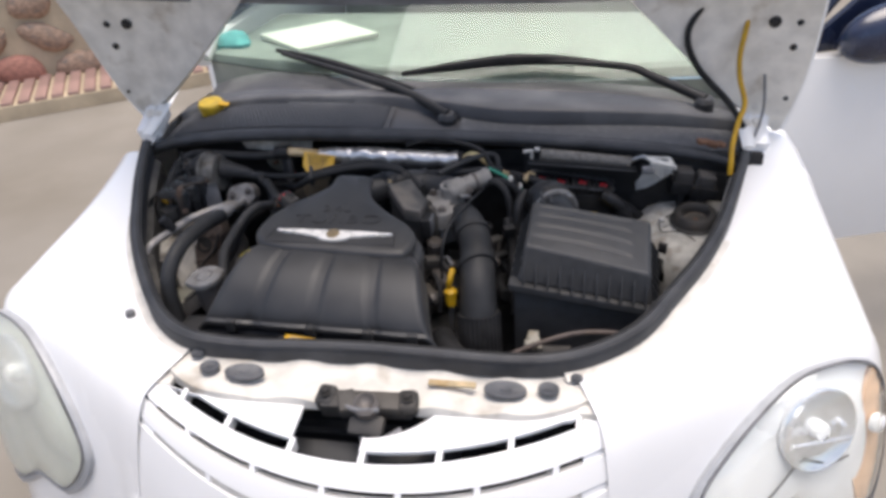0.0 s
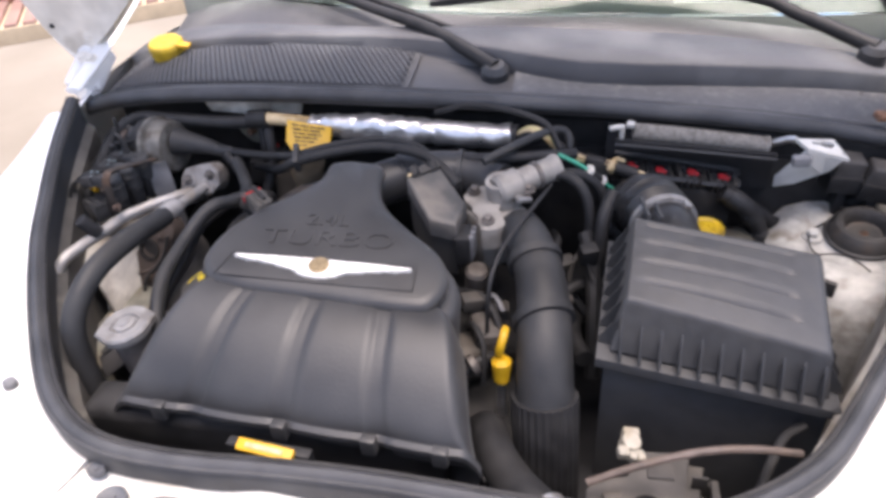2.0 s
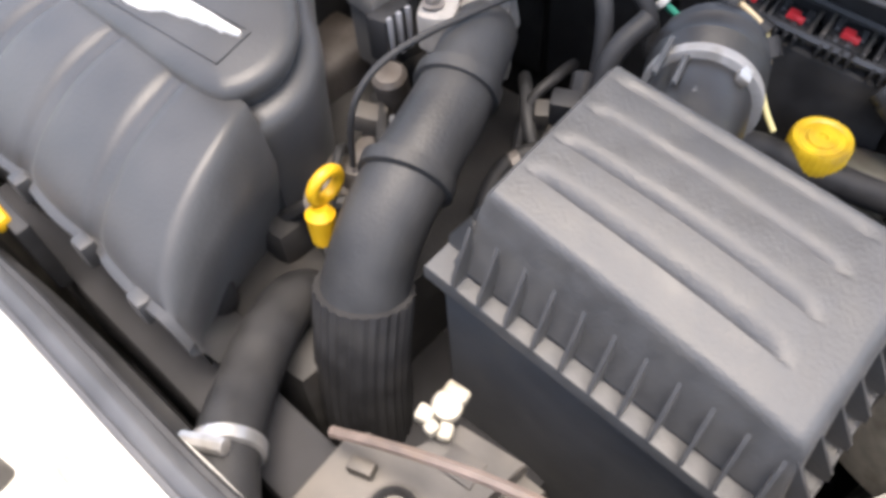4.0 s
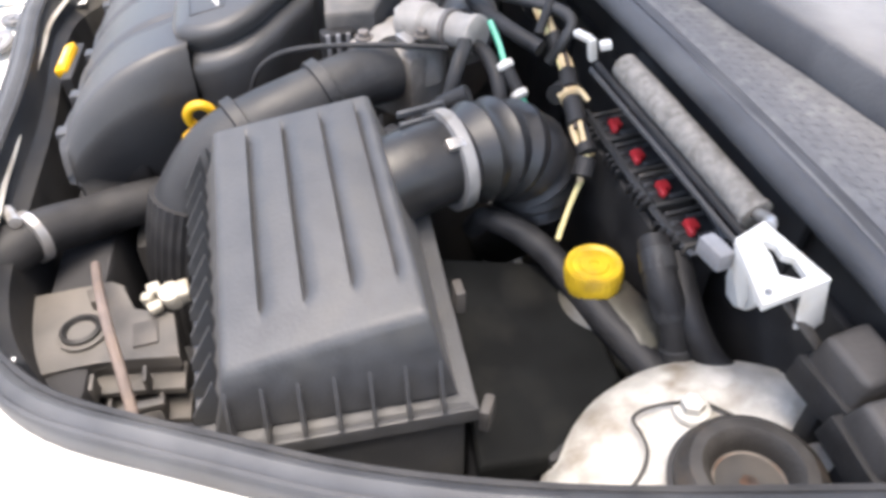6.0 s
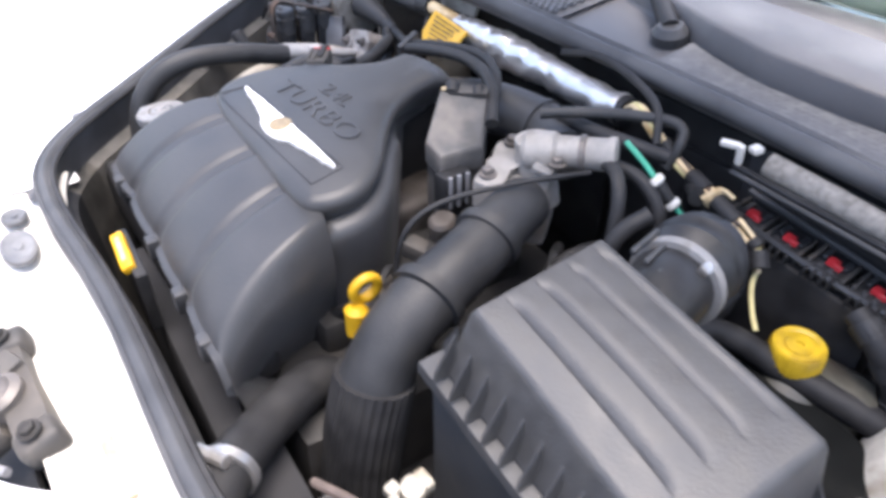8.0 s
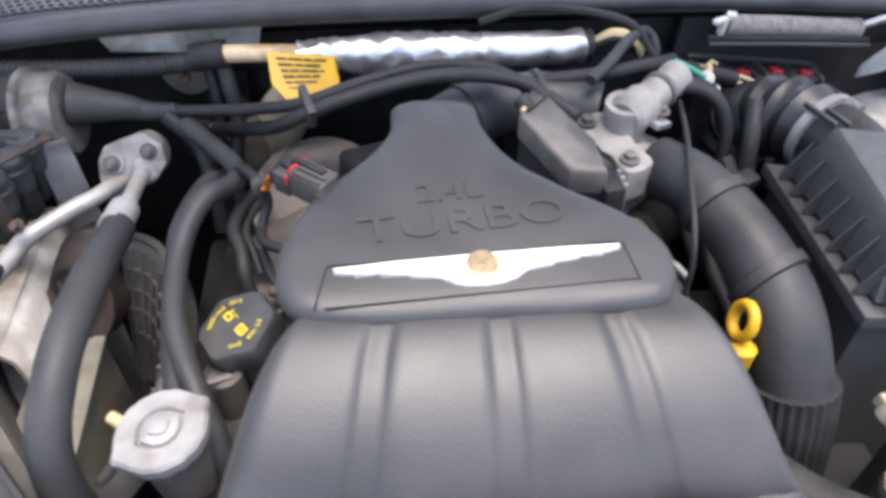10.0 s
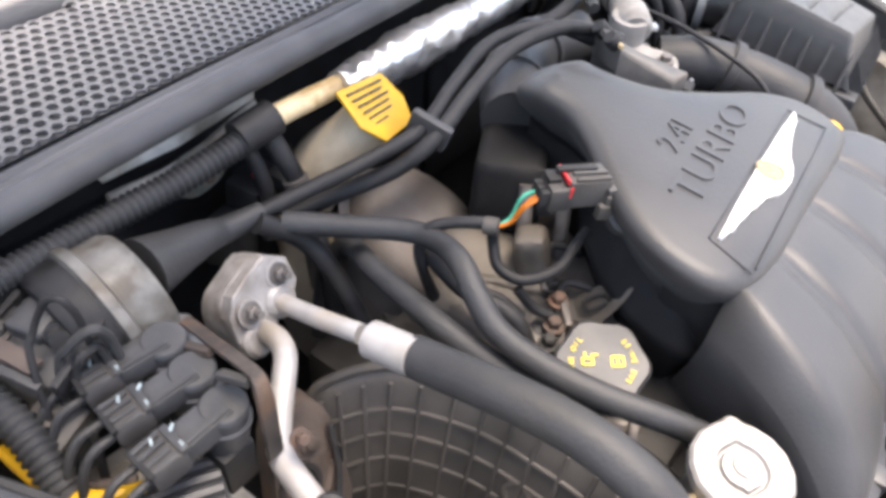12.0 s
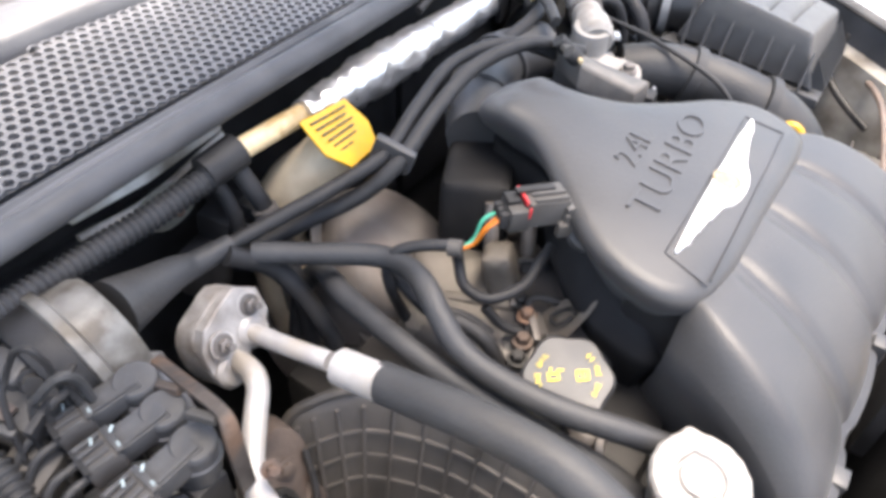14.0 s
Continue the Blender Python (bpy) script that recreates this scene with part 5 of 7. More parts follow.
def fins(a, b, n, out, lift):
    for i in range(n):
        p = a.lerp(b, (i + 0.5) / n) + out + V((0, 0, lift))
        ob = new("rib", fin)
        d = (b - a).normalized()
        ob.matrix_world = Matrix.Translation(p) @ Matrix.Rotation(math.atan2(d.y, d.x), 4, "Z")
        under(ob, air)
fins(foot_c[0], foot_c[1], 11, V((0, 0, 0)), 0.003)
fins(foot_c[1], foot_c[2], 7, V((0, 0, 0)), 0.003)
fins(foot_c[3], foot_c[0], 7, V((0, 0, 0)), 0.003)
for p, r in (((0.448, 0.338, 0.866), 60), ((0.450, 0.163, 0.862), -60), ((0.250, 0.340, 0.903), 90), ((0.360, 0.340, 0.882), 90)):
    part("clip", box(None, p, (0.007, 0.016, 0.020), (0, 0, r), 0.002), "dust", air)

AT = moved(-0.004, 0.004, 0.004)
duct = thing("air_duct", "corrugated black rubber duct with bright steel clamp", "duct", (0.25, 0.38, 0.80))
part("spigot", tube(None, [(0.278, 0.285, 0.915), (0.268, 0.325, 0.922), (0.258, 0.357, 0.922)], 0.034, 24), "duct", duct)
part("bellows", tube(None, [(0.262, 0.345, 0.920), (0.250, 0.378, 0.919), (0.238, 0.408, 0.908), (0.228, 0.430, 0.880), (0.222, 0.440, 0.84)], [0.039, 0.042, 0.043, 0.042, 0.038], 28, 6, ridge=0.007, pitch=0.019), "duct", duct)
part("clamp_band", lathe(None, [(0.0375, -0.005), (0.0402, -0.0045), (0.0402, 0.0045), (0.0375, 0.005)], (0.2600, 0.352, 0.9215), (-0.28, 0.95, 0.0), 40), "capmetal", duct, "bright steel hose clamp")
part("clamp_screw", box(None, (0.283, 0.352, 0.951), (0.009, 0.014, 0.007), (0, 30, 15), 0.002), "steel", duct)
part("lower_duct", tube(None, [(0.224, 0.437, 0.86), (0.20, 0.44, 0.80), (0.15, 0.43, 0.74)], 0.033, 20), "rubber", duct)
for i in range(3):
    x = 0.236 + 0.014 * i
    part("spigot_rib", box(None, (x, 0.335, 0.9545 - 0.001 * i), (0.004, 0.04, 0.006), (0, 0, 14), 0.001, 1), "box", duct)

# ---------------------------------------------------------------- battery tray cover behind the filter box
AT = moved(-0.006, 0.007, 0.0)
bat = thing("battery_cover", "matt black plastic battery cover beside the filter box", "battery cover", (0.36, 0.40, 0.55))
part("lid", slab(None, [V((0.275, 0.335, 0.838)), V((0.462, 0.325, 0.815)), V((0.462, 0.400, 0.808)), V((0.405, 0.452, 0.806)), V((0.29, 0.45, 0.822))], 0.02, 0.006, 3), "batt", bat)
part("case", slab(None, [V((0.28, 0.33, 0.82)), V((0.455, 0.325, 0.80)), V((0.455, 0.396, 0.795)), V((0.40, 0.446, 0.794)), V((0.295, 0.444, 0.81))], 0.36, 0.004), "black", bat)
for x, y in ((0.455, 0.345), (0.458, 0.385), (0.43, 0.43)):
    part("lug", box(None, (x, y, 0.800), (0.012, 0.02, 0.02), bevel=0.002), "rubber", bat)

# ---------------------------------------------------------------- fuse carrier at the bulkhead
AT = moved(-0.009, 0.013, 0.0)
fuse = thing("fuse_carrier", "black fuse carrier with four red fuses", "fuse box", (0.29, 0.51, 0.80))
ax = V((0.115, 0.012, -0.016)).normalized()
part("carrier", slab(None, [V((0.196, 0.476, 0.901)), V((0.362, 0.494, 0.876)), V((0.358, 0.534, 0.880)), V((0.192, 0.518, 0.904))], 0.10, 0.004), "rubber", fuse)
for i, (x, y, z) in enumerate(((0.2225, 0.503, 0.907), (0.2615, 0.508, 0.900), (0.3045, 0.511, 0.898), (0.346, 0.516, 0.891))):
    part("holder", box(None, (x, y, z - 0.006), (0.030, 0.034, 0.016), (0, 8, 6), 0.002), "rubber", fuse)
    f = part("fuse", box(None, (x, y - 0.003, z + 0.002), (0.010, 0.010, 0.010), (0, 8, 6), 0.002), "red", fuse, "red fuse")
    part("fuse_tab", box(None, (x + 0.006, y - 0.006, z + 0.001), (0.008, 0.005, 0.010), (0, 8, 6), 0.001, 1), "red", fuse, "red fuse")
    for o in (-0.0165, 0.0165):
        part("divider", box(None, (x + o, y, z - 0.001 - o * 0.14), (0.0035, 0.036, 0.012), (0, 8, 6), 0.0008, 1), "dust", fuse)
    for o in (-0.010, 0.010):
        part("slot_lip", box(None, (x + o, y + 0.006, z + 0.002 - o * 0.14), (0.005, 0.016, 0.004), (0, 8, 6), 0.0008, 1), "plastic", fuse)
        part("slot_lip", box(None, (x + o * 0.5, y - 0.013, z + 0.002 - o * 0.07), (0.004, 0.008, 0.004), (0, 8, 6), 0.0008, 1), "plastic", fuse)
    for k in range(4):
        part("terminal", box(None, (x - 0.012 + 0.008 * k, y - 0.022, z - 0.004), (0.003, 0.010, 0.010), (0, 8, 6), 0.0006, 1), "rubber", fuse)
part("back_plate", box(None, (0.30, 0.540, 0.910), (0.23, 0.008, 0.09), (0, 3, 4), 0.002), "black", fuse)
part("fuse_frame", tube(None, [(0.200, 0.482, 0.912), (0.356, 0.500, 0.888), (0.362, 0.520, 0.892), (0.355, 0.532, 0.896), (0.200, 0.522, 0.918)], 0.0035, 6, 4), "plastic", fuse)
AT = Matrix()
rod = thing("grey_rail", "dusty grey round rail along the bulkhead with white clips", "rail", (0.30, 0.52, 0.96))
part("rod", tube(None, [(0.213, 0.513, 0.965), (0.27, 0.5205, 0.958), (0.33, 0.528, 0.9505), (0.388, 0.5355, 0.942)], [0.0112, 0.0116, 0.0110, 0.0114], 18), "rail", rod)
part("black_rail", tube(None, [(0.19, 0.499, 0.957), (0.30, 0.5125, 0.9455), (0.40, 0.5245, 0.934)], 0.0032, 8), "rubber", rod)
part("black_rail", tube(None, [(0.19, 0.494, 0.953), (0.30, 0.507, 0.9415), (0.40, 0.5190, 0.930)], 0.0024, 8), "plastic", rod)
part("sleeve_end", lathe(None, [(0.0105, -0.003), (0.0125, -0.002), (0.0125, 0.002), (0.0105, 0.003)], (0.386, 0.535, 0.9425), (0.175, 0.023, -0.023), 18), "rail", rod)
for p, s, r in (((0.190, 0.483, 0.984), (0.018, 0.007, 0.005), 25), ((0.198, 0.489, 0.975), (0.006, 0.007, 0.020), 10), ((0.208, 0.4955, 0.983), (0.010, 0.010, 0.006), -15)):
    part("white_clip", box(None, p, s, (10, 0, r), 0.002), "white", rod, "white plastic clip")
part("end_tube", tube(None, [(0.385, 0.535, 0.9435), (0.409, 0.527, 0.957), (0.418, 0.520, 0.960)], 0.0045, 10), "steel", rod)

brk = thing("white_bracket", "white plastic bracket with a cut-out, fixed to the bulkhead", "bracket", (0.45, 0.50, 0.90))
A, B, C, D = V((0.427, 0.492, 0.962)), V((0.416, 0.517, 0.962)), V((0.464, 0.533, 0.955)), V((0.474, 0.484, 0.955))
rim = [A, A.lerp(B, 0.5), B, B.lerp(C, 0.33), B.lerp(C, 0.66), C, C.lerp(D, 0.5), D, D.lerp(A, 0.5)]
hole = [V(q) for q in ((0.432, 0.505, 0.962), (0.433, 0.509, 0.962), (0.436, 0.513, 0.961), (0.444, 0.513, 0.960), (0.447, 0.519, 0.959), (0.461, 0.519, 0.957), (0.462, 0.513, 0.957), (0.456, 0.504, 0.957), (0.443, 0.506, 0.960))]
bm = bmesh.new()
loft(bm, [[p + V((0, 0, k)) for p in ring] for ring, k in ((rim, 0.002), (hole, 0.002), (hole, -0.003), (rim, -0.003), (rim, 0.002))], cap=False)
part("plate", bm, "white", brk, smooth=25)
part("flange", slab(None, [C.lerp(D, 0.42), C, C + V((0.004, 0.005, -0.032)), C.lerp(D, 0.1) + V((0.004, 0.004, -0.036)), C.lerp(D, 0.42) + V((0.004, 0.002, -0.028))], (-0.004, 0.002, 0), 0.001, 1), "white", brk)
part("flange", slab(None, [A, D.lerp(A, 0.55), D.lerp(A, 0.55) + V((0, 0.003, -0.03)), A + V((0, 0.003, -0.02))], (0.003, 0.003, 0), 0.001, 1), "white", brk)
part("catch", box(None, (0.421, 0.486, 0.949), (0.022, 0.012, 0.014), (0, 0, 10), 0.003), "greyplastic", brk)
part("gusset", slab(None, [A + V((0, 0.002, -0.002)), D + V((-0.006, 0.002, -0.004)), D + V((-0.016, 0.004, -0.020)), V((0.426, 0.510, 0.900)), V((0.404, 0.520, 0.887)), V((0.402, 0.516, 0.905))], (0.0, 0.004, 0), 0.001, 1), "white", brk)
part("leg", tube(None, [(0.456, 0.505, 0.950), (0.466, 0.516, 0.935), (0.478, 0.537, 0.908), (0.492, 0.548, 0.885)], 0.0055, 8, flat=0.35), "dust", brk, "dark steel strap")
for q in ((0.434, 0.497), (0.468, 0.490)):
    part("print_dot", lathe(None, [(0.0022, 0.0), (0.0020, 0.0008), (0.0004, 0.001)], (*q, 0.9605), (0, 0, 1), 10), "greyplastic", brk)

AT = moved(-0.014, 0.008, 0.0)
relay = thing("relay", "dusty brown-black square relay on the inner wing", "relay", (0.508, 0.540, 0.88), "relays")
part("case", box(None, (0.508, 0.540, 0.910), (0.042, 0.036, 0.034), (4, 8, 8), 0.005, 3, taper=0.86), "brown", relay)
part("lid_rim", box(None, (0.508, 0.540, 0.8955), (0.047, 0.040, 0.005), (4, 8, 8), 0.0015), "dust", relay)
part("socket", box(None, (0.508, 0.540, 0.890), (0.050, 0.042, 0.024), (0, 6, 8), 0.003), "rubber", relay)
part("bracket", box(None, (0.508, 0.540, 0.84), (0.012, 0.03, 0.09), bevel=0.002), "rubber", relay)
copy_thing(relay, AT @ pose(0.548, 0.536, 0.872, 0, 4, -6))
solo("relay_loom", tube(None, [(0.36, 0.505, 0.875), (0.405, 0.502, 0.850), (0.43, 0.515, 0.825), (0.46, 0.54, 0.815), (0.51, 0.552, 0.84), (0.55, 0.548, 0.86)], 0.011, 12), "rubber",
     "thick black taped wiring loom to the relays", "wiring loom")
fl = thing("fuse_loom", "black taped wiring loom below the fuse carrier", "wiring loom", (0.39, 0.49, 0.80))
loom = [(0.352, 0.488, 0.888), (0.382, 0.484, 0.872), (0.402, 0.492, 0.842), (0.418, 0.498, 0.80), (0.44, 0.51, 0.77)]
part("sleeve", tube(None, loom, [0.012, 0.013, 0.012, 0.012, 0.012], 12), "rubber", fl)
for k in range(3):
    a, b = V(loom[k]), V(loom[k + 1])
    part("tape_band", lathe(None, [(0.0115, -0.009), (0.0136, -0.008), (0.0138, 0.008), (0.0115, 0.009)], a.lerp(b, 0.55), b - a, 16), "hose", fl)
solo("battery_cable", tube(None, [(0.255, 0.372, 0.84), (0.272, 0.383, 0.862), (0.295, 0.415, 0.850), (0.325, 0.437, 0.832), (0.36, 0.452, 0.822), (0.41, 0.476, 0.806), (0.47, 0.50, 0.775)], [0.010, 0.011, 0.012, 0.0135, 0.014, 0.014, 0.014], 14), "rubber",
     "thick black battery cable across the tray", "cable")

AT = moved(-0.009, 0.007, 0.001)
tankob = thing("brake_fluid_tank", "milky brake fluid tank with yellow screw cap", "reservoir", (0.345, 0.465, 0.70))
part("tank", lathe(None, [(0.030, -0.12), (0.032, -0.05), (0.034, -0.034), (0.026, -0.026), (0.021, -0.022), (0.021, -0.01)], (0.332, 0.454, 0.846), (0, 0, 1), 24), "fluidtank", tankob)
part("shoulder", box(None, (0.362, 0.474, 0.806), (0.070, 0.048, 0.05), (0, 10, 25), 0.018, 4), "fluidtank", tankob)
wob = lambda k: 1 + 0.02 * max(0, math.cos(k * 2 * math.pi * 30))
part("cap", lathe(None, [(0.0235, -0.020), (0.0236, -0.016), (0.0235, -0.002), (0.0218, 0.001), (0.0185, 0.0005), (0.0170, -0.0010), (0.012, -0.001), (0.011, 0.001), (0.004, 0.001), (0.0035, -0.0008), (0.0005, -0.0008)], (0.330, 0.4535, 0.852), (0.03, -0.06, 1), 120, wob), "cap", tankob, "ribbed yellow cap")

# strut towers
AT = moved(-0.006, 0.017, -0.006)


def tower(c, label, mat, tilt):
    t = thing("strut_tower", label, "strut tower", (c[0], c[1], 0.6), "strut towers")
    part("dome", lathe(None, [(0.148, -0.22), (0.140, -0.10), (0.129, -0.045), (0.114, -0.018), (0.097, -0.009), (0.074, -0.004), (0.064, -0.008), (0.050, -0.007), (0.046, -0.004), (0.044, -0.02), (0.02, -0.02)], c, tilt, 64), mat, t, smooth=60)
    part("rubber_mount", lathe(None, [(0.044, -0.018), (0.0448, 0.002), (0.0425, 0.012), (0.036, 0.018), (0.029, 0.0185), (0.0245, 0.014), (0.0225, 0.004), (0.0215, -0.012), (0.004, -0.012)], c, tilt, 48), "mount", t)
    part("cup", lathe(None, [(0.0218, 0.001), (0.0214, 0.0025), (0.0202, 0.002), (0.0192, -0.005), (0.0150, -0.0105), (0.006, -0.011)], c, tilt, 32), "cupbrown", t, "dusty rusted steel cup")
    part("spindle", lathe(None, [(0.0115, -0.014), (0.0112, -0.006), (0.0085, -0.005), (0.0075, 0.000), (0.006, 0.002), (0.001, 0.002)], c, tilt, 6), "orange", t, "rusted spindle nut")
    part("ring_lip", lathe(None, [(0.0445, -0.004), (0.0480, -0.003), (0.0482, 0.000), (0.0452, 0.002)], c, tilt, 48), "dust", t)
    a, s, q = frame_of(tilt)
    for k in range(3):
        g = math.radians(185 + 120 * k)
        p = V(c) + (V((math.cos(g), math.sin(g), 0))) * 0.062 - a * 0.0075
        part("stud_nut", bolt(lathe(None, [(0.0125, -0.002), (0.0125, 0.001), (0.0115, 0.002), (0.001, 0.0022)], p, tilt, 20), p, tilt, 0.0080, 0.010), "towerpaint" if c[0] > 0 else "orange", t)
    return t


tower((0.525, 0.467, 0.852), "dusty white strut tower with black rubber top mount", "towerpaint", (-0.05, -0.10, 1))
AT = Matrix()
tower((-0.590, 0.340, 0.790), "dusty pale strut tower with rusty studs", "towerpaint", (0.12, -0.05, 1))
part("pressed_seam", tube(None, [(0.512, 0.405, 0.8445), (0.498, 0.424, 0.8465), (0.484, 0.434, 0.8455), (0.470, 0.436, 0.8440), (0.458, 0.436, 0.8420), (0.452, 0.446, 0.8415), (0.451, 0.465, 0.8415), (0.454, 0.487, 0.8405), (0.463, 0.497, 0.8410), (0.478, 0.510, 0.8420)], 0.0013, 6), "dust", bpy.data.objects["strut_tower"])

# ---------------------------------------------------------------- right front corner: radiator hose and terminal box
AT = moved(0.0, 0.003, 0.0)
rh = thing("radiator_hose", "black lower radiator hose with steel clamp", "hose", (0.16, 0.0, 0.80))
part("hose", tube(None, [(0.215, -0.045, 0.832), (0.165, -0.005, 0.836), (0.125, 0.038, 0.820), (0.100, 0.075, 0.812), (0.085, 0.11, 0.80), (0.07, 0.14, 0.75)], 0.0215, 18), "rubber", rh)
part("clamp_band", lathe(None, [(0.0215, -0.005), (0.0245, -0.004), (0.0245, 0.004), (0.0215, 0.005)], (0.163, -0.003, 0.8355), (-0.72, 0.7, -0.1), 32), "steel", rh, "steel hose clamp")
part("clamp_screw", tube(None, [(0.150, -0.018, 0.858), (0.176, -0.004, 0.862)], 0.0055, 8), "steel", rh)

AT = Matrix()
tb = thing("terminal_box", "dusty grey-brown plastic relay box at the front of the bay", "relay box", (0.26, 0.05, 0.66))
outline = [(0.203, -0.017), (0.240, -0.014), (0.292, -0.006), (0.296, 0.018), (0.290, 0.040), (0.289, 0.060), (0.293, 0.090), (0.299, 0.125), (0.247, 0.117), (0.238, 0.082), (0.206, 0.073), (0.197, 0.060)]
part("deck", slab(None, [V((x, y, 0.801 - 0.02 * (x - 0.20))) for x, y in outline], 0.012, 0.002), "housing", tb)
part("body", slab(None, [V((lerp(0.25, x, 0.96), lerp(0.05, y, 0.96), 0.790)) for x, y in outline], 0.11, 0.002), "dust", tb)
for k, (x, z) in enumerate(((0.016, 0.779), (0.030, 0.757))):
    shelf = [(a + x, b) for a, b in outline[2:8]]
    part("ledge", slab(None, [V((a, b, z)) for a, b in shelf] + [V((a - 0.030, b, z)) for a, b in reversed(shelf)], 0.006, 0.0015), "housing", tb)
    for y in (0.012, 0.058, 0.098):
        part("divider", box(None, (0.297 + x * 0.7, y + 0.008 * k, z + 0.010), (0.016, 0.003, 0.018), (0, 0, 3), 0.0008), "housing", tb)
part("latch", box(None, (0.325, 0.093, 0.777), (0.008, 0.034, 0.008), (0, 0, 4), 0.002), "housing", tb)
part("boss", lathe(None, [(0.0165, -0.006), (0.0165, 0.004), (0.0135, 0.0055), (0.0115, 0.003), (0.0105, -0.006), (0.002, -0.006)], (0.257, 0.045, 0.803), (0, 0, 1), 24), "rubber", tb)
part("boss_collar", lathe(None, [(0.019, -0.004), (0.020, 0.001), (0.0165, 0.002)], (0.257, 0.045, 0.802), (0, 0, 1), 24), "housing", tb)
part("wire_guide", box(None, (0.222, 0.052, 0.806), (0.018, 0.010, 0.010), (0, 0, 20), 0.002), "dust", tb)
part("recess_plate", box(None, (0.268, 0.096, 0.8005), (0.026, 0.020, 0.003), (0, 1, 6), 0.001), "brown", tb)
for i, (p, size, turn) in enumerate((((0.230, 0.103, 0.812), (0.012, 0.012, 0.012), 14), ((0.240, 0.099, 0.812), (0.009, 0.010, 0.013), -10), ((0.247, 0.104, 0.808), (0.010, 0.012, 0.010), 25), ((0.236, 0.128, 0.812), (0.018, 0.010, 0.014), 8))):
    part("white_plug", box(None, p, size, (4, 8, turn), 0.003, 3), "ivory", tb, "ivory wiring plug")
part("plug_cap", lathe(None, [(0.0105, -0.012), (0.0110, 0.000), (0.0095, 0.003), (0.006, 0.0040), (0.001, 0.0042)], (0.2375, 0.117, 0.814), (0.25, -0.15, 1), 24), "ivory", tb, "yellowed round plug cap")
AT = moved(-0.003, 0.016, 0.004)
solo("terminal_rod", tube(None, [(0.200, 0.037, 0.818), (0.250, 0.053, 0.838), (0.304, 0.070, 0.850), (0.352, 0.085, 0.846), (0.398, 0.098, 0.834)], 0.0040, 8), "rod", "thin rusty rod lying across the relay box", "rod")
solo("wiring_tail", tube(None, [(0.365, 0.075, 0.790), (0.375, 0.10, 0.800), (0.39, 0.13, 0.815), (0.41, 0.145, 0.822)], 0.005, 8), "rubber", "black wiring tail beside the filter box", "cable")

AT = moved(-0.004, -0.006, 0.006)
sl = thing("safety_catch", "yellow plastic safety catch lever at the front seal", "lever", (-0.105, 0.0, 0.86))
part("lever", box(None, (-0.105, 0.000, 0.866), (0.060, 0.013, 0.010), (18, 3, -2), 0.003), "yellow", sl)
part("print_bar", box(None, (-0.105, -0.0016, 0.8712), (0.040, 0.005, 0.0012), (18, 3, -2), 0.0003), "cream", sl, "faded print")
solo("catch_bracket", box(None, (-0.105, 0.006, 0.83), (0.09, 0.012, 0.07), bevel=0.003), "rubber", "black bracket below the safety catch", "bracket")
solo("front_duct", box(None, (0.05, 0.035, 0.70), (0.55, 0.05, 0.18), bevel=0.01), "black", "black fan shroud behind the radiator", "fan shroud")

# ---------------------------------------------------------------- harness along the bulkhead
AT = Matrix()
har = thing("bulkhead_harness", "black wiring harness along the bulkhead, partly wrapped in crumpled foil", "wiring harness", (-0.1, 0.47, 0.94))
def crumple(bm, amp, f):
    for v in bm.verts:
        v.co += noise.noise_vector(v.co * f) * amp
    return bm
part("foil_wrap", crumple(tube(None, [(0.050, 0.492, 0.958), (0.0, 0.491, 0.957), (-0.06, 0.490, 0.958)], 0.0175, 20, 10), 0.003, 60), "foil", har, "crumpled silver foil wrap")
part("foil_wrap", crumple(crumple(tube(None, [(-0.055, 0.490, 0.959), (-0.13, 0.487, 0.960), (-0.20, 0.483, 0.964), (-0.245, 0.480, 0.968)], [0.0165, 0.021, 0.020, 0.012], 28, 24), 0.0035, 38), 0.0022, 120), "foil", har, "crumpled silver foil wrap")
part("end_cap", lathe(None, [(0.012, -0.006), (0.017, -0.004), (0.017, 0.006), (0.008, 0.007)], (0.053, 0.492, 0.958), (1, -0.05, 0), 20), "rubber", har)
part("wrap", tube(None, [(-0.235, 0.482, 0.967), (-0.28, 0.481, 0.970), (-0.316, 0.481, 0.971)], 0.0088, 14), "cream", har, "cream cloth wrap")
part("tape", tube(None, [(-0.312, 0.482, 0.971), (-0.345, 0.484, 0.966)], 0.0140, 14), "rubber", har)
part("conduit", tube(None, [(-0.333, 0.482, 0.964), (-0.392, 0.484, 0.959), (-0.439, 0.485, 0.958), (-0.492, 0.483, 0.960), (-0.532, 0.477, 0.963), (-0.556, 0.458, 0.955), (-0.564, 0.436, 0.943), (-0.562, 0.405, 0.930), (-0.565, 0.37, 0.91), (-0.565, 0.32, 0.87)], 0.0104, 18, 6, ridge=0.0024, pitch=0.0050), "hose", har, "ribbed black conduit", smooth=80)
AT = moved(-0.004, 0.005, 0.009)
tag = thing("warning_tag", "yellow warning tag with dark print hanging on the harness", "tag", (-0.24, 0.45, 0.95))
tp = [V((-0.266, 0.453, 0.974)), V((-0.204, 0.462, 0.962)), V((-0.200, 0.440, 0.947)), V((-0.211, 0.421, 0.937)), V((-0.246, 0.419, 0.935)), V((-0.263, 0.431, 0.951))]
part("card", slab(None, tp, (0.001, 0.002, -0.0025), 0.0006, 1), "yellow", tag)
n = (tp[1] - tp[0]).cross(tp[4] - tp[0]).normalized()
n = -n if n.z < 0 else n
w = (tp[4] - tp[0]).normalized() * 0.0009
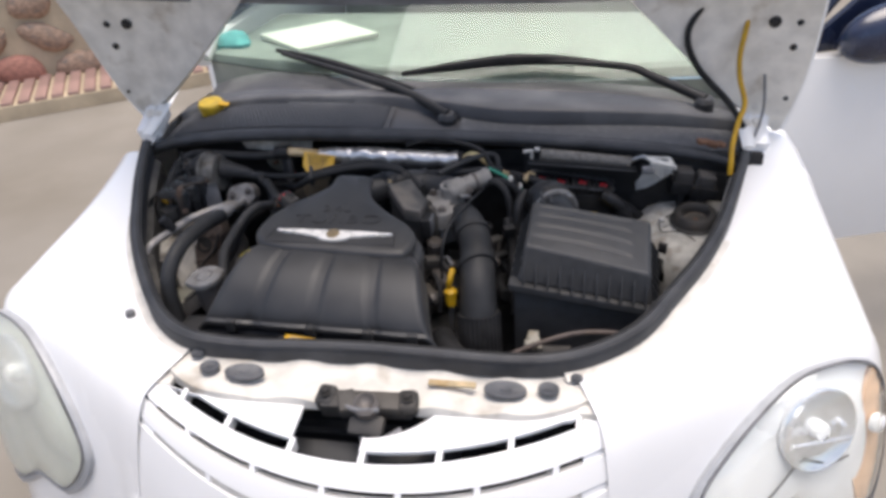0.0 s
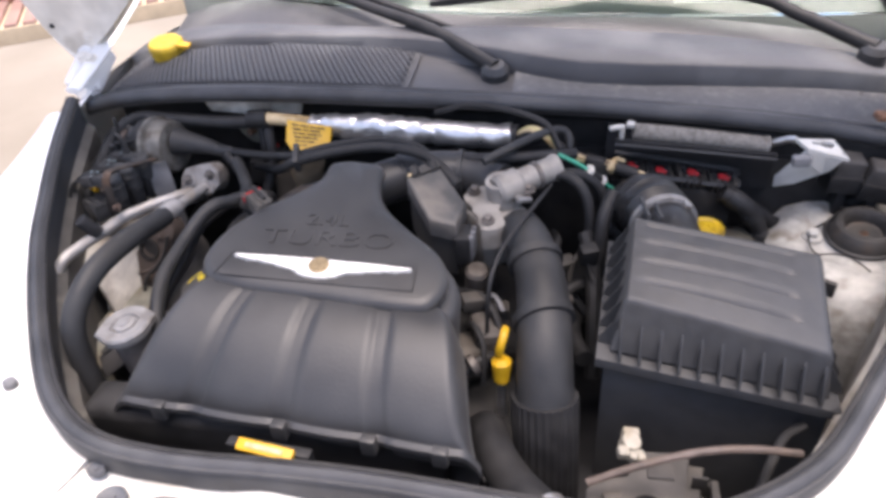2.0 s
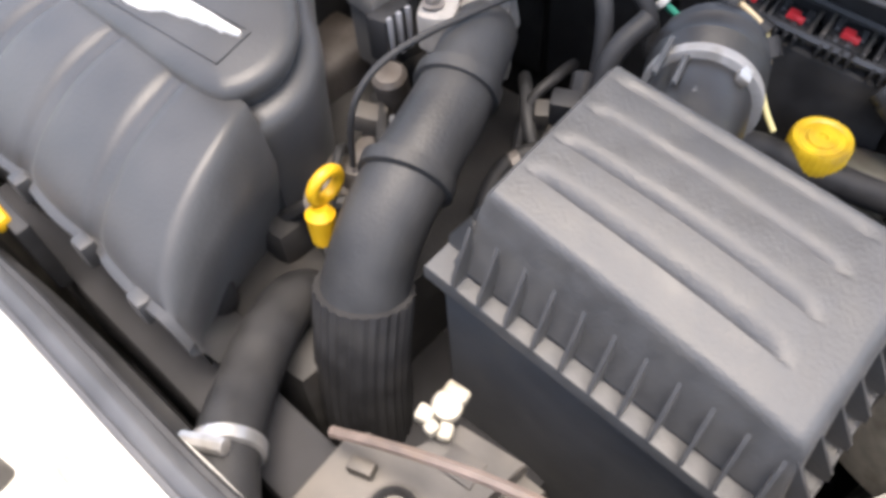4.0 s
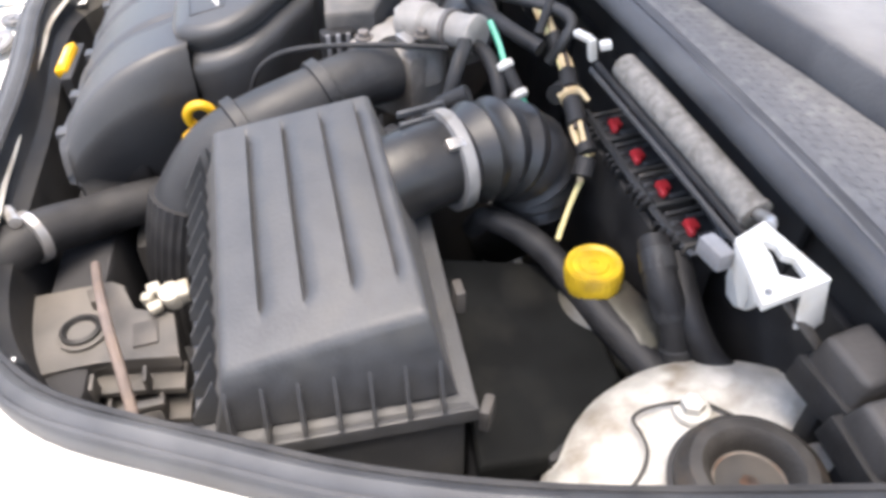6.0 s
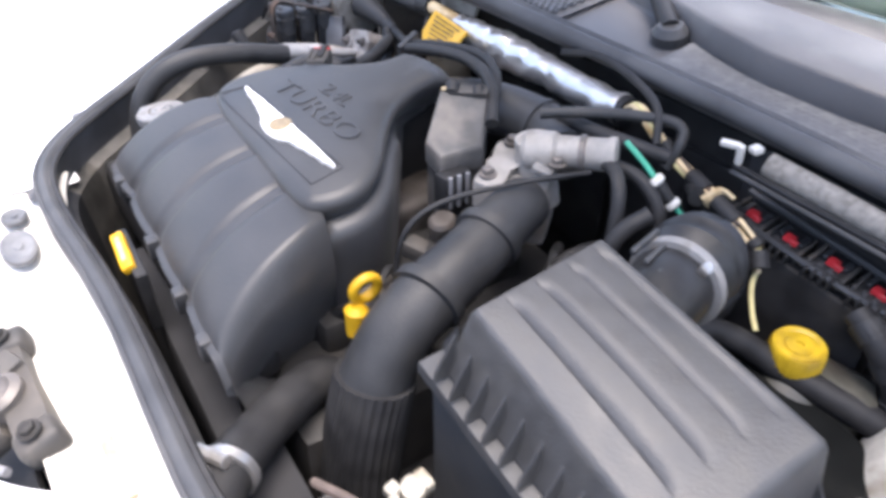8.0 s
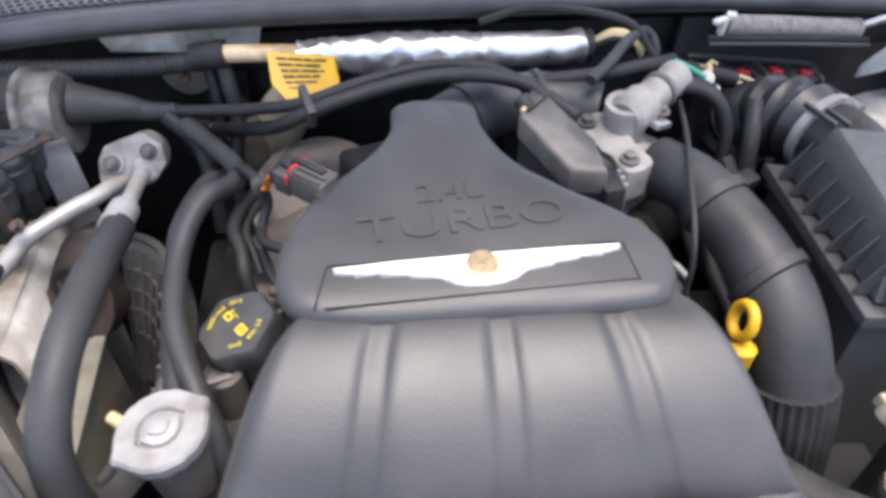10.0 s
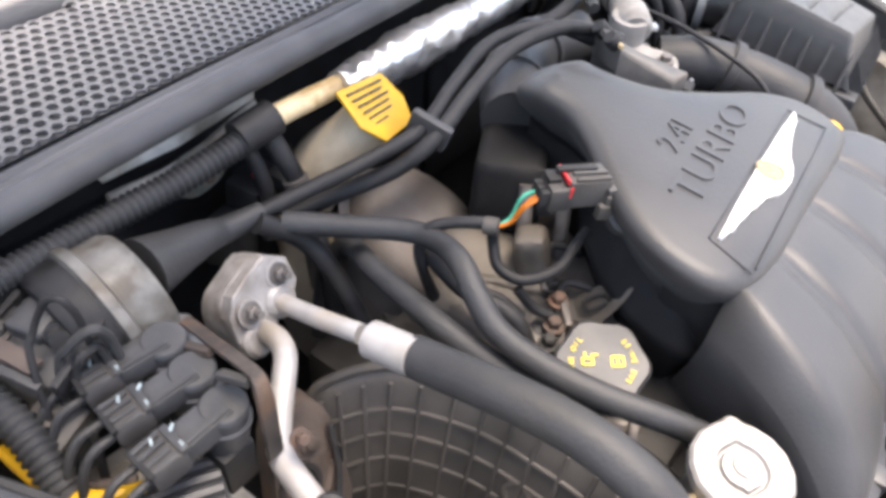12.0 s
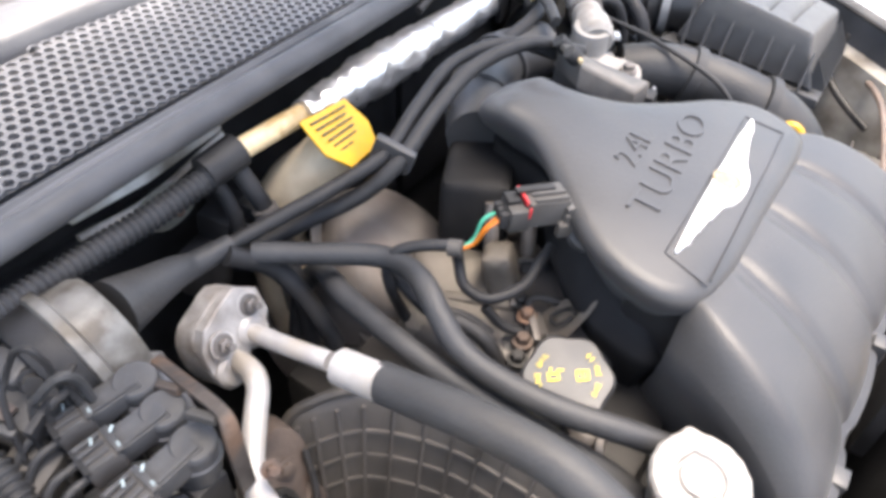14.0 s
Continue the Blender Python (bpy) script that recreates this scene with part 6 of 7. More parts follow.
for r in range(6):
    k = 0.12 + 0.115 * r
    u, v = tp[0].lerp(tp[4], k), tp[1].lerp(tp[3], k)
    x = 0.10
    for c in ((0.16, 0.22, 0.12, 0.20), (0.24, 0.14, 0.26), (0.12, 0.18, 0.30, 0.08), (0.22, 0.26, 0.14), (0.14, 0.20, 0.22), (0.2, 0.16))[r]:
        a, b = u.lerp(v, x) + n * 0.0012, u.lerp(v, x + c) + n * 0.0012
        part("print_bar", slab(None, [a - w, b - w, b + w, a + w], n * -0.001, 0), "ink", tag)
        x += c + 0.03

# the filler side of the bay
LEFT = turned((0, 0.2, 0.88), (0.007, -0.006, 0.0085), -0.1, -1.6, -1.26, 1.03)
AT = moved(0.011, 0.008, -0.013) @ LEFT
hb = thing("vacuum_hoses", "pair of black hoses clipped together, running to the sensor box", "hose", (-0.24, 0.40, 0.94))
part("hose", tube(None, [(-0.030, 0.352, 0.965), (-0.070, 0.390, 0.985), (-0.130, 0.408, 0.987), (-0.195, 0.398, 0.980), (-0.247, 0.388, 0.969), (-0.295, 0.402, 0.957), (-0.345, 0.420, 0.948), (-0.385, 0.430, 0.944)], 0.0058, 10), "rubber", hb)
part("hose", tube(None, [(-0.012, 0.345, 0.965), (-0.060, 0.375, 0.985), (-0.125, 0.390, 0.986), (-0.190, 0.384, 0.978), (-0.243, 0.376, 0.966), (-0.275, 0.390, 0.945), (-0.31, 0.420, 0.925), (-0.345, 0.435, 0.918)], 0.0068, 10), "rubber", hb)
part("clip", box(None, (-0.245, 0.383, 0.968), (0.008, 0.034, 0.022), (20, 0, 18), 0.003), "plastic", hb)
part("boot", tube(None, [(-0.372, 0.428, 0.945), (-0.40, 0.434, 0.943), (-0.420, 0.432, 0.950), (-0.465, 0.426, 0.960)], [0.007, 0.0095, 0.0145, 0.021], 16), "hose", hb, "tapered grey-black boot")
AT = Matrix()
solo("bulkhead_cable", tube(None, [(0.12, 0.47, 0.955), (0.09, 0.49, 0.985), (0.0, 0.505, 0.996), (-0.06, 0.50, 0.985)], 0.0045, 8), "rubber", "thin black cable arching behind the foil wrap", "cable")

# tan shields and castings in the gaps
AT = Matrix()
hs = thing("heat_shield", "tan dusty heat shield tube below the warning tag", "heat shield", (-0.27, 0.46, 0.80))
part("neck", tube(None, [(-0.236, 0.452, 0.946), (-0.247, 0.463, 0.927), (-0.262, 0.480, 0.905), (-0.278, 0.492, 0.872), (-0.286, 0.497, 0.84)], [0.0225, 0.0255, 0.027, 0.027, 0.026], 22), "beige", hs)
part("collar", lathe(None, [(0.0255, -0.006), (0.0295, -0.004), (0.0295, 0.004), (0.0255, 0.006)], (-0.283, 0.495, 0.855), (0.2, -0.15, 1), 24), "tan", hs)
part("lower_tube", tube(None, [(-0.284, 0.495, 0.853), (-0.287, 0.48, 0.82), (-0.288, 0.46, 0.76), (-0.288, 0.45, 0.68)], [0.027, 0.030, 0.031, 0.031], 20), "beige", hs)
part("side_plate", box(None, (-0.300, 0.462, 0.855), (0.03, 0.012, 0.10), (-8, 6, 25), 0.005), "tan", hs)
es = thing("exhaust_shield", "grey curved exhaust heat shield with a folded flange", "heat shield", (-0.22, 0.41, 0.70))
bm = lathe(None, [(0.070, -0.14), (0.071, 0.0), (0.069, 0.012), (0.062, 0.020), (0.040, 0.027), (0.018, 0.029)], (-0.222, 0.408, 0.836), (0.30, -0.42, 0.85), 44, lambda k: 1 + 0.03 * math.cos(2 * math.pi * k * 3 + 1))
part("casing", bm, "shieldgrey", es)
part("flange", lathe(None, [(0.071, -0.012), (0.080, -0.011), (0.081, -0.007), (0.071, -0.006)], (-0.222, 0.408, 0.836), (0.30, -0.42, 0.85), 44, lambda k: 1 + 0.03 * math.cos(2 * math.pi * k * 3 + 1)), "greycast", es)
part("seam", tube(None, [(-0.270, 0.400, 0.842), (-0.252, 0.375, 0.838), (-0.235, 0.360, 0.828), (-0.228, 0.352, 0.80)], 0.0022, 6, 4), "greycast", es)
part("lower_skirt", slab(None, spline([(-0.290, 0.40, 0.815), (-0.297, 0.375, 0.80), (-0.285, 0.350, 0.785), (-0.262, 0.340, 0.775), (-0.255, 0.36, 0.785), (-0.272, 0.375, 0.805)], 4, True), 0.05, 0.002), "shieldgrey", es)
AT = moved(0.003, 0.015, -0.009)
bp = thing("bulkhead_plate", "pale dusty panel strip under the cowl", "panel", (-0.38, 0.515, 0.93))
part("strip", slab(None, [V((-0.445, 0.503, 0.986)), V((-0.40, 0.507, 0.988)), V((-0.284, 0.521, 0.986)), V((-0.290, 0.5185, 0.962)), V((-0.37, 0.509, 0.962)), V((-0.435, 0.503, 0.968))], (0, 0.006, 0.001), 0.001), "grimewhite", bp)
part("fold", tube(None, [(-0.435, 0.503, 0.956), (-0.37, 0.509, 0.948), (-0.290, 0.5185, 0.959)], 0.003, 6, 4), "grimewhite", bp)
AT = moved(0.008, -0.001, 0.008) @ LEFT
bb = thing("bulkhead_bracket", "pale grommet plate with a bolt on the bulkhead", "grommet", (-0.374, 0.50, 0.90))
part("plate", slab(None, spline([(-0.395, 0.500, 0.935), (-0.375, 0.497, 0.945), (-0.355, 0.499, 0.935), (-0.352, 0.503, 0.912), (-0.375, 0.506, 0.902), (-0.393, 0.504, 0.915)], 3, True), (0, 0.006, 0.001), 0.001), "tank", bb)
part("stud", lathe(None, [(0.005, -0.004), (0.005, 0.008), (0.003, 0.010)], (-0.372, 0.498, 0.926), (0, -1, 0.2), 10), "rust", bb)
AT = LEFT
sc = thing("side_casting", "dusty tan cast engine bracket beside the head", "bracket", (-0.23, 0.31, 0.74))
part("body", box(None, (-0.242, 0.318, 0.826), (0.10, 0.10, 0.08), (6, -6, 30), 0.026, 4), "tan", sc)
part("lug", box(None, (-0.221, 0.292, 0.868), (0.030, 0.026, 0.062), (-14, 6, 25), 0.011, 4), "tan", sc)
part("rib", box(None, (-0.250, 0.300, 0.852), (0.010, 0.06, 0.03), (0, 0, 28), 0.004, 3), "tan", sc)
part("bolt", bolt(bmesh.new(), (-0.252, 0.330, 0.852), (0, 0, 1), 0.006, 0.006), "block", sc)
hc = thing("head_casting", "round grey casting on the cylinder head", "casting", (-0.25, 0.26, 0.80))
part("base", lathe(None, [(0.028, -0.06), (0.028, -0.004), (0.022, 0.004), (0.012, 0.006), (0.004, 0.006)], (-0.243, 0.262, 0.850), (0.1, -0.1, 1), 24), "tan", hc)
part("sensor", lathe(None, [(0.014, -0.004), (0.015, 0.003), (0.013, 0.008), (0.010, 0.009), (0.009, 0.014), (0.003, 0.015)], (-0.264, 0.254, 0.849), (-0.1, -0.1, 1), 18), "dust", hc)
part("pipe_stub", tube(None, [(-0.275, 0.275, 0.895), (-0.270, 0.262, 0.880), (-0.262, 0.250, 0.872)], 0.004, 8), "rubber", hc)
for q in ((-0.205, 0.315, 0.885), (-0.188, 0.290, 0.890)):
    solo("intake_stud", tube(None, [(q[0] - 0.006, q[1] - 0.004, q[2] - 0.05), q, (q[0] + 0.010, q[1] + 0.008, q[2] + 0.03)], 0.006, 10), "greycast", "short grey stud pipe under the cover", "pipe")
le = thing("lifting_eye", "worn steel lifting eye on the cylinder head", "lifting eye", (-0.235, 0.23, 0.83))
part("plate", slab(None, spline([(-0.228, 0.210, 0.898), (-0.218, 0.220, 0.893), (-0.222, 0.243, 0.872), (-0.234, 0.258, 0.845), (-0.252, 0.250, 0.838), (-0.250, 0.224, 0.866)], 4, True), (0.008, 0.002, -0.006), 0.0015), "tan", le)
part("eye_rim", tube(None, spline([(-0.233, 0.222, 0.886), (-0.227, 0.231, 0.880), (-0.233, 0.240, 0.870), (-0.240, 0.231, 0.874)], 4, True), 0.0016, 6, 2), "block", le)

# small connectors behind the refrigerant block
AT = moved(0.028, 0.016, -0.026) @ LEFT
bc = thing("bulkhead_connector", "black bulkhead wiring connectors with a red lock", "connector", (-0.35, 0.47, 0.88))
part("body", box(None, (-0.352, 0.478, 0.918), (0.040, 0.030, 0.045), (10, 0, 15), 0.005), "rubber", bc)
part("body", box(None, (-0.385, 0.470, 0.900), (0.035, 0.030, 0.040), (0, 15, 25), 0.005), "rubber", bc)
part("red_lock", box(None, (-0.350, 0.472, 0.9415), (0.009, 0.006, 0.004), (10, 0, 15), 0.001), "red", bc, "red locking tab")
part("key", box(None, (-0.338, 0.462, 0.932), (0.012, 0.020, 0.016), (10, 0, 15), 0.003), "plastic", bc)
part("lead", tube(None, [(-0.355, 0.465, 0.93), (-0.340, 0.448, 0.915), (-0.330, 0.440, 0.900)], 0.003, 8), "greyplastic", bc)
part("lead", tube(None, [(-0.375, 0.462, 0.915), (-0.355, 0.450, 0.905), (-0.338, 0.442, 0.885)], 0.003, 8), "greyplastic", bc)
AT = Matrix()
dh = thing("drain_hose", "black hose with a grey spring clamp below the harness", "hose", (-0.31, 0.46, 0.88))
part("hose", tube(None, [(-0.319, 0.487, 0.966), (-0.314, 0.474, 0.940), (-0.310, 0.463, 0.915), (-0.314, 0.445, 0.885), (-0.322, 0.425, 0.855), (-0.33, 0.41, 0.81)], 0.0080, 12), "rubber", dh)
part("clamp", lathe(None, [(0.008, -0.004), (0.0104, -0.0035), (0.0104, 0.0035), (0.008, 0.004)], (-0.3105, 0.465, 0.918), (-0.1, 0.35, 0.93), 18), "greycast", dh, "grey spring clamp")
part("side_hose", tube(None, [(-0.335, 0.492, 0.955), (-0.331, 0.484, 0.935), (-0.330, 0.478, 0.91), (-0.335, 0.475, 0.87)], 0.0062, 10), "rubber", dh)

# ---------------------------------------------------------------- sensor plug beside the cover
pl = thing("sensor_plug", "grey-black wiring plug with red lock and coloured wires", "plug", (-0.24, 0.28, 0.95))
turn = -38


def in_plug(u, v, w):
    """A place in the plug: u along it, v across, w up."""
    c, k = math.cos(radians(turn)), math.sin(radians(turn))
    return V((-0.234 + u * c - v * k, 0.273 + u * k + v * c, 0.966 + w - 0.08 * u))


for nm, u, v, w, size, b, mat in (("back_shell", -0.010, 0, -0.001, (0.016, 0.022, 0.018), 0.002, "dust"), ("housing", 0.012, 0.002, 0.002, (0.032, 0.023, 0.022), 0.0025, "housing"), ("housing_step", 0.031, -0.003, -0.004, (0.016, 0.024, 0.014), 0.002, "dust"),
                                  ("socket", 0.044, 0.0, -0.002, (0.042, 0.027, 0.021), 0.004, "plastic"), ("skirt", 0.028, -0.013, -0.010, (0.020, 0.007, 0.012), 0.002, "dust"), ("latch_arm", 0.006, 0.006, 0.0145, (0.030, 0.006, 0.003), 0.001, "rubber"),
                                  ("latch_nose", -0.012, 0.004, 0.0095, (0.010, 0.012, 0.004), 0.001, "rubber"), ("key_rib", 0.014, -0.007, 0.0140, (0.026, 0.003, 0.003), 0.0008, "dust"), ("key_rib", 0.014, 0.0, 0.0140, (0.026, 0.003, 0.003), 0.0008, "dust")):
    part(nm, box(None, in_plug(u, v, w), size, (0, 4, turn), b), mat, pl)
part("red_lock", box(None, in_plug(-0.004, 0.003, 0.0115), (0.0022, 0.020, 0.004), (0, 4, turn), 0.001), "red", pl, "red locking tab")
part("red_lock", box(None, in_plug(-0.0035, -0.0105, 0.006), (0.0020, 0.002, 0.009), (0, 4, turn), 0.001), "red", pl, "red locking tab")
for v in (-0.006, 0.0, 0.006):
    part("wire_port", box(None, in_plug(-0.020, v, -0.001), (0.008, 0.005, 0.012), (0, 4, turn), 0.001), "rubber", pl)
part("boss", lathe(None, [(0.013, -0.010), (0.0135, 0.001), (0.011, 0.003), (0.0065, 0.003), (0.0058, -0.004), (0.001, -0.004)], (-0.213, 0.234, 0.951), (-0.45, -0.35, 0.8), 22), "plastic", pl)
for m, v, z in (("orangewire", -0.004, 0.0), ("greenwire", 0.004, 0.002), ("orangewire", 0.0, -0.003)):
    a = in_plug(-0.022, v, -0.002)
    part("wire", tube(None, [a, in_plug(-0.032, v, -0.010 + z), (-0.264 + v * 0.3, 0.298 + v * 0.3, 0.943 + z * 0.5), (-0.272, 0.306, 0.937)], 0.0015, 6), m, pl)
part("loom", tube(None, [(-0.269, 0.303, 0.938), (-0.275, 0.316, 0.938), (-0.286, 0.335, 0.934), (-0.296, 0.346, 0.928), (-0.300, 0.350, 0.910), (-0.298, 0.345, 0.885), (-0.29, 0.335, 0.85)], 0.0046, 10), "rubber", pl)
part("loom_band", lathe(None, [(0.0045, -0.006), (0.0066, -0.005), (0.0066, 0.005), (0.0045, 0.006)], (-0.272, 0.308, 0.9375), (-0.3, 0.8, -0.1), 14), "dust", pl)
part("loom", tube(None, [(-0.270, 0.308, 0.937), (-0.268, 0.307, 0.920), (-0.274, 0.296, 0.906), (-0.271, 0.276, 0.903), (-0.246, 0.262, 0.905), (-0.222, 0.262, 0.912), (-0.205, 0.262, 0.915)], 0.0044, 10), "rubber", pl)

# ---------------------------------------------------------------- coolant hoses and filler caps
ch = thing("heater_hoses", "two parallel black coolant hoses down the side of the engine", "hose", (-0.33, 0.3, 0.80))
part("hose", tube(None, [(-0.330, 0.430, 0.78), (-0.325, 0.430, 0.815), (-0.312, 0.432, 0.850), (-0.305, 0.418, 0.874), (-0.318, 0.390, 0.889), (-0.331, 0.364, 0.900), (-0.343, 0.3045, 0.903), (-0.343, 0.267, 0.897), (-0.340, 0.230, 0.891), (-0.335, 0.18, 0.882), (-0.327, 0.14, 0.868), (-0.32, 0.10, 0.84)], 0.0088, 14), "hose", ch)
part("braided_hose", tube(None, [(-0.354, 0.434, 0.922), (-0.325, 0.398, 0.920), (-0.300, 0.360, 0.921), (-0.299, 0.331, 0.925), (-0.314, 0.304, 0.934), (-0.326, 0.2825, 0.928), (-0.3335, 0.2585, 0.917), (-0.334, 0.226, 0.911), (-0.328, 0.183, 0.908), (-0.311, 0.139, 0.900), (-0.297, 0.110, 0.885), (-0.288, 0.09, 0.85)], 0.0084, 28, flute=0.05), "hose", ch, "black hose in a braided sleeve")
part("by_pass_hose", tube(None, [(-0.287, 0.352, 0.895), (-0.297, 0.327, 0.897), (-0.301, 0.303, 0.895), (-0.293, 0.282, 0.890), (-0.290, 0.264, 0.880), (-0.285, 0.25, 0.85)], 0.0062, 12), "rubber", ch)
part("by_pass_hose", tube(None, [(-0.280, 0.350, 0.888), (-0.288, 0.325, 0.892), (-0.291, 0.303, 0.892), (-0.284, 0.284, 0.888), (-0.278, 0.268, 0.876)], 0.0036, 10), "rubber", ch)
part("cross_hose", tube(None, [(-0.372, 0.44, 0.93), (-0.345, 0.425, 0.905), (-0.335, 0.405, 0.875), (-0.33, 0.38, 0.83)], 0.008, 10), "rubber", ch)

AT = moved(-0.006, 0.002, 0.006) @ LEFT
oc = thing("oil_filler_cap", "black oil filler cap with yellow print", "cap", (-0.28, 0.19, 0.85))
tiltv = V((-0.28, -0.10, 1)).normalized()
O = V((-0.282, 0.196, 0.884))
lob_w = lambda k: 1 + 0.05 * math.cos(k * 2 * math.pi * 6)
part("cap", lathe(None, [(0.0300, -0.020), (0.0310, -0.004), (0.0285, 0.0), (0.004, 0.0008)], O, tiltv, 48, lob_w), "connector", oc)
part("neck", lathe(None, [(0.026, -0.07), (0.026, -0.02)], O, tiltv, 24), "greycast", oc)
xa = V((0.62, -0.78, 0))
xa = (xa - tiltv * xa.dot(tiltv)).normalized()
ya = tiltv.cross(xa)
def cap_m(a, b, turn):
    c, s = math.cos(radians(turn)), math.sin(radians(turn))
    x2, y2 = xa * c + ya * s, ya * c - xa * s
    p = O + xa * a + ya * b + tiltv * 0.0014
    return Matrix(((x2.x, y2.x, tiltv.x, p.x), (x2.y, y2.y, tiltv.y, p.y), (x2.z, y2.z, tiltv.z, p.z), (0, 0, 0, 1)))
for text, sign in (("ENGINE OIL", -1), ("SAE 5W-30", 1)):
    for i, c in enumerate(text):
        if c != " ":
            f = radians((i - (len(text) - 1) / 2) * 10.5)
            words("print", c, 0.0050, cap_m(sign * 0.0205 * math.cos(f), 0.0205 * math.sin(f), 90 + sign * math.degrees(f)), "yellowink", oc, 0.0002)
for a, b, w, h in ((-0.010, 0.0022, 0.0075, 0.0011), (-0.010, -0.0022, 0.0075, 0.0011), (-0.0066, 0, 0.0011, 0.0055), (-0.0134, 0, 0.0011, 0.0055), (-0.0115, 0.0045, 0.0011, 0.004), (-0.0052, 0.0045, 0.0045, 0.0010),
                   (0.0095, 0.0032, 0.0082, 0.0010), (0.0095, -0.0032, 0.0082, 0.0010), (0.0056, 0, 0.0010, 0.0065), (0.0134, 0, 0.0010, 0.0065), (0.0095, 0, 0.0010, 0.0065)):
    m = cap_m(a, b, 0)
    part("print_stroke", slab(None, [m @ V((x * w / 2, y * h / 2, 0.0004)) for x, y in ((-1, -1), (1, -1), (1, 1), (-1, 1))], tiltv * -0.0008, 0), "yellowink", oc)

AT = LEFT
rc = thing("radiator_tank", "black plastic radiator tank with a silver pressure cap", "radiator tank", (-0.2, 0.06, 0.78))
part("tank", box(None, (-0.15, 0.058, 0.82), (0.40, 0.05, 0.07), (0, 0, 4), 0.015, 3), "rubber", rc)
RC = V((-0.317, 0.098, 0.911))
ear = lambda k: 1 + 0.13 * max(0, math.cos(2 * math.pi * (k - 0.1) * 2)) ** 14 - 0.010 * math.cos(k * 2 * math.pi * 16)
part("cap", lathe(None, [(0.0265, -0.012), (0.0285, -0.010), (0.0290, -0.002), (0.0270, 0.0005), (0.0150, 0.0), (0.0135, -0.0025), (0.0125, -0.0025), (0.0115, 0.0005), (0.0065, 0.0012), (0.0058, 0.0030), (0.0005, 0.0032)], RC, (-0.06, -0.05, 1), 64, ear), "capmetal", rc, "silver pressed-steel pressure cap")
part("neck", lathe(None, [(0.022, -0.06), (0.022, -0.01)], RC, (-0.06, -0.05, 1), 24), "greycast", rc)
part("overflow_nipple", tube(None, [(-0.340, 0.110, 0.893), (-0.358, 0.122, 0.893)], 0.0045, 10), "cream", rc, "small brass overflow nipple")

# ---------------------------------------------------------------- air conditioning block and lines
AT = moved(0.010, 0.008, -0.015) @ LEFT
ac = thing("refrigerant_lines", "silver aluminium refrigerant block with two pipes", "refrigerant pipe", (-0.40, 0.39, 0.88))
n_ac = V((0.10, -0.90, 0.42)).normalized()
lobes_ac = [V(q) for q in ((-0.398, 0.398, 0.944), (-0.383, 0.393, 0.934), (-0.382, 0.386, 0.917), (-0.391, 0.381, 0.906), (-0.404, 0.381, 0.908), (-0.413, 0.376, 0.900), (-0.423, 0.371, 0.890), (-0.436, 0.370, 0.892),
                   (-0.442, 0.377, 0.910), (-0.440, 0.384, 0.926), (-0.432, 0.388, 0.938), (-0.416, 0.392, 0.942))]
part("flange_plate", slab(None, lobes_ac, n_ac * -0.010, 0.0018, 2), "acblock", ac, smooth=25)
mid_ac = sum(lobes_ac, V((0, 0, 0))) / len(lobes_ac)
part("block", slab(None, spline([mid_ac + (q - mid_ac) * 0.96 + n_ac * -0.0106 for q in lobes_ac], 2, True), n_ac * -0.022, 0.0035, 3), "acblock", ac, smooth=40)
for q in ((-0.395, 0.390, 0.929), (-0.427, 0.381, 0.924)):
    o = V(q) + n_ac * 0.0005
    part("recess", lathe(None, [(0.0095, -0.002), (0.0098, 0.0012), (0.0082, 0.0014), (0.0078, -0.001), (0.002, -0.001)], o, n_ac, 20), "acblock", ac)
    bm = bolt(bmesh.new(), o, n_ac, 0.0052, 0.006)
    tube(bm, [o, o + n_ac * 0.012], 0.0028, 8)
    part("bolt", bm, "greycast", ac)
for q in ((-0.401, 0.384, 0.912), (-0.429, 0.376, 0.903)):
    part("pipe_collar", lathe(None, [(0.0125, -0.004), (0.0125, 0.003), (0.0098, 0.006)], q, n_ac, 20), "acblock", ac)
part("suction_pipe", tube(None, [(-0.403, 0.388, 0.912), (-0.400, 0.350, 0.920), (-0.396, 0.312, 0.929)], 0.0068, 16), "pipe", ac)
part("crimp_sleeve", tube(None, [(-0.3957, 0.303, 0.9310), (-0.3938, 0.270, 0.939)], 0.0122, 20), "pipe", ac)
AT = Matrix()
part("rubber_hose", tube(None, [(-0.3866, 0.287, 0.9202), (-0.3860, 0.275, 0.9227), (-0.3855, 0.2595, 0.9265), (-0.384, 0.216, 0.937), (-0.3835, 0.175, 0.942), (-0.385, 0.146, 0.940), (-0.387, 0.121, 0.931), (-0.390, 0.100, 0.914), (-0.389, 0.082, 0.885), (-0.38, 0.07, 0.82)], 0.0136, 20), "hose", ac, "thick black refrigerant hose")
part("liquid_pipe", tube(None, [(-0.414, 0.398, 0.885), (-0.4165, 0.382, 0.893), (-0.4205, 0.368, 0.898), (-0.4275, 0.357, 0.899), (-0.440, 0.3455, 0.899), (-0.462, 0.3265, 0.896), (-0.4735, 0.3145, 0.894), (-0.4785, 0.300, 0.8935), (-0.4835, 0.277, 0.8935), (-0.494, 0.235, 0.894), (-0.501, 0.208, 0.891), (-0.505, 0.19, 0.875)], 0.0078, 14), "pipe", ac)
part("pipe_clip", lathe(None, [(0.0090, -0.020), (0.0100, 0.008), (0.0085, 0.011), (0.003, 0.012)], (-0.489, 0.257, 0.917), (-0.35, -0.3, 0.9), 18), "rubber", ac)

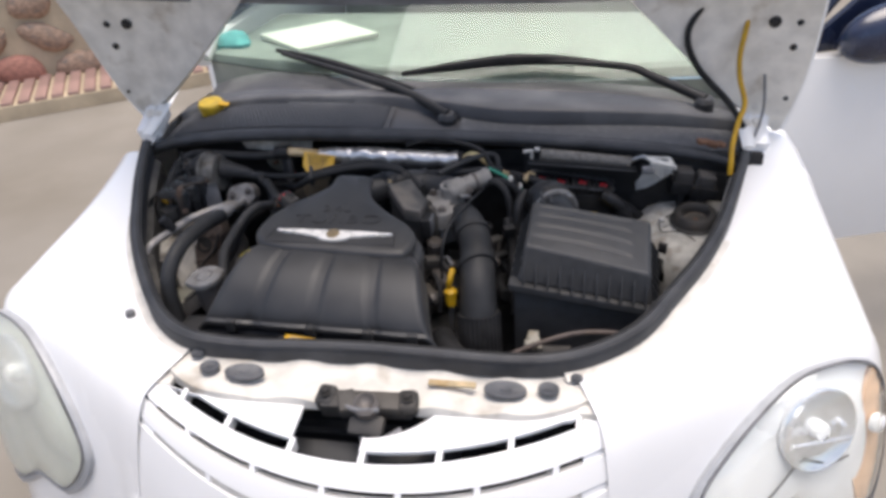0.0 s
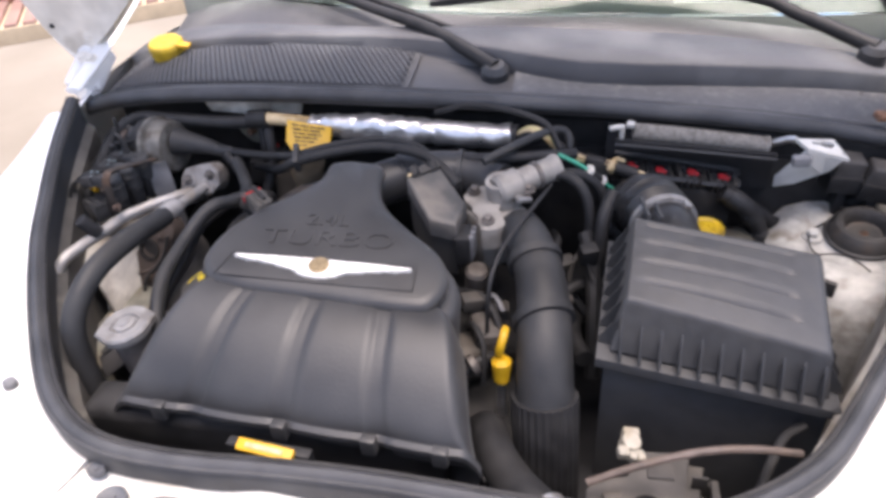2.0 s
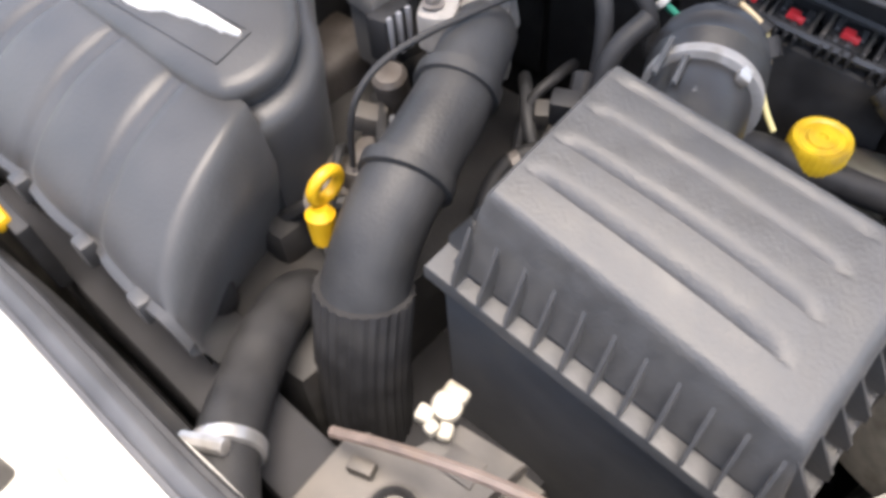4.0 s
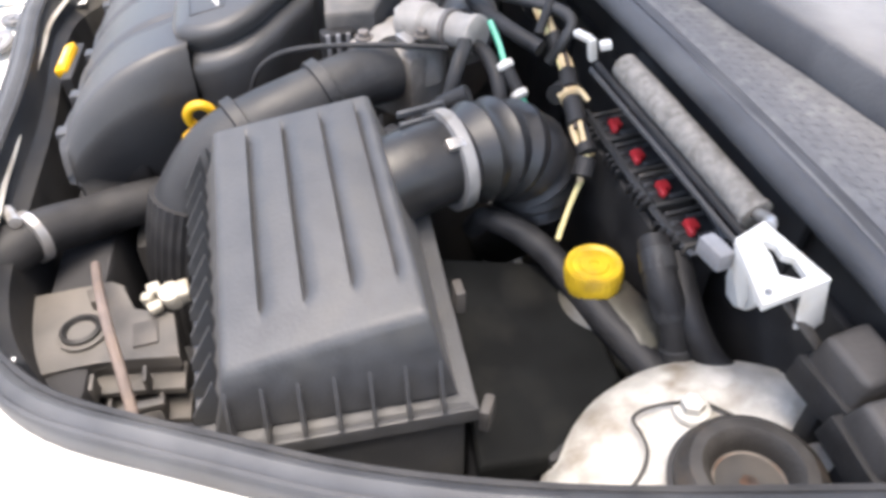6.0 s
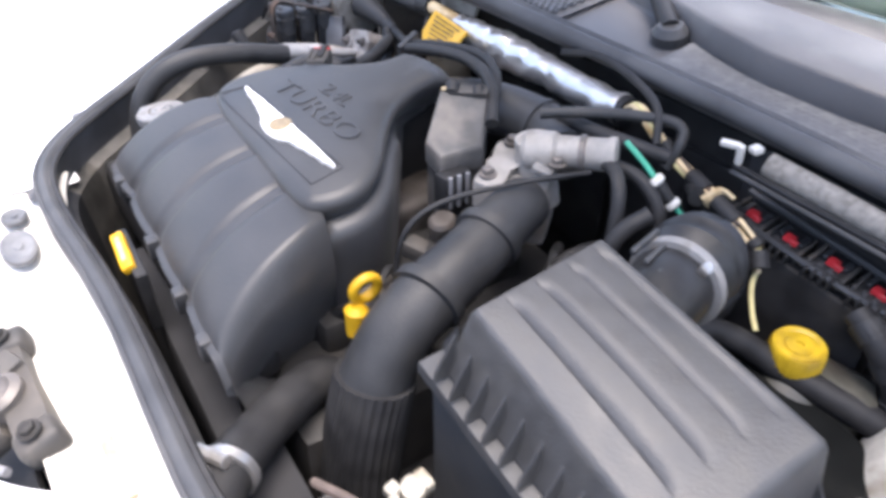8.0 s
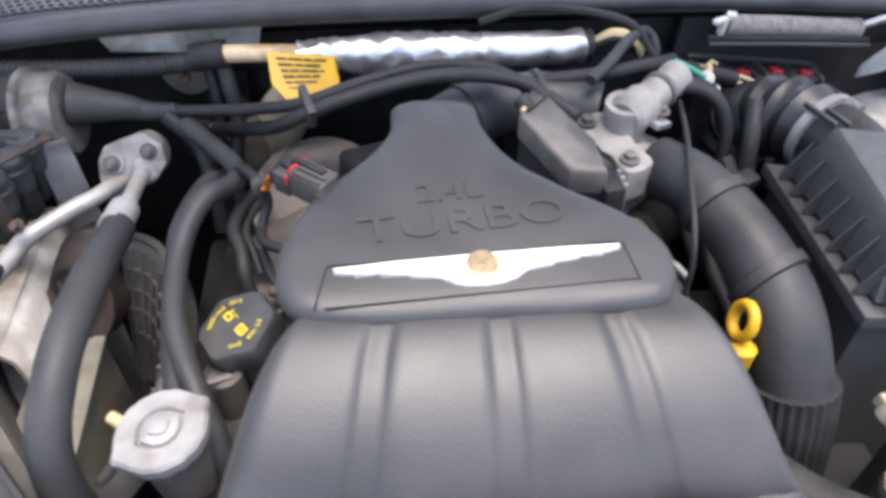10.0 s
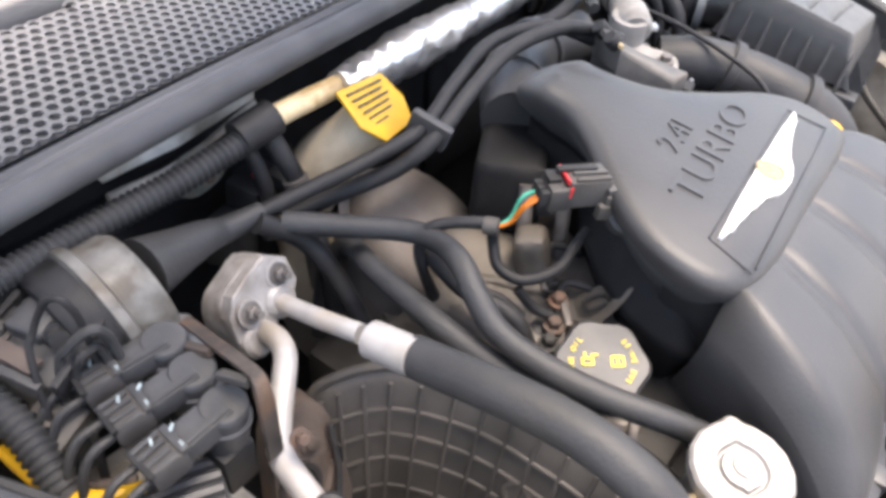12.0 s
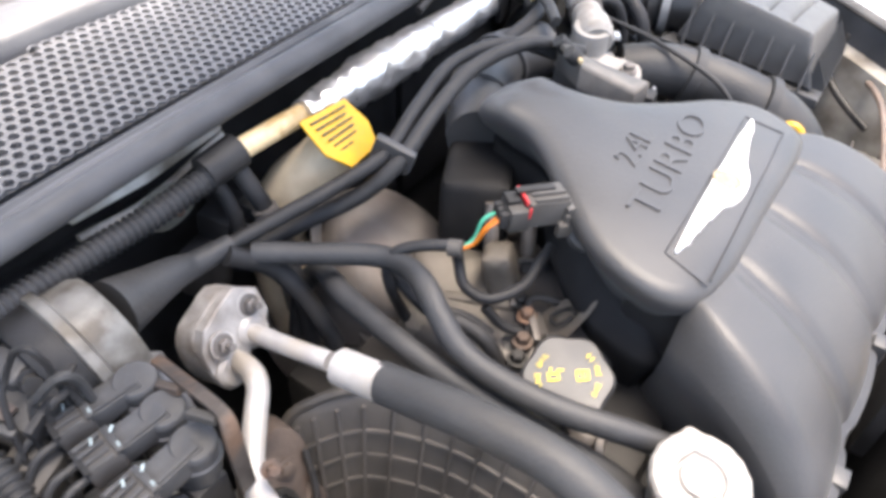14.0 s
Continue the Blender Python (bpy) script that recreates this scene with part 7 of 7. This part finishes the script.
# ribbed plastic expansion box under the lines
AT = Matrix()
pcm = thing("ribbed_housing", "dusty brown-grey plastic housing with a grid of ribs", "housing", (-0.38, 0.22, 0.60))
edge = spline([(-0.420, 0.352, 0.835), (-0.406, 0.343, 0.856), (-0.374, 0.312, 0.867), (-0.352, 0.258, 0.870), (-0.346, 0.206, 0.870), (-0.347, 0.154, 0.868), (-0.360, 0.120, 0.862), (-0.385, 0.098, 0.845)], 5)
rows = []
for i, p in enumerate(edge):
    d = edge[min(i + 1, len(edge) - 1)] - edge[max(i - 1, 0)]
    o = V((d.y, -d.x, 0)).normalized()
    rows.append([p - o * 0.016 + V((0, 0, -0.022)), p - o * 0.010 + V((0, 0, -0.002)), p - o * 0.004 + V((0, 0, 0.003)), p + V((0, 0, 0.0)), p + o * 0.004 + V((0, 0, -0.006)), p + o * 0.010 + V((0, 0, -0.028)), p + o * 0.025 + V((0, 0, -0.080)), p + o * 0.042 + V((0, 0, -0.16))])
part("shell", sheet(None, rows), "housing", pcm, smooth=50)
for i in range(2, len(rows) - 1, 2):
    p = rows[i]
    part("rib", tube(None, [q + V((-0.001, 0, 0.0012)) for q in p[4:]], 0.0019, 5, 3), "housing", pcm)
for k in (0.0, 0.42, 0.84):
    part("long_rib", tube(None, [r[5].lerp(r[6], k) + V((-0.001, 0, 0.0012)) for r in rows[::2]], 0.0017, 5, 3), "housing", pcm)
part("long_rib", tube(None, [r[6].lerp(r[7], 0.25) + V((-0.001, 0, 0.0012)) for r in rows[::2]], 0.0017, 5, 3), "housing", pcm)
part("top_bead", tube(None, [r[2] for r in rows[::2]], 0.0042, 8, 3), "dust", pcm)
c = rows[20][5].lerp(rows[20][6], 0.6)
part("boss", lathe(None, [(0.012, -0.004), (0.012, 0.003), (0.009, 0.004), (0.008, 0.001), (0.001, 0.001)], c, (-0.9, 0, 0.42), 20), "housing", pcm)

# ---------------------------------------------------------------- pump canister and connector bank on the inner wing
AT = moved(0.012, 0.016, -0.027) @ LEFT
cn = thing("pump_canister", "round black pump canister with a dull grey metal end cap", "pump", (-0.50, 0.42, 0.85))
axc = (0.90, -0.02, 0.06)
CC = V((-0.497, 0.418, 0.962))
cap_part = part("metal_cap", lathe(None, [(0.0415, -0.004), (0.0455, -0.002), (0.0455, 0.004), (0.0405, 0.006), (0.0395, 0.024), (0.036, 0.029), (0.026, 0.031), (0.01, 0.031)], CC, axc, 48), "dullcap", cn, "dull grey pressed metal end cap")
ax_a, ax_s, ax_t = frame_of(axc)
for k, h in ((2.05, 0.018), (2.35, 0.014)):
    part("slot", box(None, CC + ax_a * h + (ax_s * math.cos(k) + ax_t * math.sin(k)) * 0.0398, (0.007, 0.0016, 0.0016), (0, 0, 6), 0), "black", cap_part)
part("canister", lathe(None, [(0.030, -0.024), (0.0385, -0.023), (0.0415, -0.019), (0.0420, -0.008), (0.0420, 0.0)], CC, axc, 48), "rubber", cn)
part("bracket", box(None, (-0.520, 0.430, 0.885), (0.05, 0.05, 0.10), (0, 0, 16), 0.006), "rubber", cn)
part("support_post", box(None, (-0.474, 0.372, 0.905), (0.030, 0.012, 0.110), (-6, 0, 36), 0.003), "greyplastic", cn, "grey steel support post")
AT = Matrix()
part("terminal_block", box(None, (-0.530, 0.440, 0.926), (0.036, 0.056, 0.046), (6, -8, 18), 0.004), "plastic", cn)
part("frame_plate", box(None, (-0.520, 0.411, 0.942), (0.044, 0.005, 0.030), (10, -10, 20), 0.0015), "rubber", cn)
part("frame_plate", box(None, (-0.552, 0.438, 0.942), (0.005, 0.058, 0.020), (6, -10, 16), 0.0015), "plastic", cn)
part("frame_plate", box(None, (-0.534, 0.466, 0.948), (0.036, 0.005, 0.016), (6, -8, 18), 0.0015), "rubber", cn)
part("terminal_cap", box(None, (-0.523, 0.446, 0.953), (0.022, 0.024, 0.014), (6, -8, 18), 0.004, 3), "connector", cn)
part("frame_bolt", bolt(bmesh.new(), (-0.540, 0.456, 0.951), (-0.1, -0.2, 1), 0.005, 0.007), "dust", cn)
part("port", tube(None, [(-0.519, 0.434, 0.950), (-0.523, 0.422, 0.956)], 0.0055, 12), "dust", cn)
part("port_ring", lathe(None, [(0.0055, -0.003), (0.0080, -0.002), (0.0080, 0.002), (0.0055, 0.003)], (-0.520, 0.430, 0.952), (-0.3, -0.85, 0.4), 16), "rubber", cn)
part("terminal_block", box(None, (-0.548, 0.405, 0.915), (0.030, 0.03, 0.03), (10, -10, 16), 0.005), "dust", cn)
part("rusty_strap", box(None, (-0.5445, 0.443, 0.951), (0.010, 0.046, 0.004), (6, -8, 12), 0.001), "rust", cn)
AT = moved(0.012, 0.016, -0.027) @ LEFT
for r, m, pts in ((0.0020, "rubber", [(-0.522, 0.375, 0.960), (-0.520, 0.375, 1.006), (-0.521, 0.377, 1.020), (-0.523, 0.381, 1.025), (-0.527, 0.387, 1.022), (-0.531, 0.391, 1.014), (-0.537, 0.393, 1.003), (-0.545, 0.389, 0.990), (-0.562, 0.360, 0.93)]),
                  (0.0029, "hose", [(-0.512, 0.368, 0.955), (-0.512, 0.370, 0.989), (-0.515, 0.369, 1.002), (-0.519, 0.370, 1.006), (-0.524, 0.373, 1.003), (-0.530, 0.377, 0.996), (-0.537, 0.381, 0.982), (-0.556, 0.365, 0.92)]),
                  (0.0026, "rubber", [(-0.516, 0.366, 0.95), (-0.518, 0.372, 0.988), (-0.523, 0.372, 0.992), (-0.529, 0.372, 0.990), (-0.534, 0.374, 0.974), (-0.550, 0.355, 0.91)])):
    part("lead", tube(None, pts, r, 8), m, cn)

AT = Matrix()


def connector(label):
    """One plug of the bank: a round lid, a flat neck, a latched clip with pale specks and two leads."""
    con = thing("wiring_connector", label, "connector", (-0.484, 0.389, 0.947), "connector bank")
    r = (-4, -5, -11)
    lid = part("round_lid", lathe(None, [(0.0118, -0.036), (0.0128, -0.030), (0.0134, -0.004), (0.0132, -0.001), (0.0118, 0.0006), (0.003, 0.0010)], (-0.484, 0.389, 0.947), (0.05, -0.08, 1), 32), "connector", con)
    part("lid_skirt", lathe(None, [(0.0134, -0.016), (0.0146, -0.015), (0.0146, -0.011), (0.0134, -0.010)], (-0.484, 0.389, 0.947), (0.05, -0.08, 1), 32), "connector", lid)
    part("neck", box(None, (-0.499, 0.3925, 0.9405), (0.034, 0.0190, 0.014), r, 0.0025), "connector", con)
    part("neck_ridge", box(None, (-0.500, 0.3865, 0.9475), (0.030, 0.0032, 0.0045), r, 0.001), "connector", con)
    clip = part("clip", box(None, (-0.5215, 0.3975, 0.939), (0.020, 0.0235, 0.015), r, 0.002), "brown", con)
    for v in (-0.0085, -0.003, 0.003, 0.0085):
        part("latch_rib", box(None, (-0.5235 + v * 0.19, 0.3975 + v, 0.9465), (0.015, 0.0030, 0.0035), r, 0.0008), "connector", clip)
    part("latch_bar", box(None, (-0.5125, 0.3955, 0.9475), (0.0045, 0.0215, 0.0035), r, 0.0008), "plastic", clip)
    part("latch_bar", box(None, (-0.5310, 0.3990, 0.9460), (0.0035, 0.0215, 0.0030), r, 0.0008), "rubber", clip)
    for a, b, g in ((-0.509, 0.400, 30), (-0.513, 0.389, 75), (-0.520, 0.403, 55)):
        part("pale_speck", box(None, (a, b, 0.9492 + (a + 0.515) * 0.1), (0.0044, 0.0016, 0.0012), (0, -4, g), 0.0003), "paleblue", clip)
    for o in (-0.006, 0.006):
        part("lead", tube(None, [(-0.530, 0.399 + o, 0.939), (-0.546, 0.401 + o, 0.936), (-0.558, 0.397 + o, 0.920), (-0.564, 0.385 + o, 0.885)], 0.0026, 8), "hose", con)
    part("seat", box(None, (-0.488, 0.389, 0.900), (0.022, 0.022, 0.035), (0, 0, -8), 0.003), "rubber", con)
    return con

con = connector("grey-black wiring connector with a round lid and pale blue specks")
copy_thing(con, pose(-0.487, 0.3615, 0.945, 0, 0, 3))
copy_thing(con, pose(-0.491, 0.331, 0.945, 0, 0, 8))
AT = moved(0.001, 0.008, -0.017) @ LEFT
rp = thing("ribbed_plug", "black ribbed plug with yellow and brown leads", "connector", (-0.525, 0.318, 0.90))
part("body", box(None, (-0.520, 0.312, 0.915), (0.040, 0.034, 0.020), (0, 0, -28), 0.004), "plastic", rp)
for o in (-0.012, -0.004, 0.004, 0.012):
    part("rib", tube(None, [(-0.503 + o * 0.47, 0.303 + o * 0.88, 0.926), (-0.522 + o * 0.47, 0.313 + o * 0.88, 0.927), (-0.540 + o * 0.47, 0.322 + o * 0.88, 0.924)], 0.0040, 8), "plastic", rp)
part("yellow_lead", tube(None, [(-0.532, 0.326, 0.934), (-0.542, 0.329, 0.938), (-0.551, 0.337, 0.938), (-0.562, 0.354, 0.936), (-0.565, 0.373, 0.934), (-0.567, 0.403, 0.930)], 0.0036, 8), "yellow", rp, "yellow lead")
part("brown_lead", tube(None, [(-0.531, 0.336, 0.928), (-0.542, 0.345, 0.928), (-0.557, 0.362, 0.928), (-0.560, 0.384, 0.926), (-0.561, 0.414, 0.922)], 0.0028, 8), "rust", rp, "brown lead")
AT = Matrix()
cb = thing("connector_bracket", "rusty slotted steel strap beside the connector bank", "bracket", (-0.47, 0.33, 0.90))
rows = []
for q in spline([(-0.4645, 0.398, 0.940), (-0.4690, 0.365, 0.951), (-0.4725, 0.338, 0.960), (-0.4755, 0.320, 0.9655), (-0.4785, 0.311, 0.961), (-0.4805, 0.307, 0.948), (-0.4810, 0.306, 0.925), (-0.4805, 0.307, 0.905)], 4):
    k = min(1, max(0, (0.32 - q.y) / 0.012))
    w = V((0.0040 + 0.0015 * k, 0.0008, -0.001))
    rows.append([q - w, q + w])
part("strap", thicken(sheet(None, rows), 0.0022), "strapsteel", cb, smooth=60)
part("slot_guard", box(None, (-0.4765, 0.371, 0.945), (0.006, 0.024, 0.005), (-18, 10, 8), 0.001), "strapsteel", cb)
part("slot_guard", box(None, (-0.481, 0.331, 0.957), (0.006, 0.022, 0.005), (-18, 10, 8), 0.001), "dust", cb)
part("bolt", bolt(bmesh.new(), (-0.469, 0.300, 0.917), (-0.2, -0.7, 0.6), 0.004, 0.007), "rust", cb, "rusty bolt head")
AT = moved(0.004, 0.024, -0.040) @ LEFT
rb = thing("rusty_bracket", "rusty brown mounting bracket with bolts and a hole", "bracket", (-0.46, 0.27, 0.76))
outl = spline([(-0.463, 0.303, 0.908), (-0.446, 0.308, 0.920), (-0.428, 0.306, 0.916), (-0.421, 0.297, 0.898), (-0.429, 0.288, 0.880), (-0.427, 0.276, 0.853), (-0.438, 0.265, 0.829), (-0.463, 0.259, 0.815), (-0.490, 0.261, 0.820), (-0.500, 0.268, 0.838), (-0.482, 0.282, 0.872)], 3, True)
part("plate", slab(None, outl, (0.004, 0.022, -0.010), 0.002), "rust", rb)
part("hole_rim", lathe(None, [(0.016, -0.002), (0.016, 0.003), (0.012, 0.003), (0.0115, 0.0), (0.002, 0.0002)], (-0.461, 0.286, 0.877), (0.0, -0.90, 0.42), 20), "block", rb)
part("fold", tube(None, [(-0.432, 0.286, 0.872), (-0.452, 0.277, 0.853), (-0.486, 0.270, 0.842)], 0.004, 8), "rust", rb)
part("bolt", bolt(bmesh.new(), (-0.466, 0.268, 0.838), (0, -0.9, 0.42), 0.006, 0.005), "rust", rb, "orange rusted bolt head")
part("bolt", bolt(bmesh.new(), (-0.442, 0.294, 0.896), (0, -0.9, 0.42), 0.005, 0.004), "rust", rb, "orange rusted bolt head")
part("drain_lead", tube(None, [(-0.426, 0.292, 0.90), (-0.436, 0.276, 0.870), (-0.462, 0.256, 0.842), (-0.470, 0.250, 0.80)], 0.0024, 8), "rubber", rb)
AT = moved(0.001, 0.008, -0.017) @ LEFT
cr = thing("chassis_rail", "pale dusty chassis rail beside the radiator", "chassis rail", (-0.46, 0.20, 0.66))
part("rail", box(None, (-0.464, 0.185, 0.74), (0.055, 0.20, 0.13), (0, 0, 4), 0.008), "tank", cr)
part("flange", box(None, (-0.438, 0.185, 0.803), (0.012, 0.20, 0.006), (0, 0, 4), 0.002), "tank", cr)
ws = thing("wing_shelf", "pale grimy inner wing shelf under the connectors", "car panel", (-0.54, 0.29, 0.78))
rows = []
for i in range(13):
    u = i / 12
    y = lerp(0.215, 0.400, u)
    rows.append([V((-0.545 - 0.05 * u, y, 0.895 - 0.03 * (1 - u))), V((-0.540 - 0.045 * u, y, 0.872 + 0.004 * math.sin(9 * u))), V((-0.515 - 0.03 * u, y, 0.866 + 0.004 * math.sin(7 * u))), V((-0.488 - 0.012 * u, y, 0.862)), V((-0.480 - 0.010 * u, y, 0.852)), V((-0.476 - 0.010 * u, y + 0.004, 0.74))])
part("shelf", thicken(sheet(None, rows), 0.004), "grimewhite", ws, smooth=60)
part("weld_flange", tube(None, [r[3] + V((0, 0, 0.003)) for r in rows[::3]], 0.003, 6, 3), "grimewhite", ws)

# ---------------------------------------------------------------- loose wiring between engine and fuse carrier
AT = Matrix()
wl = thing("engine_loom", "taped wiring loom with cream and green wires", "wiring loom", (0.16, 0.48, 0.92))
way = [V(q) for q in ((0.058, 0.488, 0.960), (0.076, 0.481, 0.974), (0.096, 0.478, 0.970), (0.110, 0.485, 0.953), (0.124, 0.490, 0.940), (0.150, 0.490, 0.931), (0.190, 0.480, 0.927), (0.228, 0.474, 0.918), (0.250, 0.474, 0.909), (0.262, 0.466, 0.896), (0.264, 0.450, 0.878), (0.258, 0.435, 0.850))]
part("wire", tube(None, [way[8], (0.256, 0.472, 0.898), (0.262, 0.462, 0.878), (0.276, 0.450, 0.864), (0.290, 0.440, 0.856)], 0.0024, 8), "paleyellow", wl)
for m, r, a, k in (("cream", 0.0028, 0.0, 10), ("cream", 0.0026, 2.1, 9), ("cream", 0.0022, 4.2, 9), ("rubber", 0.0034, 3.2, 9), ("rust", 0.0018, 5.2, 8), ("paleyellow", 0.0020, 1.1, 9)):
    part("wire", tube(None, [q + V((0, math.cos(a + 0.5 * i), math.sin(a + 0.5 * i))) * 0.0048 for i, q in enumerate(way[:k])], r, 8), m, wl)
for i, ka, kb, m in ((3, 0.2, 1.0, "rubber"), (5, 0.10, 0.75, "rubber"), (6, 0.10, 0.85, "rubber"), (7, 0.65, 1.0, "rubber"), (8, 0.2, 1.0, "rubber")):
    part("tape_sleeve", tube(None, [way[i].lerp(way[i + 1], ka), way[i].lerp(way[i + 1], kb)], 0.0088, 14, 3), m, wl)
part("orange_tie", lathe(None, [(0.009, -0.003), (0.0105, -0.002), (0.0105, 0.002), (0.009, 0.003)], way[6], (0.9, -0.2, -0.1), 18), "cream", wl, "tan cloth tie")
part("tie_tail", tube(None, [way[6] + V((-0.006, -0.010, 0.0)), way[6] + V((0.002, 0.002, 0.0105)), way[6] + V((0.014, 0.010, 0.004))], 0.0022, 6), "cream", wl)
for pts in ([(0.122, 0.423, 0.973), (0.142, 0.426, 0.962), (0.160, 0.427, 0.951)], [(0.1777, 0.4363, 0.929), (0.190, 0.445, 0.915), (0.215, 0.458, 0.893), (0.24, 0.466, 0.87)]):
    part("wire", tube(None, pts, 0.0028, 8), "greenwire", wl)
part("plug_sleeve", tube(None, [(0.1616, 0.4268, 0.9495), (0.1777, 0.4363, 0.929)], 0.0062, 12), "rubber", wl)
for p in ((0.1616, 0.4268, 0.9495), (0.1777, 0.4363, 0.929)):
    part("white_ring", lathe(None, [(0.0055, -0.004), (0.0080, -0.003), (0.0080, 0.002), (0.0055, 0.004)], p, (0.7, 0.3, -0.6), 14), "white", wl)
part("hook_hose", tube(None, [(0.030, 0.395, 0.972), (0.055, 0.420, 0.977), (0.085, 0.462, 0.975), (0.1106, 0.4927, 0.971), (0.124, 0.500, 0.964), (0.130, 0.492, 0.952), (0.128, 0.48, 0.93)], 0.0058, 12), "hose", wl)
AT = moved(-0.010, 0.014, -0.004)
vl = thing("vacuum_lines", "thin black vacuum lines round the throttle body", "hose", (0.1, 0.3, 0.90))
for r, pts in ((0.0026, [(0.128, 0.372, 0.954), (0.112, 0.312, 0.956), (0.092, 0.248, 0.951), (0.084, 0.212, 0.940), (0.081, 0.192, 0.915), (0.080, 0.185, 0.87)]),
               (0.0068, [(0.105, 0.385, 0.955), (0.140, 0.385, 0.962), (0.165, 0.372, 0.955), (0.178, 0.360, 0.925), (0.180, 0.35, 0.87)]),
               (0.0068, [(0.118, 0.390, 0.955), (0.155, 0.402, 0.955), (0.185, 0.405, 0.935), (0.20, 0.40, 0.90)]),
               (0.0075, [(-0.01, 0.42, 0.955), (0.05, 0.415, 0.962), (0.115, 0.430, 0.962), (0.15, 0.452, 0.955)]),
               (0.0085, [(0.205, 0.372, 0.95), (0.196, 0.345, 0.93), (0.194, 0.33, 0.88), (0.19, 0.32, 0.80)]),
               (0.009, [(0.19, 0.455, 0.93), (0.165, 0.48, 0.92), (0.16, 0.50, 0.88)])):
    part("line", tube(None, pts, r, 10), "rubber", vl)
pb = thing("plenum_back", "grey-black intake plenum behind the sensor box", "plenum", (-0.03, 0.40, 0.90))
part("tube", tube(None, [(-0.12, 0.365, 0.93), (-0.06, 0.405, 0.935), (0.01, 0.42, 0.932), (0.06, 0.40, 0.93)], 0.03, 20), "plastic", pb)
for k, d in (((-0.075, 0.397, 0.934), (0.8, 0.5, 0.05)), ((0.0, 0.419, 0.933), (1, 0.1, 0))):
    part("rib_band", lathe(None, [(0.029, -0.004), (0.0325, -0.003), (0.0325, 0.003), (0.029, 0.004)], k, d, 28), "plastic", pb)
gl = thing("gearbox_lines", "thin dark hoses and cables in the gap beside the intake hose", "hose", (0.15, 0.30, 0.78))
for m, r, pts in (("rubber", 0.008, [(0.205, 0.33, 0.84), (0.165, 0.30, 0.850), (0.150, 0.27, 0.835), (0.165, 0.22, 0.80)]),
                  ("hose", 0.006, [(0.10, 0.37, 0.85), (0.125, 0.34, 0.862), (0.15, 0.315, 0.848), (0.185, 0.30, 0.81)]),
                  ("rubber", 0.005, [(0.13, 0.40, 0.86), (0.14, 0.36, 0.875), (0.135, 0.33, 0.86), (0.15, 0.29, 0.81)]),
                  ("dust", 0.0035, [(0.19, 0.37, 0.87), (0.17, 0.345, 0.872), (0.16, 0.325, 0.85), (0.165, 0.30, 0.80)]),
                  ("rubber", 0.011, [(0.19, 0.20, 0.83), (0.175, 0.235, 0.825), (0.17, 0.28, 0.81), (0.18, 0.33, 0.78)])):
    part("line", tube(None, pts, r, 10), m, gl)
part("junction_plug", box(None, (0.152, 0.335, 0.858), (0.024, 0.018, 0.020), (10, 0, 35), 0.003), "dust", gl)
part("cable_clip", lathe(None, [(0.009, -0.005), (0.012, -0.004), (0.012, 0.004), (0.009, 0.005)], (0.158, 0.287, 0.843), (0.5, 0.8, 0.3), 16), "greycast", gl)
solo("starter_bracket", box(None, (0.075, 0.205, 0.845), (0.035, 0.05, 0.04), (0, 0, 20), 0.008), "greycast", "grey bracket beside the intake hose", "bracket")
solo("side_fitting", box(None, (0.055, 0.185, 0.825), (0.055, 0.045, 0.05), (0, 10, 35), 0.016, 4), "tan", "pale aluminium fitting near the dipstick", "fitting")
solo("cable_plug", box(None, (0.085, 0.225, 0.868), (0.028, 0.018, 0.016), (0, 0, 10), 0.003), "dust", "dusty brown cable plug beside the hose", "plug")

AT = Matrix()
sw = thing("starter_wiring", "dark wires and plugs between the cover and the intake hose", "wiring loom", (0.08, 0.22, 0.80))
for m, r, pts in (("rubber", 0.005, [(0.02, 0.27, 0.86), (0.05, 0.25, 0.875), (0.075, 0.225, 0.868), (0.09, 0.20, 0.84)]),
                  ("rubber", 0.004, [(0.04, 0.22, 0.85), (0.055, 0.20, 0.872), (0.07, 0.178, 0.862), (0.072, 0.16, 0.82)]),
                  ("rubber", 0.0065, [(0.03, 0.15, 0.82), (0.06, 0.165, 0.845), (0.085, 0.19, 0.84), (0.10, 0.22, 0.81)]),
                  ("greyplastic", 0.003, [(0.05, 0.26, 0.86), (0.07, 0.245, 0.88), (0.085, 0.225, 0.875)]),
                  ("rubber", 0.0013, [(0.172, 0.318, 0.885), (0.178, 0.310, 0.868), (0.186, 0.304, 0.850), (0.19, 0.30, 0.82)]),
                  ("rubber", 0.0013, [(0.174, 0.322, 0.885), (0.184, 0.314, 0.866), (0.186, 0.306, 0.845), (0.19, 0.30, 0.82)]),
                  ("rubber", 0.010, [(0.165, 0.36, 0.90), (0.178, 0.33, 0.87), (0.185, 0.29, 0.83), (0.19, 0.25, 0.76)])):
    part("wire", tube(None, pts, r, 8), m, sw)
part("plug", box(None, (0.172, 0.325, 0.893), (0.022, 0.018, 0.026), (10, 0, 25), 0.004), "rubber", sw)
part("plug", box(None, (0.045, 0.240, 0.872), (0.030, 0.020, 0.018), (0, 10, 30), 0.004), "dust", sw)
part("clamp", lathe(None, [(0.010, -0.005), (0.013, -0.004), (0.013, 0.004), (0.010, 0.005)], (0.060, 0.165, 0.845), (0.6, 0.5, 0.2), 18), "greycast", sw)

AT = Matrix()
garden_wall()
kerb_strip()
